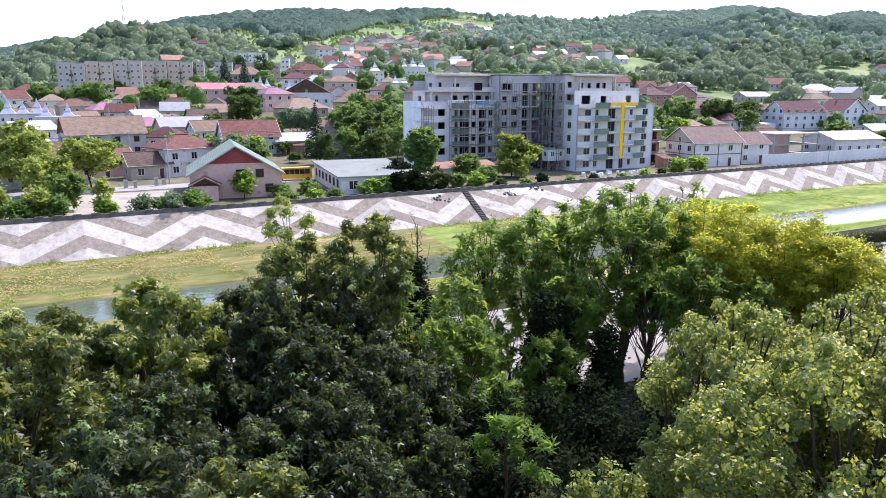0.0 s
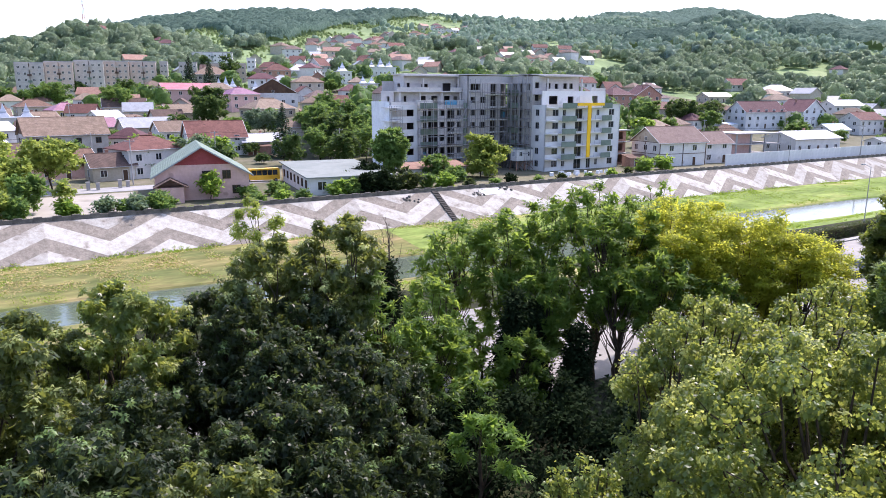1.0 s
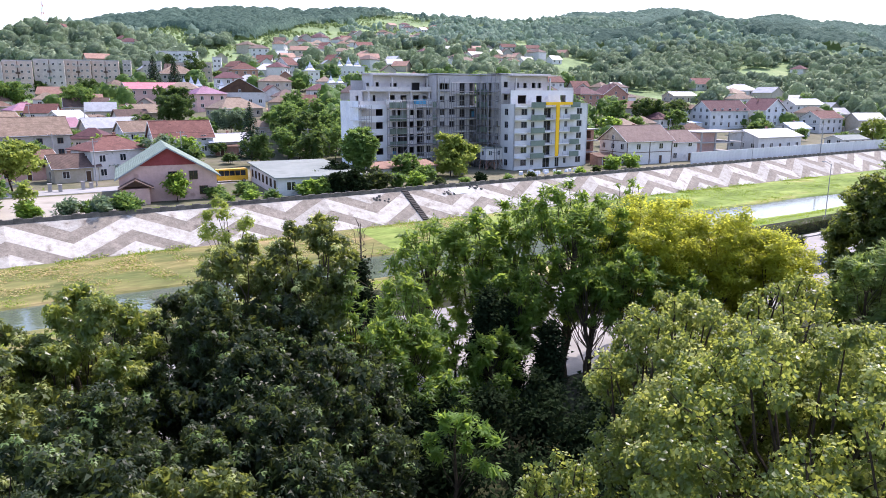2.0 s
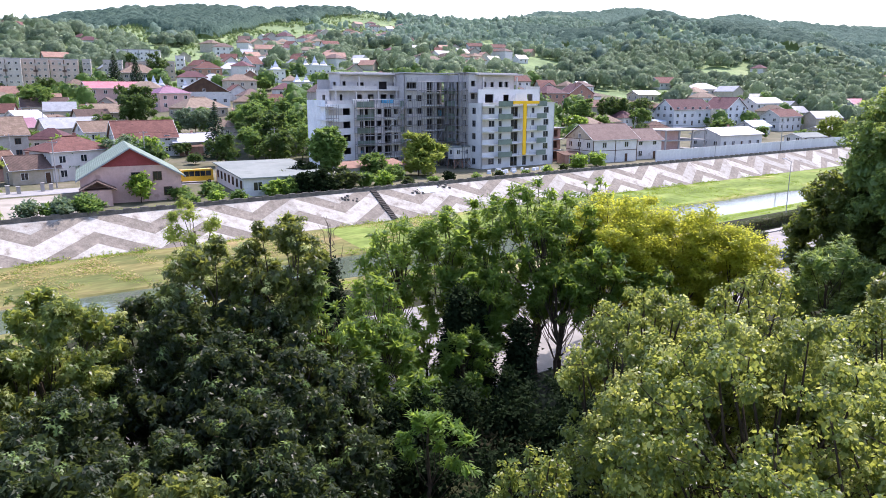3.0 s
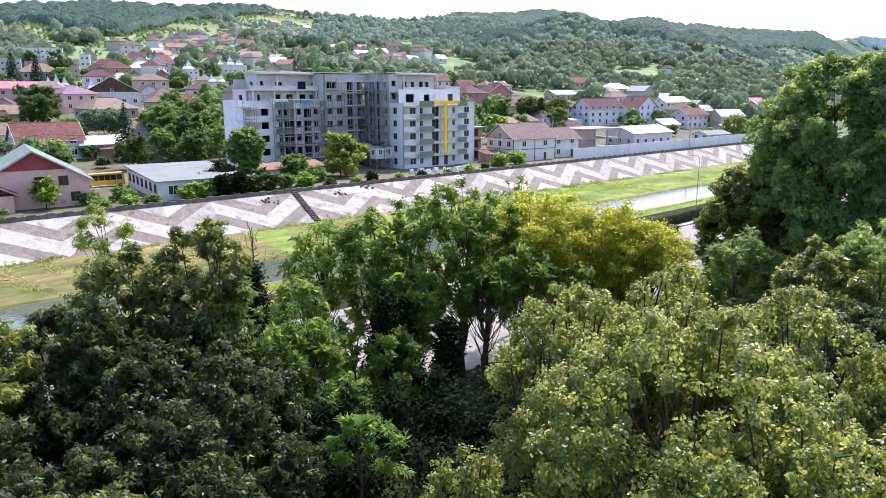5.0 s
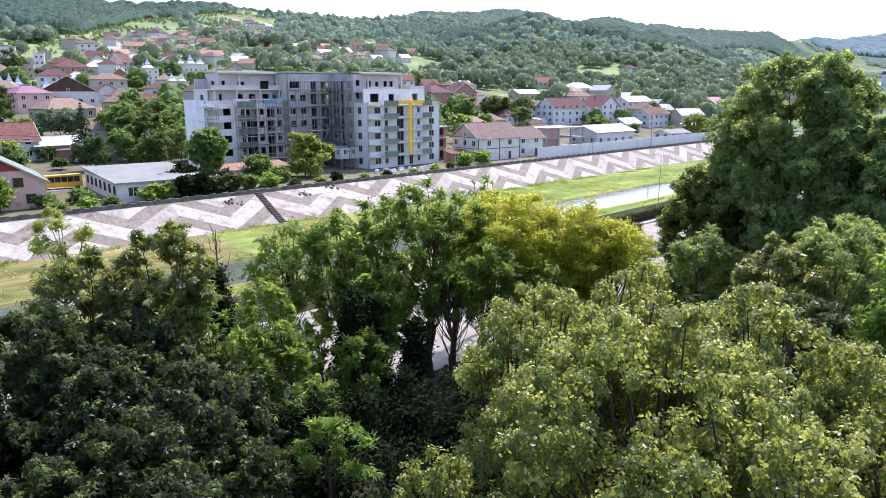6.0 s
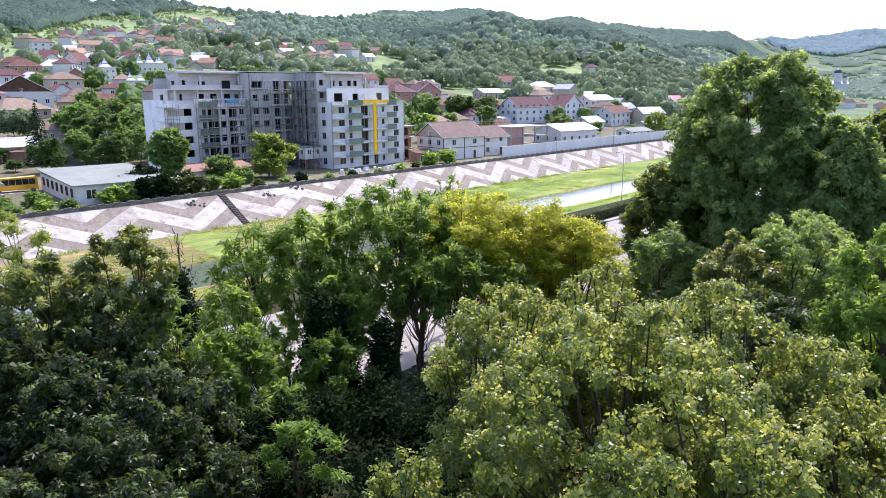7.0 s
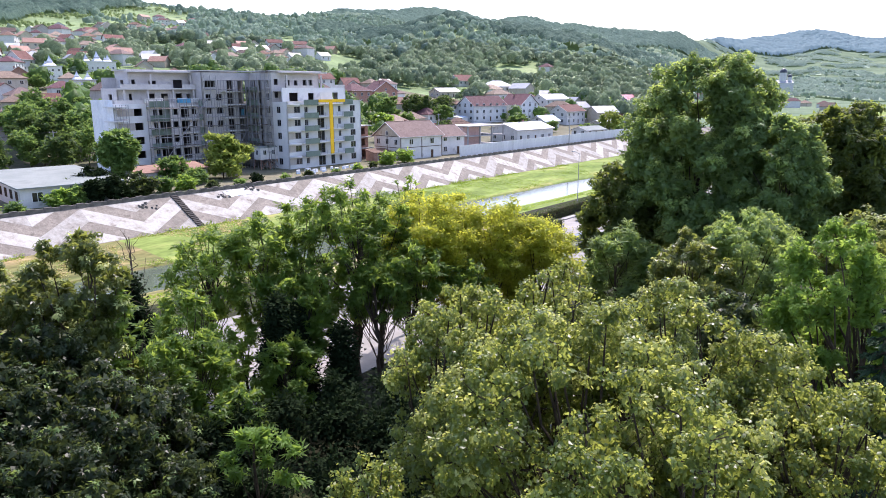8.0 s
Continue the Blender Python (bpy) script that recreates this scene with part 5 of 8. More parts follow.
def house(x, y, w, d, storeys, rot, roof, wall, style, label, rise=None, eave=None, trim="frame_white", z=None, group="town houses", chimneys=1, sides=True, name="house", gable=None, front=0):
    base = land(x, y) if z is None else z
    ob = thing(name, pose(x, y, base, 0, 0, rot), label, "house", group)
    eave = eave or 2.85 * storeys + 0.35
    rise = rise or min(w, d) * 0.3
    g = Geo()
    g.box(-w / 2, -d / 2, -2.0, w / 2, d / 2, eave)
    if style == "gable":
        for sg in (-1, 1):
            x0, x1 = sorted((sg * (w / 2 - 0.2), sg * w / 2))
            g.solid([(x0, -d / 2, eave), (x1, -d / 2, eave), (x1, d / 2, eave), (x0, d / 2, eave)], [(x0, -0.02, eave + rise), (x1, -0.02, eave + rise), (x1, 0.02, eave + rise), (x0, 0.02, eave + rise)])
    part("wall", g, M[wall], ob)
    if gable:
        for sg in (-1, 1):
            g = Geo()
            x0, x1 = sorted((sg * w / 2, sg * (w / 2 + 0.04)))
            g.solid([(x0, -d / 2, eave), (x1, -d / 2, eave), (x1, d / 2, eave), (x0, d / 2, eave)], [(x0, -0.02, eave + rise), (x1, -0.02, eave + rise), (x1, 0.02, eave + rise), (x0, 0.02, eave + rise)])
            part("gable", g, M[gable], ob)
    r = part("roof", (gable_roof if style == "gable" else hip_roof)(w, d, eave, rise), M[roof], ob)
    if sides:
        X = w / 2 + 0.5 if style == "gable" else max(0.3, w / 2 - d / 2)
        g = Geo()
        g.tube((-X, 0, eave + rise + 0.12), (X, 0, eave + rise + 0.12), 0.13, 0.13, 6)
        part("ridge_cap", g, M[roof], r)
        drop = rise * 0.55 / (d / 2) if style == "gable" else 0.12
        for sg in (-1, 1):
            g = Geo()
            g.tube((-w / 2 - 0.5, sg * (d / 2 + 0.6), eave - drop + 0.03), (w / 2 + 0.5, sg * (d / 2 + 0.6), eave - drop + 0.03), 0.09, 0.09, 6)
            part("gutter", g, M["tin_grey"], r)
        if style == "gable":
            for sg in (-1, 1):
                for face in (-1, 1):
                    g = Geo()
                    g.tube((sg * (w / 2 + 0.56), face * (d / 2 + 0.55), eave - drop + 0.06), (sg * (w / 2 + 0.56), 0, eave + rise + 0.06), 0.1, 0.1, 4)
                    part("barge_board", g, M[trim], r)
    rng = random.Random(int(x * 7 + y * 3))
    for c in range(chimneys):
        part("chimney", CHIMNEY, None, r, m=pose((rng.random() - 0.5) * w * 0.5, d * 0.12, eave + rise * 0.78))
    ww, wh = (1.2, 1.3) if w > 8 else (0.8, 1.0)
    me = WIN[(ww, wh, trim)]
    for s in range(storeys):
        zz = 0.95 + 2.85 * s
        n = front or max(2, int(w / 4.0))
        for i in range(n):
            px = -w / 2 + w * (i + 0.5) / n
            if s == 0 and i == n // 2:
                part("door", DOOR, None, ob, m=pose(px, -d / 2, 0.05))
            else:
                window(ob, me, m=pose(px, -d / 2 - 0.01, zz))
        if sides:
            n = max(1, int(d / 3.4))
            for i in range(n):
                py = -d / 2 + d * (i + 0.5) / n
                window(ob, me, m=pose(-w / 2 - 0.01, py, zz, 0, 0, -90))
                window(ob, me, m=pose(w / 2 + 0.01, py, zz, 0, 0, 90))
    if style == "gable" and sides and rise > 1.8:
        for sg in (-1, 1):
            window(ob, WIN[(0.8, 1.0, trim)], m=pose(sg * (w / 2 + 0.05), 0, eave + 0.1, 0, 0, 90 * sg))
    return ob


house(-90.8, 190, 19, 11, 2, 36, "tile_brown", "plaster_grey", "gable", "large grey house with a weathered brown tile roof", eave=6.2, rise=4.0, trim="frame_brown", gable="frame_brown")
house(-58.0, 158, 13, 10, 2, 46, "tile_red", "plaster_white", "hip", "two-storey white house with a red-brown hip roof", rise=2.6)
house(-63.2, 150.5, 8.4, 6, 1, 38, "tile_dark", "plaster_cream", "gable", "small cream house with a dark brown roof", rise=2.2)
house(-76, 151.5, 17, 7, 1, 50, "tile_rust", "plaster_pink", "gable", "low pink house with a rusty tile roof", rise=2.6)
house(-113, 195, 10.5, 8, 2, 56, "tin_white", "plaster_white", "gable", "white house with a bright tin roof", rise=2.0)
house(-54.5, 199, 15, 10, 2, 28, "tile_red", "plaster_white", "gable", "white house with a dark red roof", rise=4.0, eave=4.8)
house(-82.5, 226, 15, 9, 1, 36, "tin_grey", "plaster_cream", "gable", "low house with a long grey tin roof", rise=2.6)
house(-131.6, 279, 11.5, 9, 1, 46, "tin_magenta", "plaster_yellow", "hip", "yellow house with a magenta tin roof", rise=2.8)
house(-104.8, 250, 9.5, 8, 1, 60, "tin_white", "plaster_white", "gable", "small white house with a pale tin roof", rise=2.4)
house(-127.6, 252, 10, 8, 1, 54, "tile_brown", "plaster_orange", "gable", "orange house with a brown tile roof", rise=2.4)
house(-111.3, 284, 15, 9, 1, 24, "tile_dark", "plaster_cream", "gable", "long house under a dark brown roof", rise=3.0)
house(-94.8, 311, 22, 10, 2, 32, "tin_red", "plaster_pink", "gable", "long pink house with a rose-red tin roof", rise=2.4)
house(-68.5, 290, 13, 10, 2, 44, "tin_purple", "plaster_pink", "hip", "pink house with a purple tin roof", rise=2.6)
house(-53.6, 270, 17, 11, 1, 44, "tile_sand", "plaster_cream", "hip", "cream house with a sand-coloured hip roof", rise=3.6)
house(-57.5, 303, 14, 19.5, 1, 101, "tile_dark", "plaster_white", "gable", "white house with a broad brown wooden gable", rise=5.6, eave=5.0, gable="frame_brown")
house(-42.8, 203.5, 12, 8, 1, 30, "tin_white", "plaster_white", "gable", "low white house with a pale roof", rise=1.8)
house(-35.3, 229, 8, 7, 1, 10, "tile_brown", "plaster_grey", "gable", "small grey house with a brown roof", rise=1.8)
house(-181, 303, 9, 10, 2, 56, "tile_red", "plaster_white", "gable", "white house with a red tile roof", rise=3.4)
house(-185.5, 352, 13, 10, 1, 20, "tile_brown", "plaster_white", "hip", "white house with a brown hip roof", rise=3.4)
house(-212, 372, 16, 10, 1, 10, "tile_red", "plaster_white", "hip", "white house with a broad red roof", rise=3.4)
house(-99.9, 368, 17, 13, 2, 24, "tile_brown", "plaster_cream", "hip", "two-storey cream house with a brown hip roof", rise=4.2)
house(-71.5, 390, 13, 11, 2, 20, "tile_red", "brick", "hip", "brick house with a red hip roof", rise=3.6)
house(-63.4, 420, 14, 10, 1, 20, "tin_white", "plaster_white", "hip", "white house with a pale hip roof", rise=3.6)
house(-53.1, 423, 10, 9, 2, 60, "tile_red", "plaster_white", "gable", "white house with a steep red roof among gardens", rise=4.0)
house(-47.4, 368, 12, 12, 1, 100, "tile_brown", "brick", "gable", "brown-gabled brick house on the slope", rise=4.4)
house(-64.6, 364, 11, 9, 1, 20, "tin_grey", "plaster_white", "hip", "white house with a grey tin roof", rise=3.0)
house(-50.9, 463, 11, 9, 1, 20, "tin_grey", "plaster_white", "hip", "white house with a grey-green hip roof", rise=3.4)
cream_house = house(66, 180, 14.5, 11, 2, 20, "tile_umber", "plaster_white", "gable", "two-storey cream house with a brown tile roof", rise=3.4, eave=6.0, gable="plaster_cream", front=2)
for x0, y0, z0, x1, y1, z1 in ((-7.31, -5.56, 2.95, 7.31, -5.5, 3.1), (-7.31, -5.56, 5.8, 7.31, -5.5, 5.95), (-7.31, -5.49, 2.95, -7.25, 5.5, 3.1), (-7.31, -5.49, 5.8, -7.25, 5.5, 5.95),
                               (-7.31, -5.57, 0, -7.1, -5.5, 5.8), (-0.1, -5.56, 0, 0.1, -5.5, 2.94), (-0.1, -5.56, 3.11, 0.1, -5.5, 5.8), (7.1, -5.57, 0, 7.31, -5.5, 5.8), (-7.31, -0.1, 0, -7.25, 0.1, 2.94), (-7.31, -0.1, 3.11, -7.25, 0.1, 5.8)):
    g = Geo()
    g.box(x0, y0, z0, x1, y1, z1)
    part("timber_strip", g, M["frame_brown"], cream_house, "brown strip on the wall")
house(78, 186, 10, 9, 2, 20, "tile_umber", "plaster_white", "gable", "white house with a brown roof beside the embankment", rise=2.6, eave=5.2, front=2)
house(148, 302, 22, 11, 3, 20, "tile_maroon", "render_white", "gable", "large white house with a dark red-brown roof", rise=4.0, eave=7.2)
house(170, 306, 13, 13, 3, 112, "tile_maroon", "render_white", "gable", "tall white gabled house with a red-brown roof", rise=4.6, eave=7.6)
house(124, 221, 20, 12, 1, 22, "tin_white", "plaster_white", "gable", "low white hall with a bright metal roof", rise=2.0, eave=4.2)
house(93.5, 328, 13.5, 11, 2, 30, "tile_maroon", "brick", "hip", "brick house with a red hip roof", rise=3.4)
house(111.6, 343, 12, 13, 2, 100, "tile_maroon", "brick", "gable", "unplastered brick house with a red roof", rise=4.4)
house(173.4, 405, 17, 10, 1, 20, "tin_white", "plaster_cream", "gable", "low house with a pale metal roof", rise=2.2)
house(206.9, 453, 16, 10, 1, 20, "tile_red", "plaster_white", "gable", "white house with a red tile roof", rise=3.6)
house(209.6, 407, 20, 11, 2, 20, "tin_white", "plaster_white", "hip", "white two-storey house with a bright metal roof", rise=3.4)
house(168.8, 280, 12, 8, 1, 25, "tin_blue", "plaster_white", "gable", "small white house with a pale blue roof", rise=2.2)
house(144.1, 434, 8, 8, 1, 25, "tin_white", "plaster_white", "gable", "small white house with a metal roof", rise=2.4)
house(211.5, 345, 20, 10, 2, 20, "tin_white", "plaster_white", "gable", "white house with a bright metal roof", rise=2.6)
house(193, 299, 16, 10, 2, 24, "tile_red", "plaster_white", "gable", "white house with a red roof and balcony", rise=2.8)
house(233.2, 324, 23, 11, 1, 15, "tile_maroon", "brick", "gable", "long brick house with a red roof", rise=3.2)
house(295.1, 386, 16, 10, 1, 20, "tin_red", "plaster_white", "gable", "white house with a light red roof", rise=3.0)
house(-150, 262, 12, 9, 1, 36, "tile_brown", "plaster_cream", "gable", "cream house with a brown tile roof", rise=2.6)
house(-147, 214, 12, 9, 1, 51, "tile_rust", "plaster_white", "gable", "white house with a rusty roof", rise=2.6)
house(-96, 168, 12, 8, 1, 40, "tile_dark", "plaster_grey", "gable", "grey house with a dark roof", rise=2.6)
house(-152, 296, 13, 9, 1, 38, "tile_rust", "plaster_cream", "hip", "cream house with a rusty hip roof", rise=2.8)
house(-83, 262, 12, 8, 1, 41, "tile_sand", "plaster_cream", "gable", "cream house with a sandy roof", rise=2.6)
house(-72, 218, 10, 8, 1, 38, "tile_brown", "plaster_white", "gable", "white house with a brown roof", rise=2.6)
house(-98, 228, 9, 8, 1, 41, "tin_magenta", "plaster_cream", "gable", "cream house with a magenta roof", rise=2.4)

def lean_to(x, y, rot, w, d, h, roof, wall, label):
    ob = thing("shed", pose(x, y, land(x, y), 0, 0, rot), label, "shed", "yard sheds")
    g = Geo()
    g.solid([(-w / 2, -d / 2, -1.2), (w / 2, -d / 2, -1.2), (w / 2, d / 2, -1.2), (-w / 2, d / 2, -1.2)], [(-w / 2, -d / 2, h - 0.02), (w / 2, -d / 2, h - 0.02), (w / 2, d / 2, h + 0.58), (-w / 2, d / 2, h + 0.58)])
    part("wall", g, M[wall], ob)
    g = Geo()
    base = [(-w / 2 - 0.3, -d / 2 - 0.35, h - 0.05), (w / 2 + 0.3, -d / 2 - 0.35, h - 0.05), (w / 2 + 0.3, d / 2 + 0.2, h + 0.64), (-w / 2 - 0.3, d / 2 + 0.2, h + 0.64)]
    g.solid(base, [(px, py, pz + 0.08) for px, py, pz in base])
    part("roof", g, M[roof], ob)
    part("door", DOOR, None, ob, m=pose(-w * 0.2, -d / 2, 0.05))
    return ob


house(157.5, 229, 12, 7, 1, 20, "tin_pale", "plaster_white", "gable", "low white shed with a pale sheet roof behind the wall", rise=1.1, eave=2.6, chimneys=0)
house(196, 264, 25, 8, 1, 12, "tin_grey", "plaster_grey", "gable", "long low grey shed with a dull metal roof", rise=1.3, eave=2.8, chimneys=0)
rng = random.Random(77)
for hx, hy, rot, off, roof, wall in ((-90.8, 190, 20, 15, "tin_rust", "brick"), (-58, 158, 20, 11, "tile_dark", "frame_brown"), (-76, 151.5, 24, -13, "tile_rust", "plaster_grey"), (-113, 195, 30, 11, "tin_grey", "plaster_white"), (-54.5, 199, 12, 12, "tile_rust", "brick"),
                                     (-82.5, 226, 10, -12, "tin_rust", "plaster_grey"), (-131.6, 279, 20, 11, "tin_grey", "plaster_cream"), (-104.8, 250, 60, 9, "tile_brown", "brick"), (-127.6, 252, 28, -10, "tin_white", "plaster_grey"), (-111.3, 284, 8, 13, "tile_rust", "plaster_white"),
                                     (-68.5, 290, 18, -11, "tin_grey", "plaster_cream"), (-53.6, 270, 18, 14, "tin_rust", "brick"), (-42.8, 203.5, 14, -10, "tile_dark", "plaster_grey"), (-72, 218, 22, 9, "tile_rust", "plaster_white"), (-98, 228, 15, -8, "tin_grey", "brick"), (-147, 214, 35, 11, "tile_brown", "plaster_grey"),
                                     (-96, 168, 24, 10, "tin_rust", "plaster_cream"), (66, 180, 20, -12, "tile_rust", "brick"), (93.5, 328, 30, 12, "tin_grey", "plaster_white"), (193, 299, 24, 13, "tin_white", "plaster_grey"), (148, 302, 20, -17, "tin_blue", "plaster_white")):
    a = radians(rot)
    sx, sy = hx + math.cos(a) * off - math.sin(a) * -2.5, hy + math.sin(a) * off + math.cos(a) * -2.5
    lean_to(sx, sy, rot + rng.uniform(-6, 6), 4.5 + 2 * rng.random(), 3.2 + rng.random(), 2.2 + 0.4 * rng.random(), roof, wall, "small %s yard shed with a %s roof" % (wall.replace("_", " "), roof.replace("_", " ")))

# pink hall with a green roof and a red gable
hall = thing("hall", pose(-38.4, 129.2, 0, 0, 0, 19), "pink hall with a pale green tile roof and red gable", "building")
W2, D2, EV, RS = 7.6, 9.0, 4.2, 4.6
g = Geo()
g.box(-W2, -D2, -0.5, W2, D2, EV)
g.solid([(-W2, -D2, EV), (W2, -D2, EV), (W2, -D2 + 0.25, EV), (-W2, -D2 + 0.25, EV)], [(-0.02, -D2, EV + RS), (0.02, -D2, EV + RS), (0.02, -D2 + 0.25, EV + RS), (-0.02, -D2 + 0.25, EV + RS)])
part("wall", g, M["plaster_pink"], hall)
g = Geo()
k = 0.62
g.solid([(-W2 * k, -D2 - 0.05, EV + RS * (1 - k)), (W2 * k, -D2 - 0.05, EV + RS * (1 - k)), (W2 * k, -D2, EV + RS * (1 - k)), (-W2 * k, -D2, EV + RS * (1 - k))],
        [(-0.02, -D2 - 0.05, EV + RS), (0.02, -D2 - 0.05, EV + RS), (0.02, -D2, EV + RS), (-0.02, -D2, EV + RS)])
part("gable", g, M["red_board"], hall, "dark red gable boarding")
for sg in (-1, 1):
    g = Geo()
    e = EV - RS * 0.09
    a = [(sg * W2 * 1.09, -D2 - 0.7, e), (sg * W2 * 1.09, D2 + 0.5, e), (0, D2 + 0.5, EV + RS), (0, -D2 - 0.7, EV + RS)]
    a = a if sg > 0 else a[::-1]
    g.solid(a, [(x, y, z + 0.2) for x, y, z in a])
    part("roof", g, M["tile_green"], hall)
    g = Geo()
    a = [(sg * W2 * 1.09, -D2 - 0.82, e - 0.05), (sg * W2 * 1.09, -D2 - 0.7, e - 0.05), (0, -D2 - 0.7, EV + RS - 0.05), (0, -D2 - 0.82, EV + RS - 0.05)]
    a = a if sg > 0 else a[::-1]
    g.solid(a, [(x, y, z + 0.22) for x, y, z in a])
    part("barge_board", g, M["tin_grey"], hall)
for px, zz in ((0.6, 3.5), (3.9, 3.5), (5.4, 0.9)):
    window(hall, WIN[(1.2, 1.3, "frame_brown")], m=pose(px, -D2 - 0.01, zz))
for py in (-4, 0, 4):
    window(hall, WIN[(1.2, 1.3, "frame_brown")], m=pose(-W2 - 0.01, py, 1.4, 0, 0, -90))
annex = part("annex", Geo(), M["plaster_pink"], hall)
g = Geo()
g.box(-7.2, -D2 - 3.0, -0.5, -3.2, -D2, 2.6)
part("annex_wall", g, M["plaster_pink"], annex)
g = Geo()
for sg in (-1, 1):
    a = [(-5.2 + sg * 2.7, -D2 - 3.7, 2.5), (-5.2 + sg * 2.7, -D2 - 0.02, 2.5), (-5.2, -D2 - 0.02, 3.9), (-5.2, -D2 - 3.7, 3.9)]
    a = a if sg > 0 else a[::-1]
    g.solid(a, [(x, y, z + 0.15) for x, y, z in a])
part("annex_roof", g, M["tile_dark"], annex)

# low hall with a flat pale roof
shed = thing("low_hall", pose(*site(42.2, 118.2), 0, 0, 0, 20.5), "long low white hall with a flat pale metal roof", "building")
g = Geo()
g.box(0, 0, -0.5, 15, 25, 3.1)
part("wall", g, M["plaster_white"], shed)
g = Geo()
g.solid([(-0.5, -0.6, 3.1), (15.5, -0.6, 3.1), (15.5, 25.5, 3.7), (-0.5, 25.5, 3.7)], [(-0.5, -0.6, 3.3), (15.5, -0.6, 3.3), (15.5, 25.5, 3.9), (-0.5, 25.5, 3.9)])
part("roof", g, M["tin_pale"], shed)
for i in range(7):
    window(shed, WIN[(1.2, 1.3, "frame_brown")], m=pose(-0.01, 2.0 + 3.4 * i, 1.2, 0, 0, -90))
for i in range(4):
    window(shed, WIN[(1.5, 1.4, "frame_white")], m=pose(2.4 + 3.4 * i, -0.01, 1.0))
shed = thing("site_shed", pose(*site(66.5, 128.5), 0, 0, 0, 28), "low white shed with a rusty tin roof", "shed")
g = Geo()
g.box(0, 0, -0.3, 15, 4.5, 2.4)
part("wall", g, M["plaster_white"], shed)
g = Geo()
g.solid([(-0.4, -0.5, 2.4), (15.4, -0.5, 2.4), (15.4, 5, 3.3), (-0.4, 5, 3.3)], [(-0.4, -0.5, 2.5), (15.4, -0.5, 2.5), (15.4, 5, 3.4), (-0.4, 5, 3.4)])
part("roof", g, M["tin_rust"], shed)


def palace(x, y, w, d, h, rot, spires, label):
    """A villa with stepped, swept tin spires."""
    ob = thing("villa", pose(x, y, land(x, y), 0, 0, rot), label, "house", "spired villas")
    g = Geo()
    g.box(-w / 2, -d / 2, -2, w / 2, d / 2, h)
    part("wall", g, M["plaster_white"], ob)
    g = Geo()
    g.box(-w / 2 - 0.5, -d / 2 - 0.5, h, w / 2 + 0.5, d / 2 + 0.5, h + 0.3)
    part("roof", g, M["tin_silver"], ob)
    for sx, sy, r, sh in spires:
        g = Geo()
        prof = [(1.0, 0.0), (0.72, 0.18), (0.42, 0.34), (0.5, 0.4), (0.28, 0.6), (0.1, 0.85), (0.02, 1.0)]
        for (r0, z0), (r1, z1) in zip(prof, prof[1:]):
            g.solid([(sx + a * r * r0, sy + b * r * r0, h + 0.3 + sh * z0) for a, b in ((-1, -1), (1, -1), (1, 1), (-1, 1))],
                    [(sx + a * r * r1, sy + b * r * r1, h + 0.3 + sh * z1) for a, b in ((-1, -1), (1, -1), (1, 1), (-1, 1))])
        part("spire", g, M["tin_silver"], ob)
    for s in range(int(h / 2.9)):
        for i in range(int(w / 2.6)):
            window(ob, WIN[(0.8, 1.0, "frame_white")], m=pose(-w / 2 + 1.3 + 2.6 * i, -d / 2 - 0.01, 0.9 + 2.9 * s))


VL = "white villa with swept silver tin spires"
palace(-141, 240, 13, 10, 6.0, 25, ((-4, 0, 2.2, 5), (0.5, -2, 1.8, 4), (4.5, 1, 2.2, 5)), VL)
palace(-128, 238, 12, 9, 5.0, 25, ((-3.5, 0, 1.9, 4.4), (3, 0, 1.9, 4.4)), VL)
palace(-84, 332, 10, 8, 4.2, 20, ((-3, 0, 1.6, 3.6), (0, 0, 1.8, 4.4), (3, 0, 1.6, 3.6)), VL)
palace(-36.5, 388, 8, 8, 6.0, 20, ((0, 0, 2.4, 4.8), (-2.6, -2.6, 1.1, 2.4)), VL)
palace(-18, 430, 16, 10, 4.5, 20, ((-5.5, 0, 1.8, 3.8), (0, 0, 2.4, 5.5), (5.5, 0, 1.8, 3.8), (3.0, -3, 1.2, 2.6)), VL)
palace(-66, 322, 9, 8, 4.0, 20, ((-2.6, 0, 1.7, 3.8), (2.4, 0, 1.6, 3.4)), VL)
palace(-21, 345, 9, 7, 4.6, 20, ((-2, 0, 1.7, 3.6), (2.3, 0, 1.6, 3.2)), VL)

# unfinished frame house of concrete slabs and pink brick
sk = thing("unfinished_house", pose(101, 212, land(101, 212), 0, 0, 18), "unfinished house of concrete slabs and pink brickwork", "house")
for i in range(3):
    g = Geo()
    g.box(-8.5, -6, 3.1 * i - 0.1 - 1.0 * (i == 0), 8.5, 6, 3.1 * i + 0.15)
    part("floor_slab", g, M["concrete"], sk)
for s in range(2):
    for px in (-8, -2.7, 2.7, 8):
        for py in (-5.5, 5.5):
            g = Geo()
            g.box(px - 0.2, py - 0.2, 3.1 * s + 0.15, px + 0.2, py + 0.2, 3.1 * s + 3.0)
            part("column", g, M["concrete"], sk)
    g = Geo()
    g.box(-8.2, -3.5, 3.1 * s + 0.15, -1.0, 5.2, 3.1 * s + 3.0)
    part("brickwork", g, M["plaster_pink"], sk)
flat = thing("flat_hall", pose(207, 262, land(207, 262), 0, 0, 20), "low flat-roofed grey hall", "building")
g = Geo()
g.box(-11, -5, -1, 11, 5, 3.2)
part("wall", g, M["plaster_grey"], flat)
g = Geo()
g.box(-11.6, -5.6, 3.2, 11.6, 5.6, 3.6)
part("roof", g, M["concrete"], flat)
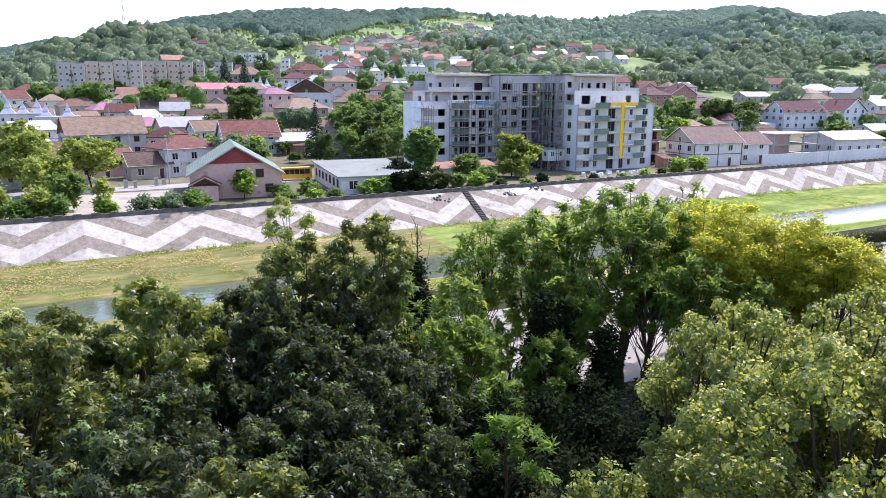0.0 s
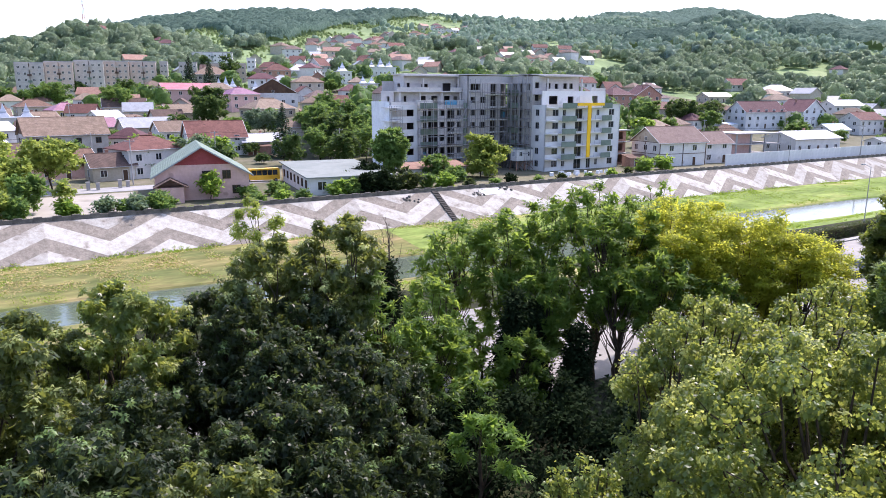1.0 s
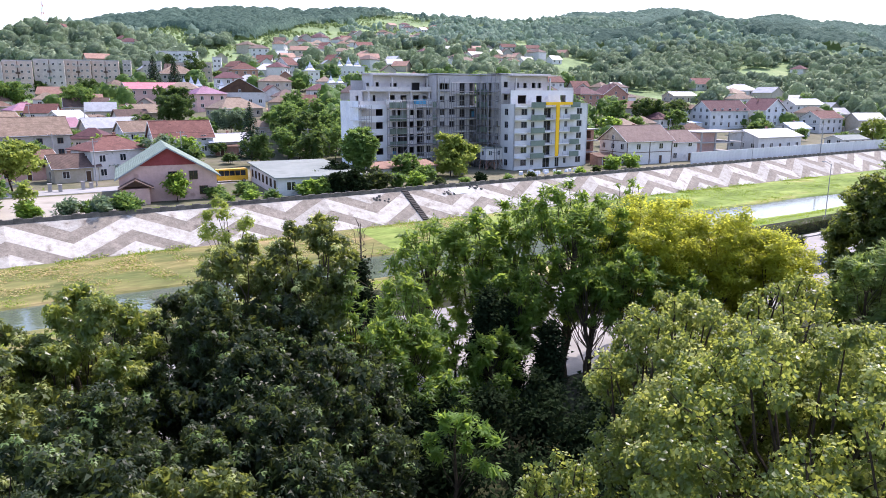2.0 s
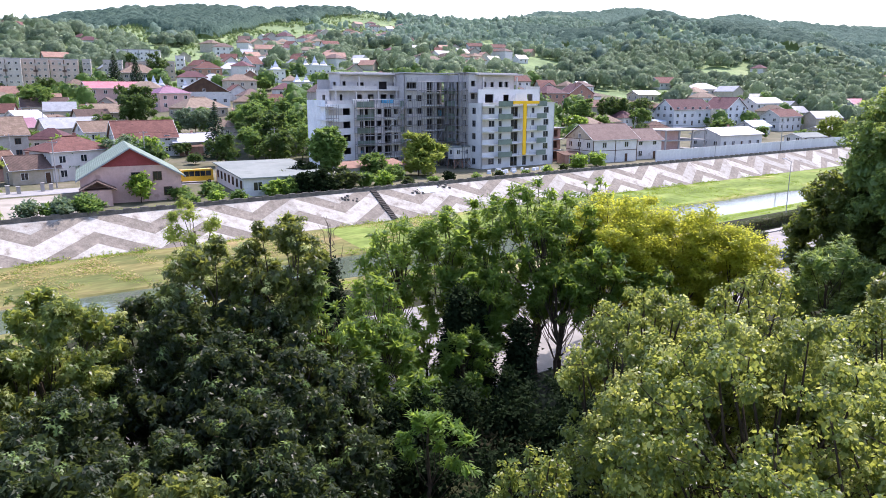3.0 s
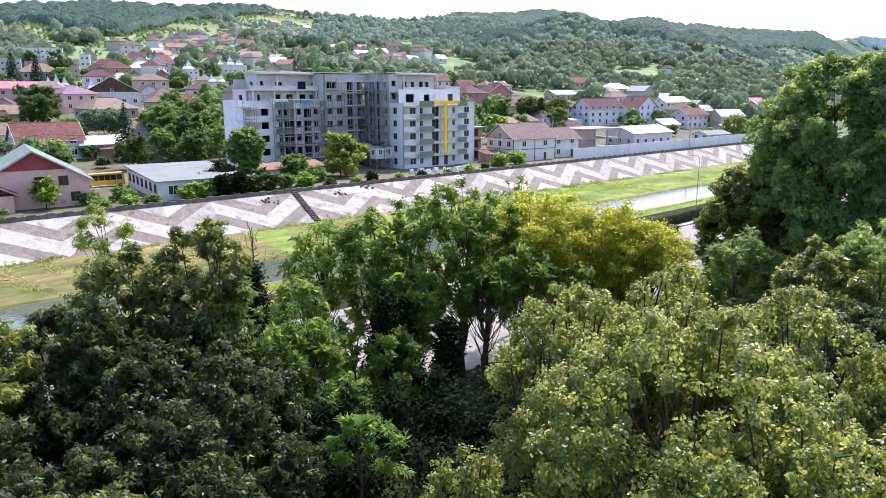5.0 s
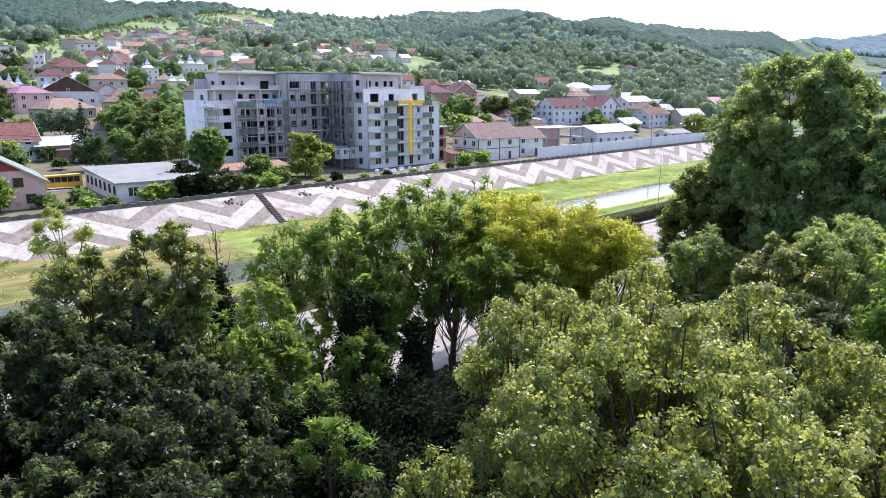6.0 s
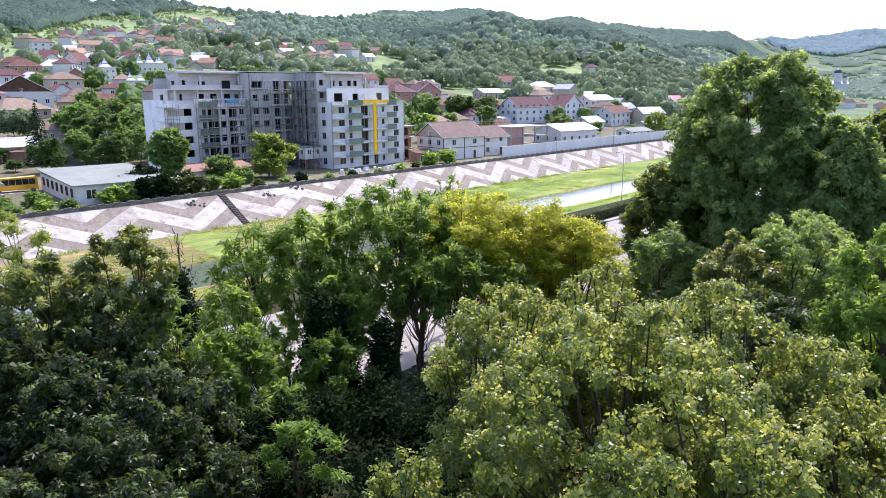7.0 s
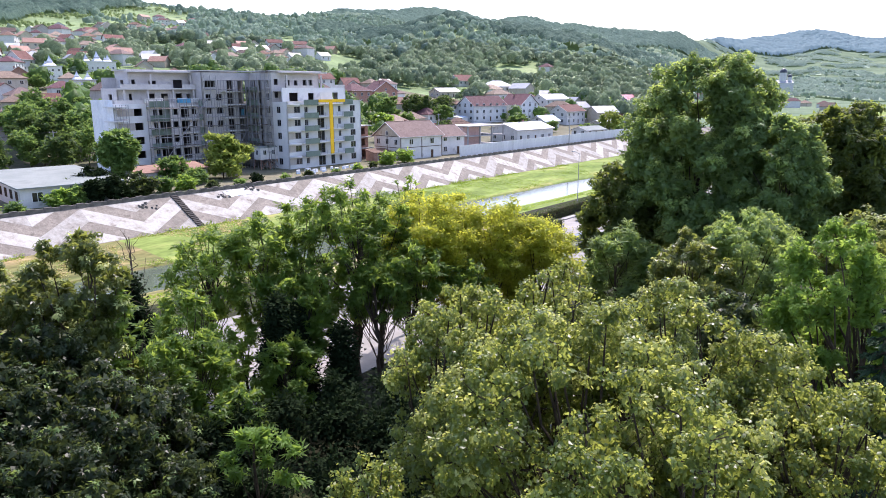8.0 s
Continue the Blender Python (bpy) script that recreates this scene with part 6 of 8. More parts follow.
for i in range(6):
    window(flat, WIN[(1.5, 1.4, "frame_white")], m=pose(-9 + 3.6 * i, -5.01, 1.0))
tank = thing("water_tank", pose(88, 268, land(88, 268) + 1.0, 0, 0, 20), "pale grey cylindrical tank lying on its side", "tank")
g = Geo()
g.tube((-4, 0, 2), (4, 0, 2), 2, 2, 16)
part("drum", g, M["tin_grey"], tank)
for px in (-2.5, 2.5):
    g = Geo()
    g.box(px - 0.3, -1.4, -2.5, px + 0.3, 1.4, 0.6)
    part("saddle", g, M["concrete"], tank)

# ---- grey prefabricated apartment blocks on the slope ----
WINS = window_mesh(0.9, 1.0, "frame_white")
for i, (bx, by, bw, rot, col, zb) in enumerate((
        (-175.5, 342.7, 11.8, 23, "plaster_grey", 16.4), (-166.0, 350.7, 12.0, 22, "prefab_rose", 17.2), (-155.9, 359.7, 12.8, 20, "prefab_grey", 18.1), (-146.8, 369.9, 11.3, 18, "prefab_rose", 18.3), (-136.8, 378.0, 12.4, 17, "prefab_rose", 18.4),
        (-128.7, 385.1, 4.0, 16, "plaster_grey", 18.7), (-117.9, 390.6, 9.0, 14, "prefab_grey", 18.6), (-97.1, 393.2, 17.5, 12, "prefab_rose", 18.2), (-91.1, 420.2, 5.0, 10, "plaster_white", 22.3), (-123, 458.8, 24, 12, "plaster_white", 27.5))):
    ob = thing("apartment_block", pose(bx, by, zb, 0, 0, rot), "grey prefabricated five-storey apartment block", "building", "apartment blocks")
    g = Geo()
    n = max(1, round(bw / 6))
    for k in range(n):
        x0 = -bw / 2 + bw * k / n
        dy = 0.9 * (k % 2)
        g.box(x0 + 0.15, -5.5 + dy, min(-3, land(bx, by) - zb - 3), x0 + bw / n - 0.15, 5.5, 14.6)
    part("wall", g, M[col], ob)
    g = Geo()
    g.box(-bw / 2, -4.4, 14.6, bw / 2, 5.6, 15.1)
    part("roof", g, M["concrete"], ob)
    # dark loggia shafts between the sections
    for k in range(1, n):
        for s in range(5):
            g = Geo()
            x0 = -bw / 2 + bw * k / n
            g.box(x0 - 0.9, -5.62, 2.85 * s + 0.3, x0 + 0.9, -5.5, 2.85 * s + 1.3)
            part("balcony_panel", g, M[("panel_green", "tile_dark", "plaster_grey")[(k + s) % 3]], ob, "faded balcony panel")
    for s in range(5):
        for k in range(n):
            for j in range(2):
                x0 = -bw / 2 + bw * k / n
                window(ob, WINS, m=pose(x0 + bw / n * (0.28 + 0.44 * j), -5.51 + 0.9 * (k % 2), 0.9 + 2.85 * s))
        for j in range(2):
            window(ob, WINS, m=pose(bw / 2 - 0.14, -2.5 + 4 * j, 0.9 + 2.85 * s, 0, 0, 90))

# ---- apartment building under construction ----
FH = 2.93
site_house = thing("apartment_building", pose(*site(103.2, 129), 0, 0, 0, 28), "unfinished stepped apartment building, white and grey, with a yellow bar", "building")


def pierced(g, w, h, holes, thick=0.3):
    """A wall in the xz plane from the origin, its face at y=0, with openings cut through (x0, z0, x1, z1)."""
    xs = sorted({0, w, *(v for o in holes for v in (o[0], o[2]))})
    zs = sorted({0, h, *(v for o in holes for v in (o[1], o[3]))})
    g.cells(xs, zs, lambda x, z: not any(o[0] < x < o[2] and o[1] < z < o[3] for o in holes), 0, thick)


PANES = {}


def facade(owner, m, w, h, holes, material, glazed=True):
    g = Geo()
    pierced(g, w, h, holes)
    ob = part("wall", g, material, owner, m=m)
    for x0, z0, x1, z1 in holes if glazed else ():
        key = (round(x1 - x0 - 0.2, 2), round(z1 - z0 - 0.2, 2))
        if key not in PANES:
            PANES[key] = window_mesh(*key, "steel", 0.1)
        window(owner, PANES[key], m @ pose(x0, 0.16, z0 + 0.1))
    return ob


def rows(cols, n, lo=0.0):
    """Openings in n storeys: cols of (x, width, sill, height)."""
    return [(x, lo + FH * s + sill, x + w, lo + FH * s + sill + hh) for s in range(n) for x, w, sill, hh in cols]


WN, GN, VN = M["render_white"], M["render_grey"], M["render_violet"]
H5 = FH * 5
# the projecting white wing
facade(site_house, pose(0, 0, 0), 23, H5 + 0.5, rows([(2.0, 1.8, 0.9, 1.5), (5.0, 1.0, 0.9, 1.4), (8.8, 2.2, 0.2, 2.3), (12.7, 1.3, 0.2, 2.3), (15.4, 0.9, 0.9, 1.4), (19.4, 1.7, 0.9, 1.5)], 5), WN)
H7 = FH * 7 + 1.2
facade(site_house, pose(0, 13.2, 0, 0, 0, -90), 8.0, H7, rows([(0.5, 1.6, 0.05, 2.5), (2.8, 1.7, 0.05, 2.5), (5.6, 1.4, 0.9, 1.5)], 7), GN, False)
facade(site_house, pose(0, 5.2, 0, 0, 0, -90), 5.2, H5 + 0.5, rows([(1.4, 1.4, 0.9, 1.5)], 5), WN)
facade(site_house, pose(0.3, 5.2, H5 + 0.5), 2.4, H7 - H5 - 0.5, [(0.5, 0.9, 1.7, 2.2), (0.5, 3.8, 1.7, 5.1)], GN, False)
facade(site_house, pose(-12.7, 13.2, 0), 12.7, H7, rows([(0.8, 1.25, 0.9, 1.4), (3.35, 1.8, 0.9, 1.4), (6.4, 1.7, 0.05, 2.45), (9.3, 2.5, 0.05, 2.45)], 6) + [(0.5, FH * 6 + 0.9, 3.4, FH * 6 + 2.3), (6.4, FH * 6 + 0.05, 8.1, FH * 6 + 2.4), (9.3, FH * 6 + 0.05, 11.8, FH * 6 + 2.4)], GN, False)
facade(site_house, pose(-12.7, 20, 0, 0, 0, -90), 6.8, H7, rows([(1.5, 1.2, 0.9, 1.5)], 7), GN)
facade(site_house, pose(23, 0, 0, 0, 0, 90), 17, H5 + 0.5, rows([(2.2, 1.5, 0.9, 1.5), (6.4, 1.5, 0.9, 1.5), (10.6, 1.5, 0.9, 1.5)], 5), WN)
# the long grey wing behind
facade(site_house, pose(-32.3, 15, 0), 19.6, H5 + 0.5, rows([(4.3, 1.85, 0.9, 1.5), (8.6, 0.95, 0.05, 2.3), (9.95, 2.6, 0.05, 2.4), (12.95, 1.5, 0.9, 1.5), (15.1, 2.0, 0.05, 2.4), (17.8, 1.1, 0.9, 1.5)], 5), VN, False)
facade(site_house, pose(-32.3, 24, 0, 0, 0, -90), 9, H5 + 0.5, rows([(1.5, 1.5, 0.9, 1.5), (5.5, 1.5, 0.9, 1.5)], 5), WN)
g = Geo()
pierced(g, 7.0, H5 + 0.45, rows([(4.29, 1.85, 0.9, 1.5)], 5), 0.08)
part("insulation", g, WN, site_house, "white insulation plaster", m=pose(-32.29, 14.9, 0))
# sixth and seventh storeys, each set back
facade(site_house, pose(0.6, 2.2, H5), 19.5, FH + 0.7, [(2.0, 0.2, 4.6, 2.5), (7.6, 0.6, 9.4, 2.4), (15.2, 0.2, 17.0, 2.5)], WN, False)
facade(site_house, pose(20.1, 2.2, H5, 0, 0, 90), 13, FH + 0.7, [(4, 0.9, 5.5, 2.4)], WN, False)
facade(site_house, pose(-30, 17.2, H5), 17.28, FH + 0.7, [(2.5, 0.2, 3.2, 2.5), (6.8, 0.2, 8.3, 2.5), (9.75, 0.2, 11.4, 2.5), (13.2, 0.2, 14.8, 2.5), (15.8, 0.9, 16.9, 2.4)], VN, False)
facade(site_house, pose(-30, 24, H5, 0, 0, -90), 6.8, FH + 0.7, [(3, 0.9, 4.5, 2.4)], VN, False)
H6 = FH * 6
facade(site_house, pose(2.7, 5.5, H6), 11.8, FH + 1.4, [(1.5, 0.2, 2.9, 2.5), (4.2, 0.9, 5.2, 2.4), (6.8, 0.2, 8.0, 2.5), (8.6, 0.2, 9.8, 2.5)], VN, False)
facade(site_house, pose(14.5, 5.5, H6, 0, 0, 90), 10, FH + 1.4, [(3, 0.9, 4.5, 2.4)], VN, False)
facade(site_house, pose(-26.7, 18.4, H6), 13.98, FH + 1.4, [(0.65, 0.1, 1.5, 2.5), (4.45, 0.9, 6.2, 2.3), (10.2, 0.1, 12.5, 2.5)], VN, False)
facade(site_house, pose(-26.7, 24, H6, 0, 0, -90), 5.6, FH + 1.4, [(2, 0.9, 3.4, 2.4)], VN, False)
# floors inside, added party walls in a painted-shade colour, back walls
for i in range(8):
    z = FH * i
    g = Geo()
    y0, x1 = (0.3, 22.7) if i < 6 else (2.5, 19.8) if i == 6 else (5.8, 14.2)
    g.box(0.35, y0, z - 0.2, x1, 16.8, z)
    ys, x0 = (15.3, -32.0) if i < 6 else (17.5, -29.7) if i == 6 else (18.7, -26.4)
    g.box(x0, ys, z - 0.2, 0.3, 23.7, z)
    g.box(-12.3, 13.55, z - 0.2, 0.3, ys - 0.01, z)
    part("floor_slab", g, M["concrete"], site_house)
# unseen walls added so that the openings read dark
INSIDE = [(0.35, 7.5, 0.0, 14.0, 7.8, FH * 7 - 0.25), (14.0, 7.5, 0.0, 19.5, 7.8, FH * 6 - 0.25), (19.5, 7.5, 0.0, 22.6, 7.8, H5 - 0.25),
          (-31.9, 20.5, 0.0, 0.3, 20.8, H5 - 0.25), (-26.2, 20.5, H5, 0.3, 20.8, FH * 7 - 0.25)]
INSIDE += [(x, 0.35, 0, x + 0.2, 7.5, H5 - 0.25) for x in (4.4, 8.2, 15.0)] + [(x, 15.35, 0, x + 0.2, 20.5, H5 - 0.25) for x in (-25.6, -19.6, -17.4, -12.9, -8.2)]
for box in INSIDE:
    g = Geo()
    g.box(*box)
    part("partition", g, M["inside_shade"], site_house)
for box in ((0.3, 16.7, 0, 22.7, 17, H5 + 0.5), (-32.0, 23.7, 0, 0.3, 24, H5 + 0.5), (-29.7, 23.7, H5 + 0.5, 0.6, 24, FH * 7), (0.3, 17.01, 0, 0.6, 23.69, FH * 7), (0.6, 15.0, H5, 19.8, 15.3, FH * 7)):
    g = Geo()
    g.box(*box)
    part("back_wall", g, GN, site_house)
for x0, y0, x1, y1 in ((-0.4, 4.9, 14.9, 16), (-27.2, 17.8, -13.02, 24.4), (-13.0, 12.9, -0.42, 24.4)):
    g = Geo()
    g.box(x0, y0, FH * 7 + 1.4, x1, y1, FH * 7 + 1.65)
    part("roof", g, M["render_grey"], site_house)
# white wing: balcony slabs, green panels, yellow bar, rounded corner slabs
for s in range(1, 6):
    z = FH * s
    g = Geo()
    g.box(3.7, -1.45, z - 0.2, 19.0, 0.0, z)
    part("balcony_slab", g, WN, site_house)
    for x0, x1 in ((3.7, 8.0), (15.9, 19.0)):
        g = Geo()
        g.box(x0, -1.55, z - 0.3, x1, -1.45, z + 0.95)
        part("balcony_panel", g, M["panel_green"], site_house, "grey-green balcony panel")
    for px in range(5):
        g = Geo()
        g.box(8.4 + px * 1.8, -1.42, z, 8.45 + px * 1.8, -1.37, z + 0.95)
        part("rail_post", g, M["steel"], site_house)
    g = Geo()
    ring = [(2.2, -1.9)] + [(2.2 - 2.6 * math.sin(t), -1.9 * math.cos(t)) for t in [math.pi / 2 * k / 8 for k in range(1, 9)]] + [(-0.4, -0.01), (2.2, -0.01)]
    g.solid([(x, y, z - 0.2) for x, y in ring[::-1]], [(x, y, z) for x, y in ring[::-1]])
    part("corner_slab", g, WN, site_house)
g = Geo()
g.box(11.2, -1.75, FH, 12.2, -1.55, H5 + 0.3)
g.box(8.0, -1.76, H5 + 0.3, 16.2, -1.5, H5 + 0.95)
part("bar", g, M["yellow_bar"], site_house, "bright yellow painted bar")
g = Geo()
g.solid([(10.4, 0.4, H5), (15.0, 0.4, H5), (15.0, 0.6, H5), (10.4, 0.6, H5)], [(10.4, 0.4, H5 + 2.6), (13.6, 0.4, H5 + 2.6), (13.6, 0.6, H5 + 2.6), (10.4, 0.6, H5 + 2.6)])
part("screen_wall", g, WN, site_house)
g = Geo()
g.box(0.0, -0.25, H5 + 0.5, 23.0, 0.2, H5 + 0.62)
part("coping", g, VN, site_house)
# grey wing: painted bands beside the end windows, rounded corner slabs, roof overhangs and terrace walls
for s in range(5):
    g = Geo()
    g.box(-31.6, 14.84, FH * s + 0.9, -28.1, 14.9, FH * s + 2.4)
    part("painted_band", g, M["plaster_grey"], site_house, "grey painted band beside the window")
    g = Geo()
    g.box(0.06, -0.05, FH * s + 0.9, 1.95, 0.0, FH * s + 2.4)
    part("painted_band", g, M["plaster_grey"], site_house)
    ring = [(-30.2, 13.4)] + [(-30.2 - 3.2 * math.sin(t), 15.0 - 1.6 * math.cos(t)) for t in [math.pi / 2 * k / 8 for k in range(1, 9)]] + [(-33.4, 17.0), (-32.31, 17.0), (-32.31, 14.8), (-30.2, 14.8)]
    g = Geo()
    g.solid([(x, y, FH * s + FH - 0.2) for x, y in ring[::-1]], [(x, y, FH * s + FH) for x, y in ring[::-1]])
    part("corner_slab", g, WN, site_house)
for x0, y0, x1, y1, z0, z1 in ((-31.2, 15.4, -12.75, 17.2, H6 + 0.42, H6 + 0.7), (-27.6, 16.6, -13.1, 18.4, FH * 7 + 1.1, FH * 7 + 1.38), (1.9, 3.6, 15.6, 5.5, FH * 7 + 1.1, FH * 7 + 1.38)):
    g = Geo()
    g.box(x0, y0, z0, x1, y1, z1)
    part("roof_overhang", g, VN, site_house)
for x0, y0, x1, y1, z0, z1 in ((-30.0, 15.5, -18.6, 15.7, H6 + 0.7, H6 + 1.5), (-16.0, 15.5, -12.8, 15.7, H6 + 0.7, H6 + 1.5), (-31.8, 15.05, -25.0, 15.25, H5 + 0.5, H5 + 1.2),
                               (2.0, 2.25, 10.2, 2.45, H6 + 0.7, H6 + 1.2), (15.4, 2.25, 20.0, 2.45, H6 + 0.7, H6 + 1.4)):
    g = Geo()
    g.box(x0, y0, z0, x1, y1, z1)
    part("terrace_wall", g, VN, site_house)
for x, y, z in ((-29.2, 15.9, H5 + 0.5), (-24.0, 15.9, H5 + 0.5), (-18.2, 15.9, H5 + 0.5), (-13.2, 15.9, H5 + 0.5), (-22.5, 17.0, H6 + 0.7), (-13.0, 17.0, H6 + 0.7), (3.4, 3.9, H6 + 0.7), (13.8, 3.9, H6 + 0.7)):
    g = Geo()
    g.box(x - 0.18, y - 0.18, z, x + 0.18, y + 0.18, z + FH - 0.05)
    part("pillar", g, VN, site_house)
for k in range(12):
    x, y, z, w, h = ((-20.4, 15.2, 0.1, 1.2, 1.7), (-23.6, 15.2, FH + 0.1, 1.0, 1.4), (-18.0, 15.2, 3 * FH + 0.1, 0.9, 1.3), (-21.2, 15.2, 4 * FH + 0.1, 2.6, 2.0), (-8.6, 13.5, 2 * FH + 0.1, 0.8, 1.8), (-2.4, 13.6, 4 * FH + 0.1, 1.0, 1.6),
                     (-12.6, 15.2, 2 * FH + 0.1, 0.8, 1.9), (-1.6, 13.6, FH + 0.1, 1.1, 1.2), (-19.2, 17.6, H5 + 0.1, 1.1, 1.9), (-14.4, 17.6, H5 + 0.1, 0.9, 1.5), (5.6, 2.7, H5 + 0.1, 1.3, 1.2), (10.9, 5.9, H6 + 0.1, 1.4, 2.3))[k]
    g = Geo()
    g.box(x, y + 0.3, z, x + w, y + 0.4, z + h)
    part("stacked_board", g, M[("plaster_cream", "blue_sheet", "tin_rust", "tin_pale")[k % 4]], site_house, "building board leaning in an opening")
# grey wing: slabs and panels
for s in range(1, 7):
    z = FH * s
    for x0, x1, panel_at, mt in ((-25.3, -19.5, (-25.3, -20.8), GN), (-17.5, -13.6, (-13.6, -12.75), GN), (-8.1, -1.9, (-1.9, -0.6), WN)):
        if s == 6 and mt is GN:
            continue
        g = Geo()
        yf = 12.0 if mt is WN else 13.6
        g.box(x0, yf, z - 0.2, x1, yf + 1.19, z)
        part("balcony_slab", g, WN, site_house)
        for rz in (0.45, 0.9):
            g = Geo()
            g.box(x0, yf + 0.02, z + rz, x1, yf + 0.06, z + rz + 0.04)
            part("rail", g, M["steel"], site_house)
        if panel_at:
            g = Geo()
            g.box(panel_at[0], yf - 0.1, z - 0.3, panel_at[1], yf, z + 0.95)
            part("balcony_panel", g, M["panel_green"], site_house, "grey-green balcony panel")
    g = Geo()
    g.box(-1.5, 8.4, z - 0.2, 0.0, 11.8, z)
    part("balcony_slab", g, WN, site_house)
    g = Geo()
    g.box(-1.6, 8.4, z - 0.3, -1.5, 11.8, z + 0.9)
    part("balcony_panel", g, M["panel_green"], site_house)
for x0, x1, m_ in ((-25.6, -21.4, "plaster_white"), (-18.0, -14.9, "blue_sheet"), (-14.7, -12.8, "plaster_white")):
    g = Geo()
    g.box(x0, 14.6, H5 + 0.5, x1, 14.75, H5 + 1.5)
    part("board", g, M[m_], site_house, "temporary board on the terrace edge")
g = Geo()
pts = [(-32.5 - 0.1 * math.sin(2.3 * k) - 0.04 * (k % 2), 14.6 + 0.42 * k) for k in range(23)]
ring = pts + [(x + 0.03, y) for x, y in pts[::-1]]
g.solid([(x, y, 0.6) for x, y in ring[::-1]], [(x, y, H5 + 1.3) for x, y in ring[::-1]])
part("cover_sheet", g, M["sheet"], site_house, "white plastic sheeting on the end wall")

# scaffolds
g = Geo()
g.tube((0, 0, 0), (0, 0, 1), 0.065, 0.065, 5)
POLE = g.mesh("pole", M["steel"])


def scaffold(m, length, height, bays, label):
    ob = thing("scaffold", m, label, "scaffold", "scaffolds")
    for i in range(bays + 1):
        for y in (0, 1.0):
            o = part("pole", POLE, None, ob, m=pose(length * i / bays, y, 0) @ Matrix.Diagonal((1, 1, height, 1)))
    lev = int(height / 2.0)
    for j in range(1, lev + 1):
        for y in (0, 1.0):
            part("ledger", POLE, None, ob, m=pose(0, y, 2.0 * j, 0, 90, 0) @ Matrix.Diagonal((1, 1, length, 1)))
        if j % 2:
            g = Geo()
            g.box(0, 0.1, 2.0 * j + 0.05, length, 0.9, 2.0 * j + 0.1)
            part("deck", g, M["deadwood"], ob)
    for i in range(bays):
        part("brace", POLE, None, ob, m=look((length * i / bays, 0, 2.0 * (i % lev)), (length * (i + 1) / bays, 0, 2.0 * (i % lev) + 2.0)) @ Matrix.Rotation(math.pi, 4, "X") @ Matrix.Diagonal((1, 1, math.hypot(length / bays, 2.0), 1)))
    return ob


base = pose(*site(103.2, 129), 0, 0, 0, 28)
scaffold(base @ pose(-26.0, 12.2, 0), 15.5, 16, 9, "steel tube scaffold on the grey facade")
scaffold(base @ pose(-9.4, 11.0, 0), 8.8, 20, 6, "steel tube scaffold on the grey facade")
scaffold(base @ pose(-2.9, 11.0, 0, 0, 0, -90), 8.2, 20, 5, "steel tube scaffold on the side wall")
scaffold(base @ pose(-12.4, 12.6, 0), 2.9, 21, 2, "steel tube scaffold on the grey facade")
scaffold(base @ pose(-1.7, 8.2, 0, 0, 0, -90), 3.2, 22, 2, "steel tube scaffold on the side wall")
scaffold(base @ pose(-32.6, 13.2, 0), 2.6, 15, 2, "steel tube scaffold at the building's corner")
for k in range(2):
    cabin = thing("site_cabin", base @ pose(-3.6 + 2.5 * k, 5.5, 0), "white site cabin raised on a rusty steel frame", "cabin", "site cabins")
    g = Geo()
    g.box(-1.15, -1.2, 2.3, 1.15, 1.2, 4.9)
    part("body", g, M["plaster_white"], cabin)
    g = Geo()
    g.solid([(-1.25, -1.3, 4.91), (1.25, -1.3, 4.91), (1.25, 1.3, 4.91), (-1.25, 1.3, 4.91)], [(-0.9, -1.0, 5.3), (0.9, -1.0, 5.3), (0.9, 1.0, 5.3), (-0.9, 1.0, 5.3)])
    part("roof", g, M["tin_pale"], cabin)
    window(cabin, WIN[(0.8, 1.0, "frame_white")], m=pose(0, -1.21, 3.4))
    window(cabin, WIN[(0.8, 1.0, "frame_white")], m=pose(-1.16, 0, 3.4, 0, 0, -90))
    for a, b in ((-1, -1), (1, -1), (1, 1), (-1, 1)):
        g = Geo()
        g.tube((a * 1.3, b * 1.3, 0), (a * 1.0, b * 1.05, 2.3), 0.09, 0.09, 5)
        part("leg", g, M["tin_rust"], cabin)
    for a in (-1, 1):
        g = Geo()
        g.tube((a * 1.3, -1.3, 0.1), (-a * 1.0, -1.05, 2.2), 0.06, 0.06, 5)
        part("brace", g, M["tin_rust"], cabin)
rng = random.Random(5)
for i in range(12):
    g = Geo()
    s = 0.35 + 0.3 * rng.random()
    g.solid([(-s, -s * 0.8, 0), (s, -s * 0.8, 0), (s, s * 0.8, 0), (-s, s * 0.8, 0)], [(-s * 0.85, -s * 0.7, s * 1.5), (s * 0.85, -s * 0.7, s * 1.5), (s * 0.85, s * 0.7, s * 1.4), (-s * 0.85, s * 0.7, s * 1.4)])
    bag = tagged(new("material_bag", g.mesh("material_bag", M["sheet"])), "white bulk bag of building material", "bag", "building site bags")
    bag.matrix_basis = pose(*site(98 + 1.55 * i + rng.random(), 118 + 3.5 * rng.random()), 0.05, 0, 0, rng.random() * 90)

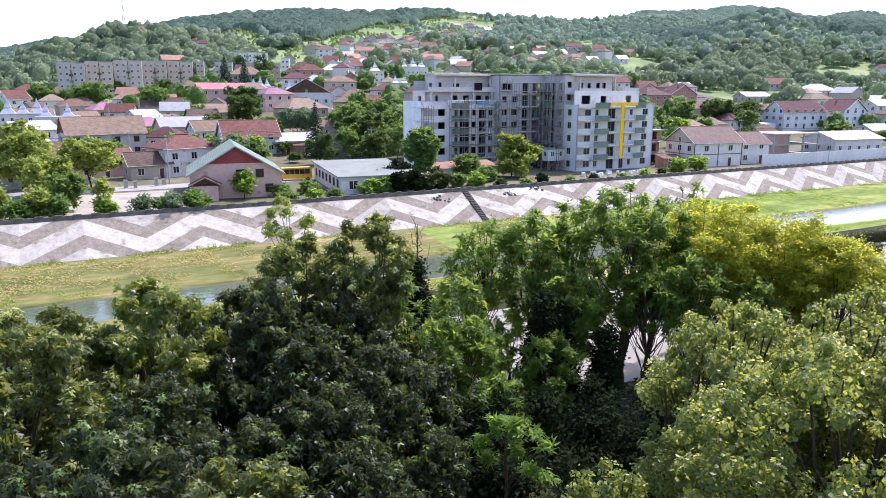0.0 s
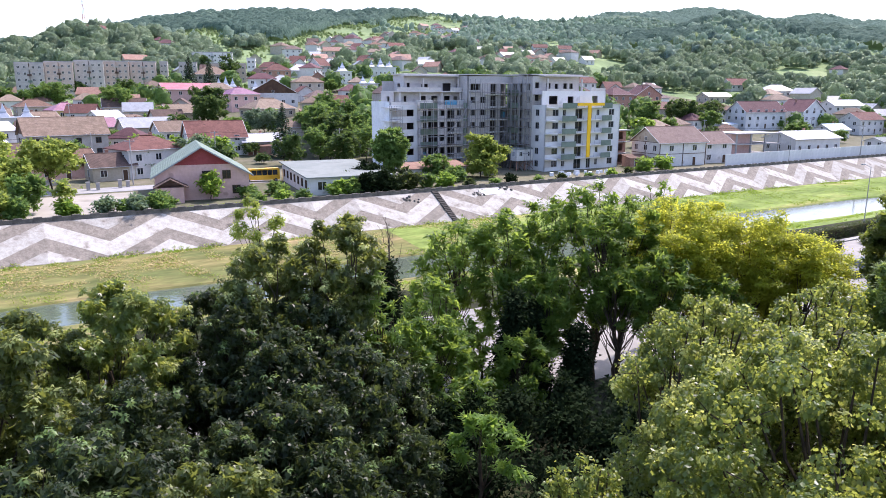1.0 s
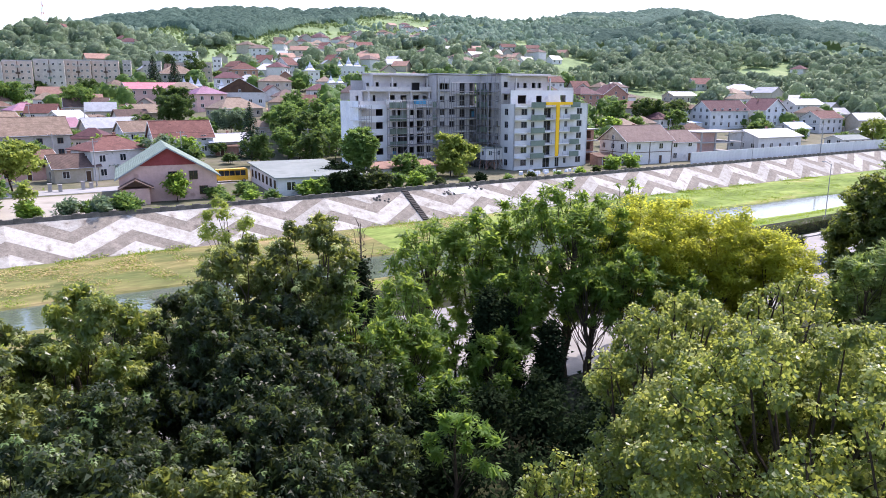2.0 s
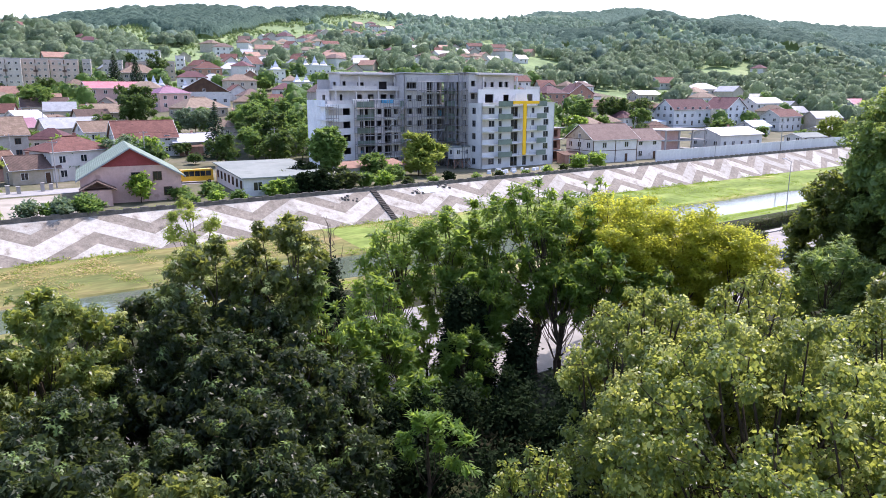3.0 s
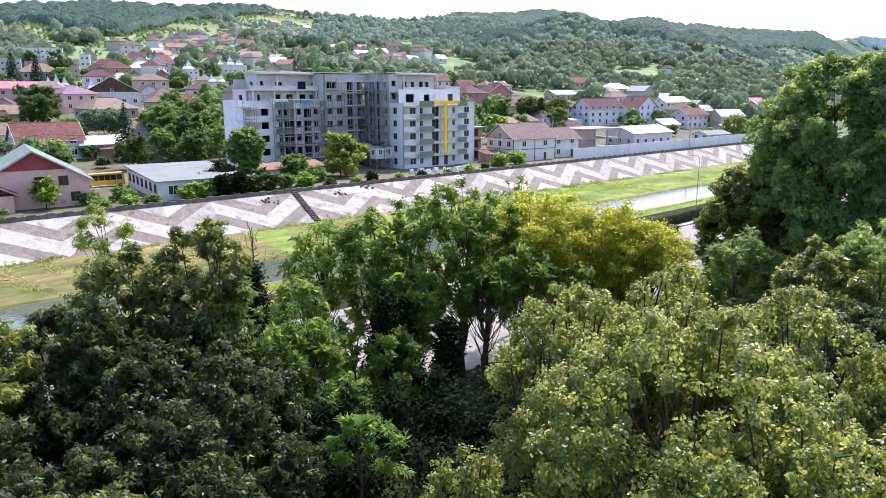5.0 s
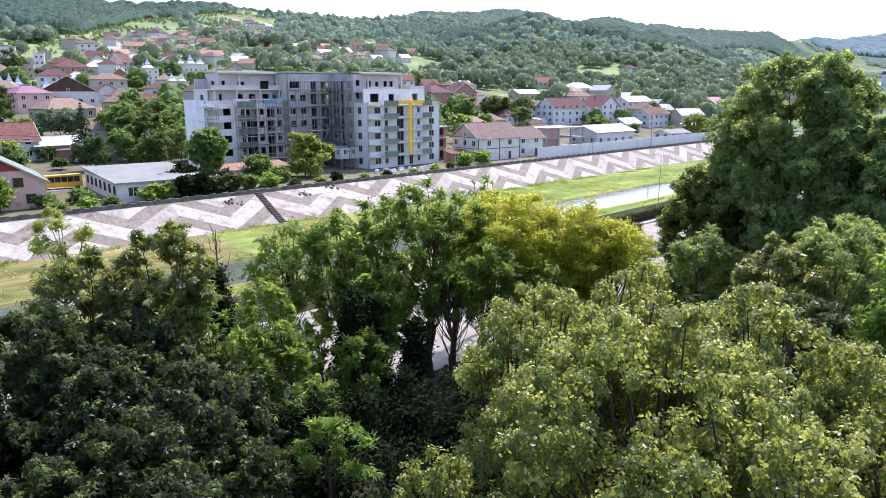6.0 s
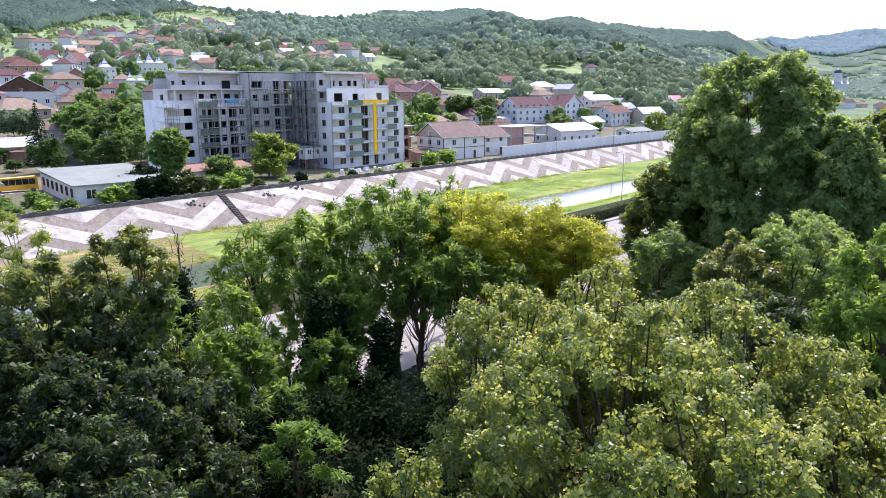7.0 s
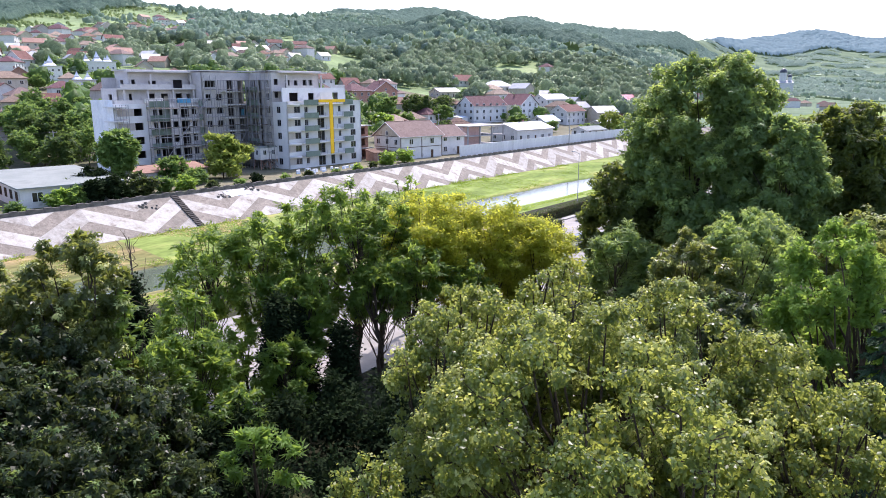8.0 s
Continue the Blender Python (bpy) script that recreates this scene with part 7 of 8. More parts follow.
# brick shell beside the white wing
shell = thing("brick_shell", pose(*site(127.6, 134), 0, 0, 0, 28), "unfinished red brick house with open concrete floors", "house")
for s in range(3):
    facade(shell, pose(0, 0, 2.9 * s), 6, 2.7, [(0.9, 0.5, 2.3, 2.3), (3.4, 0.5, 5.0, 2.3)], M["brick"], False)
    g = Geo()
    g.box(-0.5, -1.2, 2.9 * s + 2.7, 6.5, 10, 2.9 * s + 2.9)
    part("floor_slab", g, M["concrete"], shell)
g = Geo()
g.box(0, 0.3, 0, 0.3, 9.5, 8.6)
g.box(5.7, 0.3, 0, 6, 9.5, 8.6)
g.box(0.3, 9.2, 0, 5.7, 9.5, 8.6)
part("brick_wall", g, M["brick"], shell)


# ---- vehicles ----
def car(m, paint, label, L=4.4, Wd=1.8, Hh=1.5, van=False, name="car"):
    ob = thing(name, m, label, name)
    prof = [(-L / 2, 0.35), (L / 2, 0.35), (L / 2, 0.75), (L / 2 - 0.9, 0.95), (L / 2 - 1.5, Hh - 0.05), (-L / 2 + 0.5, Hh), (-L / 2 + 0.05, 0.95)]
    if van:
        prof = [(-L / 2, 0.4), (L / 2, 0.4), (L / 2, 1.0), (L / 2 - 0.5, 1.2), (L / 2 - 1.0, Hh - 0.1), (-L / 2 + 0.1, Hh), (-L / 2, Hh - 0.2)]
    g = Geo()
    g.solid([(x, -Wd / 2, z) for x, z in prof], [(x, Wd / 2, z) for x, z in prof])
    for i, (x, y, z) in enumerate(g.v):
        if z > 1.1:
            g.v[i] = (x, y * 0.86, z)
    part("body", g, paint, ob)
    for sg in (-1, 1):
        g = Geo()
        x0, x1 = (-L / 2 + 0.4, L / 2 - 1.5)
        z0, z1 = (1.35, Hh - 0.35) if van else (0.98, Hh - 0.14)
        n = 5 if van else 2
        for k in range(n):
            a, b = x0 + (x1 - x0) * k / n + 0.05, x0 + (x1 - x0) * (k + 1) / n - 0.05
            y = sg * Wd / 2 * (0.95 if not van else 0.94)
            g.box(a, min(y, y * 0.9), z0, b, max(y, y * 0.9), z1)
        part("side_window", g, M["glass"], ob)
        for px in (-L / 2 + 0.85, L / 2 - 0.85):
            g = Geo()
            g.tube((px, sg * (Wd / 2 - 0.2), 0.33), (px, sg * (Wd / 2 + 0.02), 0.33), 0.33, 0.33, 14)
            wheel = part("wheel", g, M["rubber"], ob)
            g = Geo()
            g.tube((px, sg * (Wd / 2 + 0.02), 0.33), (px, sg * (Wd / 2 + 0.035), 0.33), 0.2, 0.19, 12)
            part("rim", g, M["steel"], wheel)
        g = Geo()
        g.box(L / 2 - 0.08, sg * Wd * 0.3 - 0.18, 0.62, L / 2 + 0.02, sg * Wd * 0.3 + 0.18, 0.76)
        part("headlight", g, M["lamp_lens"], ob)
    g = Geo()
    zz = 1.15 if van else 0.97
    xx = L / 2 - 0.5 if van else L / 2 - 0.95
    g.solid([(xx, -Wd * 0.4, zz), (xx + 0.03, -Wd * 0.4, zz), (xx + 0.03, Wd * 0.4, zz), (xx, Wd * 0.4, zz)],
            [(xx - 0.5, -Wd * 0.36, Hh - 0.12), (xx - 0.47, -Wd * 0.36, Hh - 0.12), (xx - 0.47, Wd * 0.36, Hh - 0.12), (xx - 0.5, Wd * 0.36, Hh - 0.12)])
    part("windscreen", g, M["glass"], ob)
    return ob


car(pose(*site(70.7, 37.6), 0.06, 0, 0, 205), M["car_blue"], "dark blue car parked on the promenade")
car(pose(-31.0, 146.0, 0.02, 0, 0, 200), M["yellow_paint"], "yellow school minibus beside the pink hall", 7.2, 2.2, 2.7, True, "minibus")
car(pose(*site(176, 122), 0.02, 0, 0, 40), M["car_white"], "white van parked behind the panel wall", 5.4, 2.0, 2.2, True, "van")


# ---- poles ----
def lamp(x, y, h, rot, label):
    ob = thing("street_lamp", pose(x, y, land(x, y), 0, 0, rot), label, "street lamp")
    g = Geo()
    g.tube((0, 0, -0.2), (0, 0, h), 0.07, 0.035, 8)
    part("pole", g, M["steel"], ob)
    g = Geo()
    g.tube((0, 0, h - 0.1), (-1.6, 0, h + 0.4), 0.035, 0.03, 6)
    part("arm", g, M["steel"], ob)
    g = Geo()
    g.box(-2.2, -0.12, h + 0.33, -1.5, 0.12, h + 0.45)
    part("head", g, M["tin_grey"], ob)


lamp(*site(94, 50.5), 8.5, 28, "grey steel street lamp by the river path")
lamp(*site(172, 113.5), 8.0, 118, "grey steel street lamp above the embankment")


def utility_pole(x, y, h):
    ob = thing("utility_pole", pose(x, y, land(x, y), 0, 0, 20), "grey concrete utility pole with a crossarm", "utility pole", "utility poles")
    g = Geo()
    g.tube((0, 0, -0.3), (0, 0, h), 0.16, 0.09, 8)
    part("pole", g, M["concrete"], ob)
    g = Geo()
    g.box(-0.9, -0.05, h - 0.5, 0.9, 0.05, h - 0.4)
    part("crossarm", g, M["steel"], ob)
    for k in (-0.8, 0, 0.8):
        g = Geo()
        g.tube((k, 0, h - 0.4), (k, 0, h - 0.2), 0.05, 0.03, 6)
        part("insulator", g, M["frame_white"], ob)


POLES = ((-18.5, 183), (-47, 172), (-72, 163), (-55, 141), (-100, 150), (130, 200), (60, 205), (-2, 192), (-88, 222), (-112, 240), (-40, 262), (-66, 300), (100, 240), (150, 262))
for px, py in POLES:
    utility_pole(px, py, 9.0)
for (ax, ay), (bx, by) in (((-18.5, 183), (-47, 172)), ((-47, 172), (-72, 163)), ((-18.5, 183), (-2, 192)), ((-72, 163), (-100, 150)), ((60, 205), (130, 200))):
    for k in (-0.8, 0.8):
        p = [Vector((ax, ay + k, land(ax, ay) + 8.8)).lerp(Vector((bx, by + k, land(bx, by) + 8.8)), i / 10) - Vector((0, 0, 0.9 * math.sin(math.pi * i / 10))) for i in range(11)]
        g = Geo()
        g.pipe(p, [0.018] * 11, 4)
        tagged(new("overhead_wire", g.mesh("overhead_wire", M["rubber"])), "thin black overhead wire between poles", "wire", "overhead wires")

# walls and gate pillars along the street
def garden_wall(x0, y0, x1, y1, h, material, label):
    L = math.hypot(x1 - x0, y1 - y0)
    ob = thing("garden_wall", pose(x0, y0, 0.05, 0, 0, math.degrees(math.atan2(y1 - y0, x1 - x0))), label, "wall", "street walls")
    g = Geo()
    g.box(0, -0.1, -0.3, L, 0.1, h * 0.45)
    part("footing", g, M["concrete"], ob)
    n = max(2, round(L / 2.4))
    g = Geo()
    g.box(-0.16, -0.16, 0, 0.16, 0.16, h + 0.12)
    post = g.mesh("pillar", M["concrete"])
    for i in range(n + 1):
        part("pillar", post, None, ob, m=pose(L * i / n, 0, -0.1))
    for i in range(n):
        g = Geo()
        g.box(L * i / n + 0.18, -0.04, h * 0.45 + 0.01, L * (i + 1) / n - 0.18, 0.04, h)
        part("panel", g, M[material], ob)


garden_wall(-77.0, 134.2, -68.5, 141.6, 1.1, "tin_grey", "low street wall with pale grey panels")
garden_wall(-90.0, 126.0, -79.0, 132.6, 1.2, "tin_grey", "low street wall with pale grey panels")
garden_wall(-66.5, 148.0, -58.5, 152.2, 1.7, "tin_white", "white panel fence before the small house")
garden_wall(-46.0, 146.8, -33.0, 152.6, 1.5, "plaster_pink", "pink masonry wall beside the street")
for k, (gx, gy, gh) in enumerate(((-60.1, 132.8, 1.5), (-58.4, 133.0, 1.3), (-55.6, 136.1, 1.5), (-54.8, 137.8, 1.1))):
    g = Geo()
    g.box(-0.3, -0.3, -0.2, 0.3, 0.3, gh)
    g.box(-0.38, -0.38, gh, 0.38, 0.38, gh + 0.12)
    pillar = tagged(new("gate_pillar", g.mesh("gate_pillar", M["concrete"])), "grey concrete gate pillar at the court's edge", "pillar", "gate pillars")
    pillar.matrix_basis = pose(gx, gy, 0, 0, 0, 28)

# lattice mast on the hilltop
mx, my = -493.5, 1137.6
mast = thing("radio_mast", pose(mx, my, land(mx, my), 0, 0, 20), "red and white lattice radio mast on the hilltop", "mast")
for s in range(7):
    g = Geo()
    r0, r1 = 2.4 - 0.28 * s, 2.4 - 0.28 * (s + 1)
    z0, z1 = 7.5 * s, 7.5 * (s + 1)
    c = [(-1, -1), (1, -1), (1, 1), (-1, 1)]
    for (a, b), (d, e) in zip(c, c[1:] + c[:1]):
        g.tube((a * r0, b * r0, z0), (a * r1, b * r1, z1), 0.3, 0.3, 4)
        g.tube((a * r0, b * r0, z0), (d * r1, e * r1, z1), 0.16, 0.16, 4)
        g.tube((a * r1, b * r1, z1), (d * r1, e * r1, z1), 0.16, 0.16, 4)
    part("section", g, M["mast_red"] if s % 2 else M["frame_white"], mast)

# white church with dark domes in the valley
cx, cy = 836, 745
church = thing("church", pose(cx, cy, land(cx, cy), 0, 0, -30), "white church with dark domes in the valley", "church")
g = Geo()
g.box(-10, -8, -3, 10, 8, 15)
part("wall", g, M["plaster_white"], church)
g = Geo()
g.solid([(-10.5, -8.5, 15), (10.5, -8.5, 15), (10.5, 8.5, 15), (-10.5, 8.5, 15)], [(-10.5, -0.1, 19), (10.5, -0.1, 19), (10.5, 0.1, 19), (-10.5, 0.1, 19)])
part("roof", g, M["tin_grey"], church)
for tx, r, h in ((-2, 4.6, 29), (7, 2.8, 23)):
    g = Geo()
    g.tube((tx, 0, 14), (tx, 0, h), r, r, 12)
    tower = part("tower", g, M["plaster_white"], church)
    g = Geo()
    for k in range(5):
        t0, t1 = k * math.pi / 10, (k + 1) * math.pi / 10
        g.tube((tx, 0, h + r * 1.3 * math.sin(t0)), (tx, 0, h + r * 1.3 * math.sin(t1)), r * 1.1 * math.cos(t0), max(0.05, r * 1.1 * math.cos(t1)), 12)
    part("dome", g, M["dome_black"], tower)

# ---- houses scattered up the slopes ----
rng = random.Random(21)
TAKEN = [(o.matrix_basis.translation.x, o.matrix_basis.translation.y) for o in scene.collection.objects if o.parent is None and o.get("category") in ("house", "building", "church")]
# gardens kept free of houses
TAKEN += [(-55, 232), (-57, 218), (-59, 252), (-46, 286), (-38, 250)]
KINDS = (("tile_red", "plaster_white"), ("tile_brown", "plaster_cream"), ("tin_white", "plaster_white"), ("tile_rust", "plaster_white"), ("tin_grey", "plaster_cream"), ("tile_sand", "plaster_white"), ("tile_dark", "plaster_grey"), ("tile_maroon", "plaster_white"), ("tin_rust", "plaster_cream"), ("tile_umber", "plaster_white"))
MODELS = {}


def far_house(x, y, rot, kind, scale_w):
    roof, wall = KINDS[kind]
    key = (kind, scale_w)
    m = pose(x, y, land(x, y), 0, 0, rot)
    if key not in MODELS:
        MODELS[key] = house(x, y, (9.6, 13)[scale_w], (8, 9)[scale_w], 1 + scale_w, rot, roof, wall, "hip" if kind % 2 else "gable", "%s house with a %s roof on the hillside" % (wall.split("_")[1], roof.replace("_", " ").replace("tile", "tiled").replace("tin", "metal")), rise=2.8, group="hillside houses", chimneys=0, sides=False)
    else:
        copy_thing(MODELS[key], m)
    TAKEN.append((x, y))


# azimuth, distance, spread in both, how many: up the slopes, then in the town
UPHILL = ((-4.5, 640, 3.5, 70, 24), (0.5, 760, 3.0, 60, 22), (3, 1010, 1.4, 40, 12), (-8, 520, 5, 60, 16), (-1, 480, 6, 60, 14), (8, 560, 4, 70, 20), (11, 640, 2.5, 50, 10), (-16, 430, 9, 50, 10), (-22, 560, 6, 80, 4), (17, 760, 2, 60, 3), (31, 560, 1, 40, 1))
DOWNTOWN = ((27, 420, 4, 30, 4), (46, 700, 5, 130, 20), (-12, 330, 8, 40, 9), (-24, 270, 6, 40, 12), (15, 370, 3, 40, 6), (-29, 215, 3, 30, 6), (-20, 225, 4, 25, 9), (-15, 255, 5, 30, 12), (-26, 330, 5, 40, 9), (-8, 300, 4, 30, 10), (24, 330, 5, 40, 7), (33, 380, 4, 40, 7), (21, 280, 3, 20, 4), (18, 400, 2.5, 25, 5))
for az, r, daz, dr, n in UPHILL + DOWNTOWN:
    for _ in range(n):
        for _try in range(12):
            ta, tr = radians(az + rng.gauss(0, 0.5) * daz), r + rng.gauss(0, 0.55) * dr
            hx, hy = tr * math.sin(ta), tr * math.cos(ta)
            if all((hx - u) ** 2 + (hy - v) ** 2 > 15 ** 2 for u, v in TAKEN):
                far_house(hx, hy, rng.choice((5, 20, 30, 95, 110, 140)) + rng.gauss(0, 8), rng.randrange(10), int(rng.random() < (0.3 if r > 440 else 0.2)))
                break

# ---- woods and garden trees, past counting ----
def woods(name, label, count, r0, r1, az0, az1, size, cards, clear, seed, material, power=1.0, keep=None, card=1.0):
    rs = np.random.default_rng(seed)
    pos, rad, hgt = [], [], []
    tk = np.array(TAKEN)
    tries = 0
    while len(pos) < count and tries < count * 8:
        tries += 1
        r = (r0 ** (1 + power) + (r1 ** (1 + power) - r0 ** (1 + power)) * rs.random()) ** (1 / (1 + power))
        az = radians(az0 + (az1 - az0) * rs.random())
        x, y = r * math.sin(az), r * math.cos(az)
        a, q = river_aq(x, y)
        if q < 165 or (keep and not keep(x, y, r, math.degrees(az))):
            continue
        if noise.noise(Vector((x / 90, y / 90, 5.0))) + 0.5 * noise.noise(Vector((x / 30, y / 30, 9.0))) < clear:
            continue
        d2 = (tk[:, 0] - x) ** 2 + (tk[:, 1] - y) ** 2
        if d2.min() < 9.5 ** 2:
            continue
        # leave a house's front open towards the river
        if r < 950:
            dr = np.hypot(tk[:, 0], tk[:, 1]) - r
            if ((d2 < 34 ** 2) & (dr > 0) & (np.abs(x * tk[:, 1] - y * tk[:, 0]) / r < 8)).any() and rs.random() < 0.92:
                continue
        s = size * (0.42 + 0.95 * rs.random() ** 1.5)
        pos.append((x, y, land(x, y)))
        rad.append(s * (0.42 + 0.2 * rs.random()))
        hgt.append(s * (0.85 + 0.35 * rs.random()))
    pos, rad, hgt = np.array(pos), np.array(rad), np.array(hgt)
    n = len(pos)
    i = np.repeat(np.arange(n), cards)
    d = unit(rs.normal(size=(n * cards, 3)) + np.array([0, 0, 0.35]))
    lump = 0.84 + 0.24 * rs.random(n * cards)
    p = pos[i] + d * np.stack([rad[i], rad[i], hgt[i] * 0.5], 1) * lump[:, None]
    p[:, 2] += hgt[i] * 0.5
    axis = np.cross(d, rs.normal(size=d.shape)) + rs.normal(size=d.shape) * 0.14
    s = card * rad[i] * (0.7 + 0.6 * rs.random(n * cards))
    v, f, leaf = [], [], leaf_cards(name, p, axis, d + rs.normal(size=d.shape) * 0.16, s * 1.25, s, 0.35, material, slim=True)
    # an uneven leafy mass under the outer sprays of every crown
    el, turn = np.radians([-22, 20, 58]), np.arange(6) * 2 * math.pi / 6
    ring = np.array([(math.cos(e) * math.cos(a + 0.4 * k), math.cos(e) * math.sin(a + 0.4 * k), math.sin(e)) for k, e in enumerate(el) for a in turn] + [(0, 0, 1)])
    lumps = ring[None] * (0.9 * (1 + 0.17 * rs.normal(size=(n, 19, 1))))
    v = pos[:, None] + lumps * np.stack([rad, rad, hgt * 0.5], 1)[:, None] + np.stack([0 * hgt, 0 * hgt, hgt * 0.5], 1)[:, None]
    tri = []
    for k in range(2):
        for a in range(6):
            b = (a + 1) % 6
            tri += [(6 * k + a, 6 * k + b, 6 * k + 6 + b), (6 * k + a, 6 * k + 6 + b, 6 * k + 6 + a)]
    tri += [(12 + a, 12 + (a + 1) % 6, 18) for a in range(6)]
    nv, nl = len(leaf.vertices), len(leaf.loops)
    co, li = np.empty(nv * 3, np.float32), np.empty(nl, np.int32)
    leaf.vertices.foreach_get("co", co)
    leaf.loops.foreach_get("vertex_index", li)
    bpy.data.meshes.remove(leaf)
    f = (np.arange(n)[:, None, None] * 19 + np.array(tri)[None] + nv).reshape(-1)
    me = bpy.data.meshes.new(name)
    me.vertices.add(nv + n * 19)
    me.vertices.foreach_set("co", np.concatenate([co, v.astype(np.float32).ravel()]))
    loops = np.concatenate([li, f]).astype(np.int32)
    me.loops.add(len(loops))
    me.loops.foreach_set("vertex_index", loops)
    me.polygons.add(len(loops) // 3)
    me.polygons.foreach_set("loop_start", np.arange(0, len(loops), 3, dtype=np.int32))
    me.polygons.foreach_set("use_smooth", np.arange(len(loops) // 3) >= nl // 3)
    me.materials.append(material)
    me.update(calc_edges=True)
    return tagged(new(name, me), label, "woods", kind="stuff")


woods("garden_trees", "green garden trees between the houses", 760, 236, 440, -38, 60, 7.0, 110, -0.2, 301, LEAF["town"], card=0.28)
def forest_edge(az):
    """Distance at which the closed forest under the ridge begins."""
    return 950 - 200 * smooth(-17, -12.5, az) + 330 * smooth(-9.5, -3.2, az) + 190 * smooth(-3.2, 1.5, az)


def pasture(az):
    """Distance at which the open slope below the forest begins."""
    return forest_edge(az) - 290 - 170 * smooth(-10, -3, az)


def spot(x, y, size, salt):
    return noise.noise(Vector((x / size, y / size, salt)))


def closed(x, y, r, az):
    """Where the forest stands closed: under the ridge, on the spur's upper half and on the ridge behind it."""
    if az < 7:
        return r > forest_edge(az) + 60 * spot(x, y, 90, 3)
    if r > 2600 and az > 38:
        return r > 2750 + 650 * smooth(44, 53, az) + 260 * spot(x, y, 420, 8)
    if 1420 < r and az < 46 + 3 * spot(x, y, 260, 5):
        return r > 1420 + 420 * smooth(35, 42, az) + 160 * spot(x, y, 260, 8) * smooth(30, 36, az)
    if 13 < az < 41 and 760 < r < 1150:
        return spot(x, y, 120, 6) + 0.5 * spot(x, y, 45, 7) > (0.05 if r < 930 else -0.2)
    return False


def copse(x, y, r, az):
    """Wood strips and copses on the valley floor."""
    return not closed(x, y, r, az) and spot(x, y, 130, 12) + 0.6 * spot(x, y, 50, 13) > 0.08


def scattered(x, y, r, az):
    """Single trees below the forest; orchards and pasture lie open."""
    if closed(x, y, r, az):
        return False
    if -18 < az < 4 and pasture(az) < r:
        return spot(x, y, 40, 4) > 0.36
    return az < 40 or spot(x, y, 60, 2) > 0.32


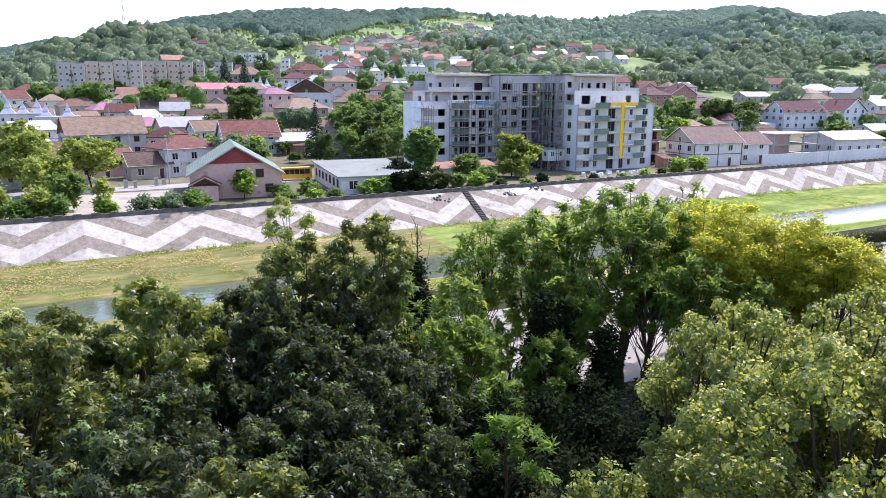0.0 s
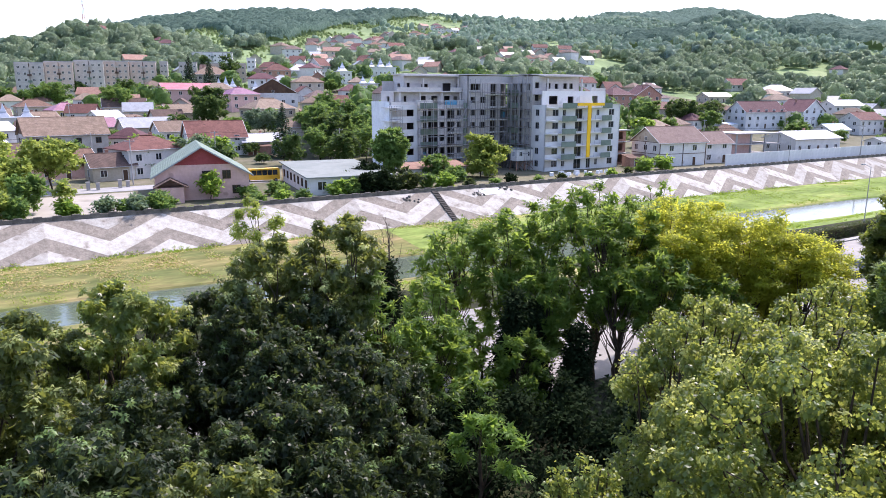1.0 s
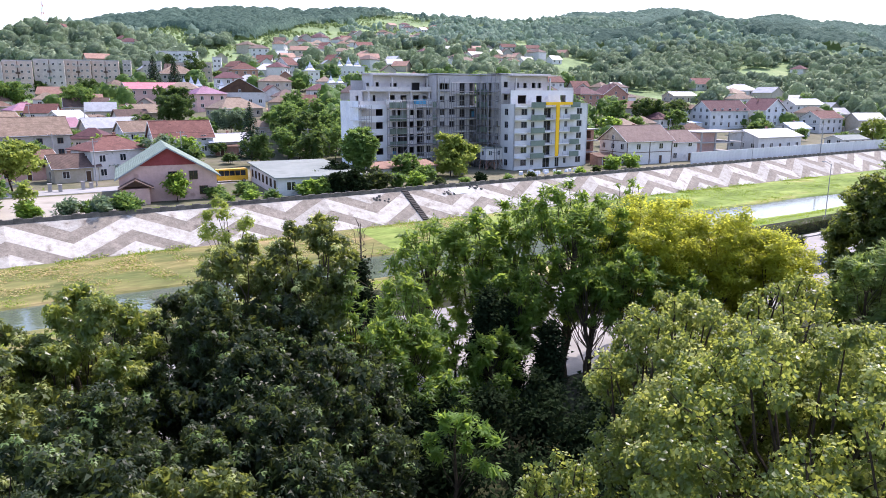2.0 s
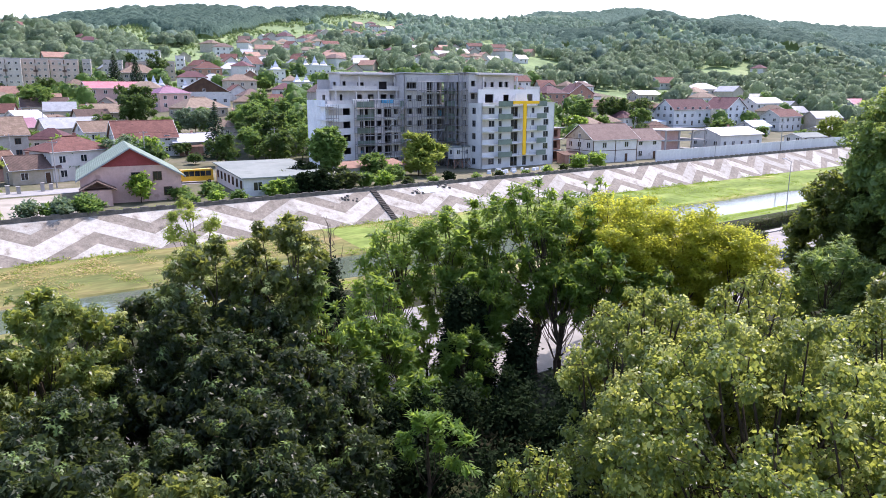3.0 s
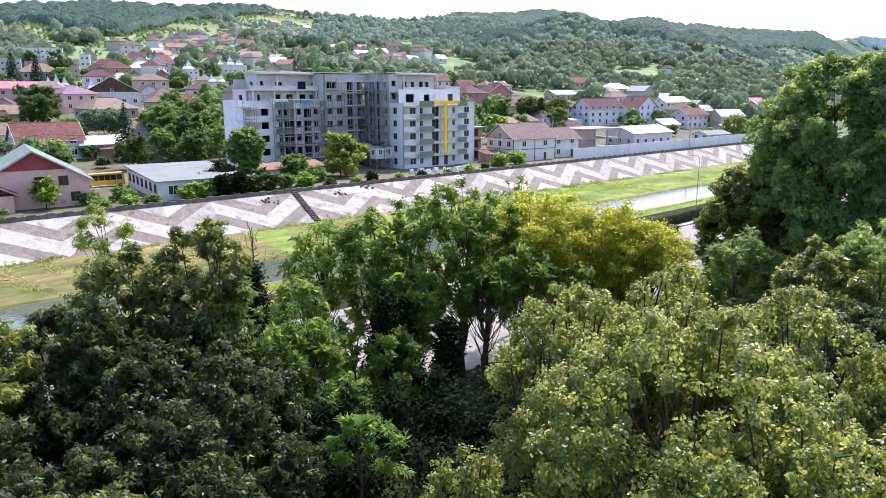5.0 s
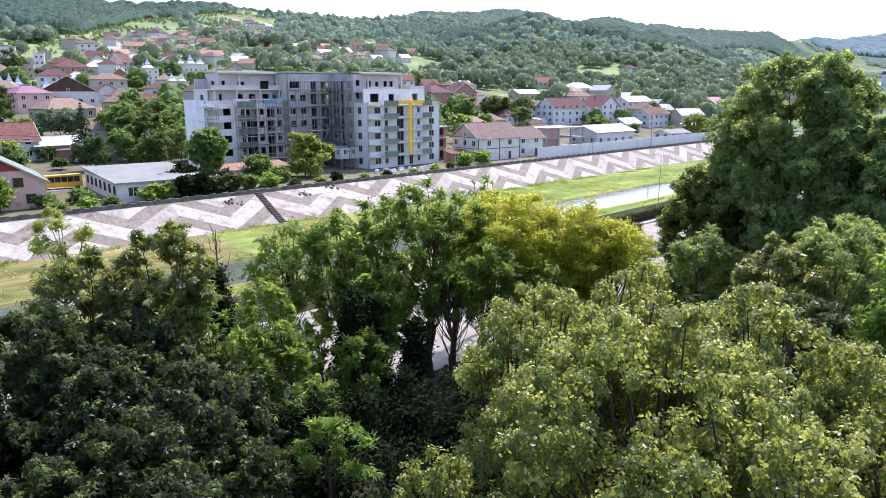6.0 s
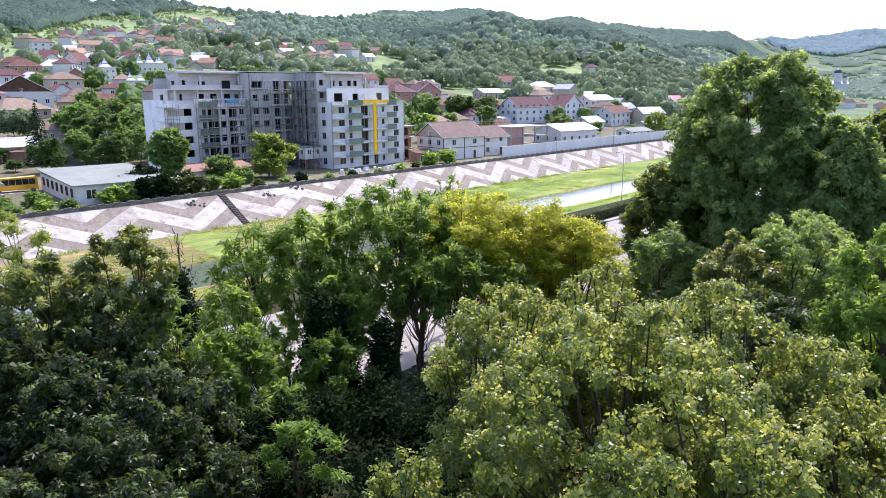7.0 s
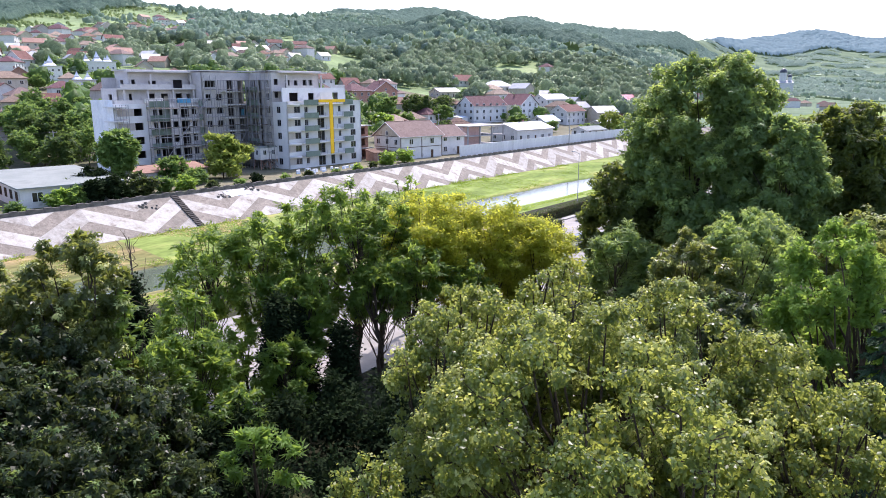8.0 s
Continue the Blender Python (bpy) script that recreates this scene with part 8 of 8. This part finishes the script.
def canopy(name, label, r0, r1, dr, az0, az1, daz, crown, material, seed, keep=closed):
    """A closed forest canopy: domed crowns of uneven height over the slope."""
    rs = np.random.default_rng(seed)
    nr, na = int((r1 - r0) / dr), int((az1 - az0) / daz)
    rr, aa = np.meshgrid(np.linspace(r0, r1, nr), np.radians(np.linspace(az0, az1, na)), indexing="ij")
    rr = rr + rs.normal(size=rr.shape) * dr * 0.18
    x, y = rr * np.sin(aa), rr * np.cos(aa)
    top = np.zeros_like(x)
    cx, cy = np.floor(x / crown).astype(int), np.floor(y / crown).astype(int)
    for i in (-1, 0, 1):
        for j in (-1, 0, 1):
            u, v = cx + i, cy + j
            h = [np.modf(np.abs(np.sin(u * a + v * b + 1.7) * 43758.5453))[0] for a, b in ((12.9898, 78.233), (39.346, 11.135), (73.156, 52.235), (26.651, 91.117))]
            d2 = ((u + h[0]) * crown - x) ** 2 + ((v + h[1]) * crown - y) ** 2
            rad = crown * (0.62 + 0.5 * h[2])
            top = np.maximum(top, (0.55 + 0.45 * h[3]) * crown * np.sqrt(np.maximum(0, 1 - d2 / rad ** 2)))
    keepers = np.zeros(x.shape, bool)
    z = np.zeros_like(x)
    for i in range(nr):
        for j in range(na):
            px, py = float(x[i, j]), float(y[i, j])
            if keep(px, py, math.hypot(px, py), math.degrees(math.atan2(px, py))):
                keepers[i, j] = True
                z[i, j] = land(px, py)
    # the canopy comes down in steps towards the forest's edge
    inside = np.zeros(x.shape)
    for i in range(-2, 3):
        for j in range(-4, 5):
            inside += np.roll(np.roll(keepers, i, 0), j, 1) / 45
    z += (top + crown * 0.15) * np.clip((inside - 0.45) / 0.5, 0, 1) ** 0.8
    num = np.cumsum(keepers.ravel()).reshape(x.shape) - 1
    ok = keepers[:-1, :-1] & keepers[1:, :-1] & keepers[1:, 1:] & keepers[:-1, 1:]
    quads = np.stack([num[:-1, :-1][ok], num[:-1, 1:][ok], num[1:, 1:][ok], num[1:, :-1][ok]], 1)
    me = bpy.data.meshes.new(name)
    me.from_pydata(np.stack([x[keepers], y[keepers], z[keepers]], 1).tolist(), [], quads.tolist())
    me.materials.append(material)
    me.polygons.foreach_set("use_smooth", np.ones(len(me.polygons), bool))
    return tagged(new(name, me), label, "woods", kind="stuff")


# leaf colours of these far woods already hold the haze
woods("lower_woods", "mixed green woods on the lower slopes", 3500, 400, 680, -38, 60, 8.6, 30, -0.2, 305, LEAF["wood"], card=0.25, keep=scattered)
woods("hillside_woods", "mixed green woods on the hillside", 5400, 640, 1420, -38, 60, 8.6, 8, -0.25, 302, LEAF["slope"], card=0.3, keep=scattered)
woods("orchard_bushes", "low bushes and orchard trees on the open slope", 1500, 460, 1250, -18, 4, 3.0, 6, -0.6, 307, LEAF["orchard"], card=0.6, keep=lambda x, y, r, az: pasture(az) < r < forest_edge(az) and spot(x, y, 60, 9) > -0.1)
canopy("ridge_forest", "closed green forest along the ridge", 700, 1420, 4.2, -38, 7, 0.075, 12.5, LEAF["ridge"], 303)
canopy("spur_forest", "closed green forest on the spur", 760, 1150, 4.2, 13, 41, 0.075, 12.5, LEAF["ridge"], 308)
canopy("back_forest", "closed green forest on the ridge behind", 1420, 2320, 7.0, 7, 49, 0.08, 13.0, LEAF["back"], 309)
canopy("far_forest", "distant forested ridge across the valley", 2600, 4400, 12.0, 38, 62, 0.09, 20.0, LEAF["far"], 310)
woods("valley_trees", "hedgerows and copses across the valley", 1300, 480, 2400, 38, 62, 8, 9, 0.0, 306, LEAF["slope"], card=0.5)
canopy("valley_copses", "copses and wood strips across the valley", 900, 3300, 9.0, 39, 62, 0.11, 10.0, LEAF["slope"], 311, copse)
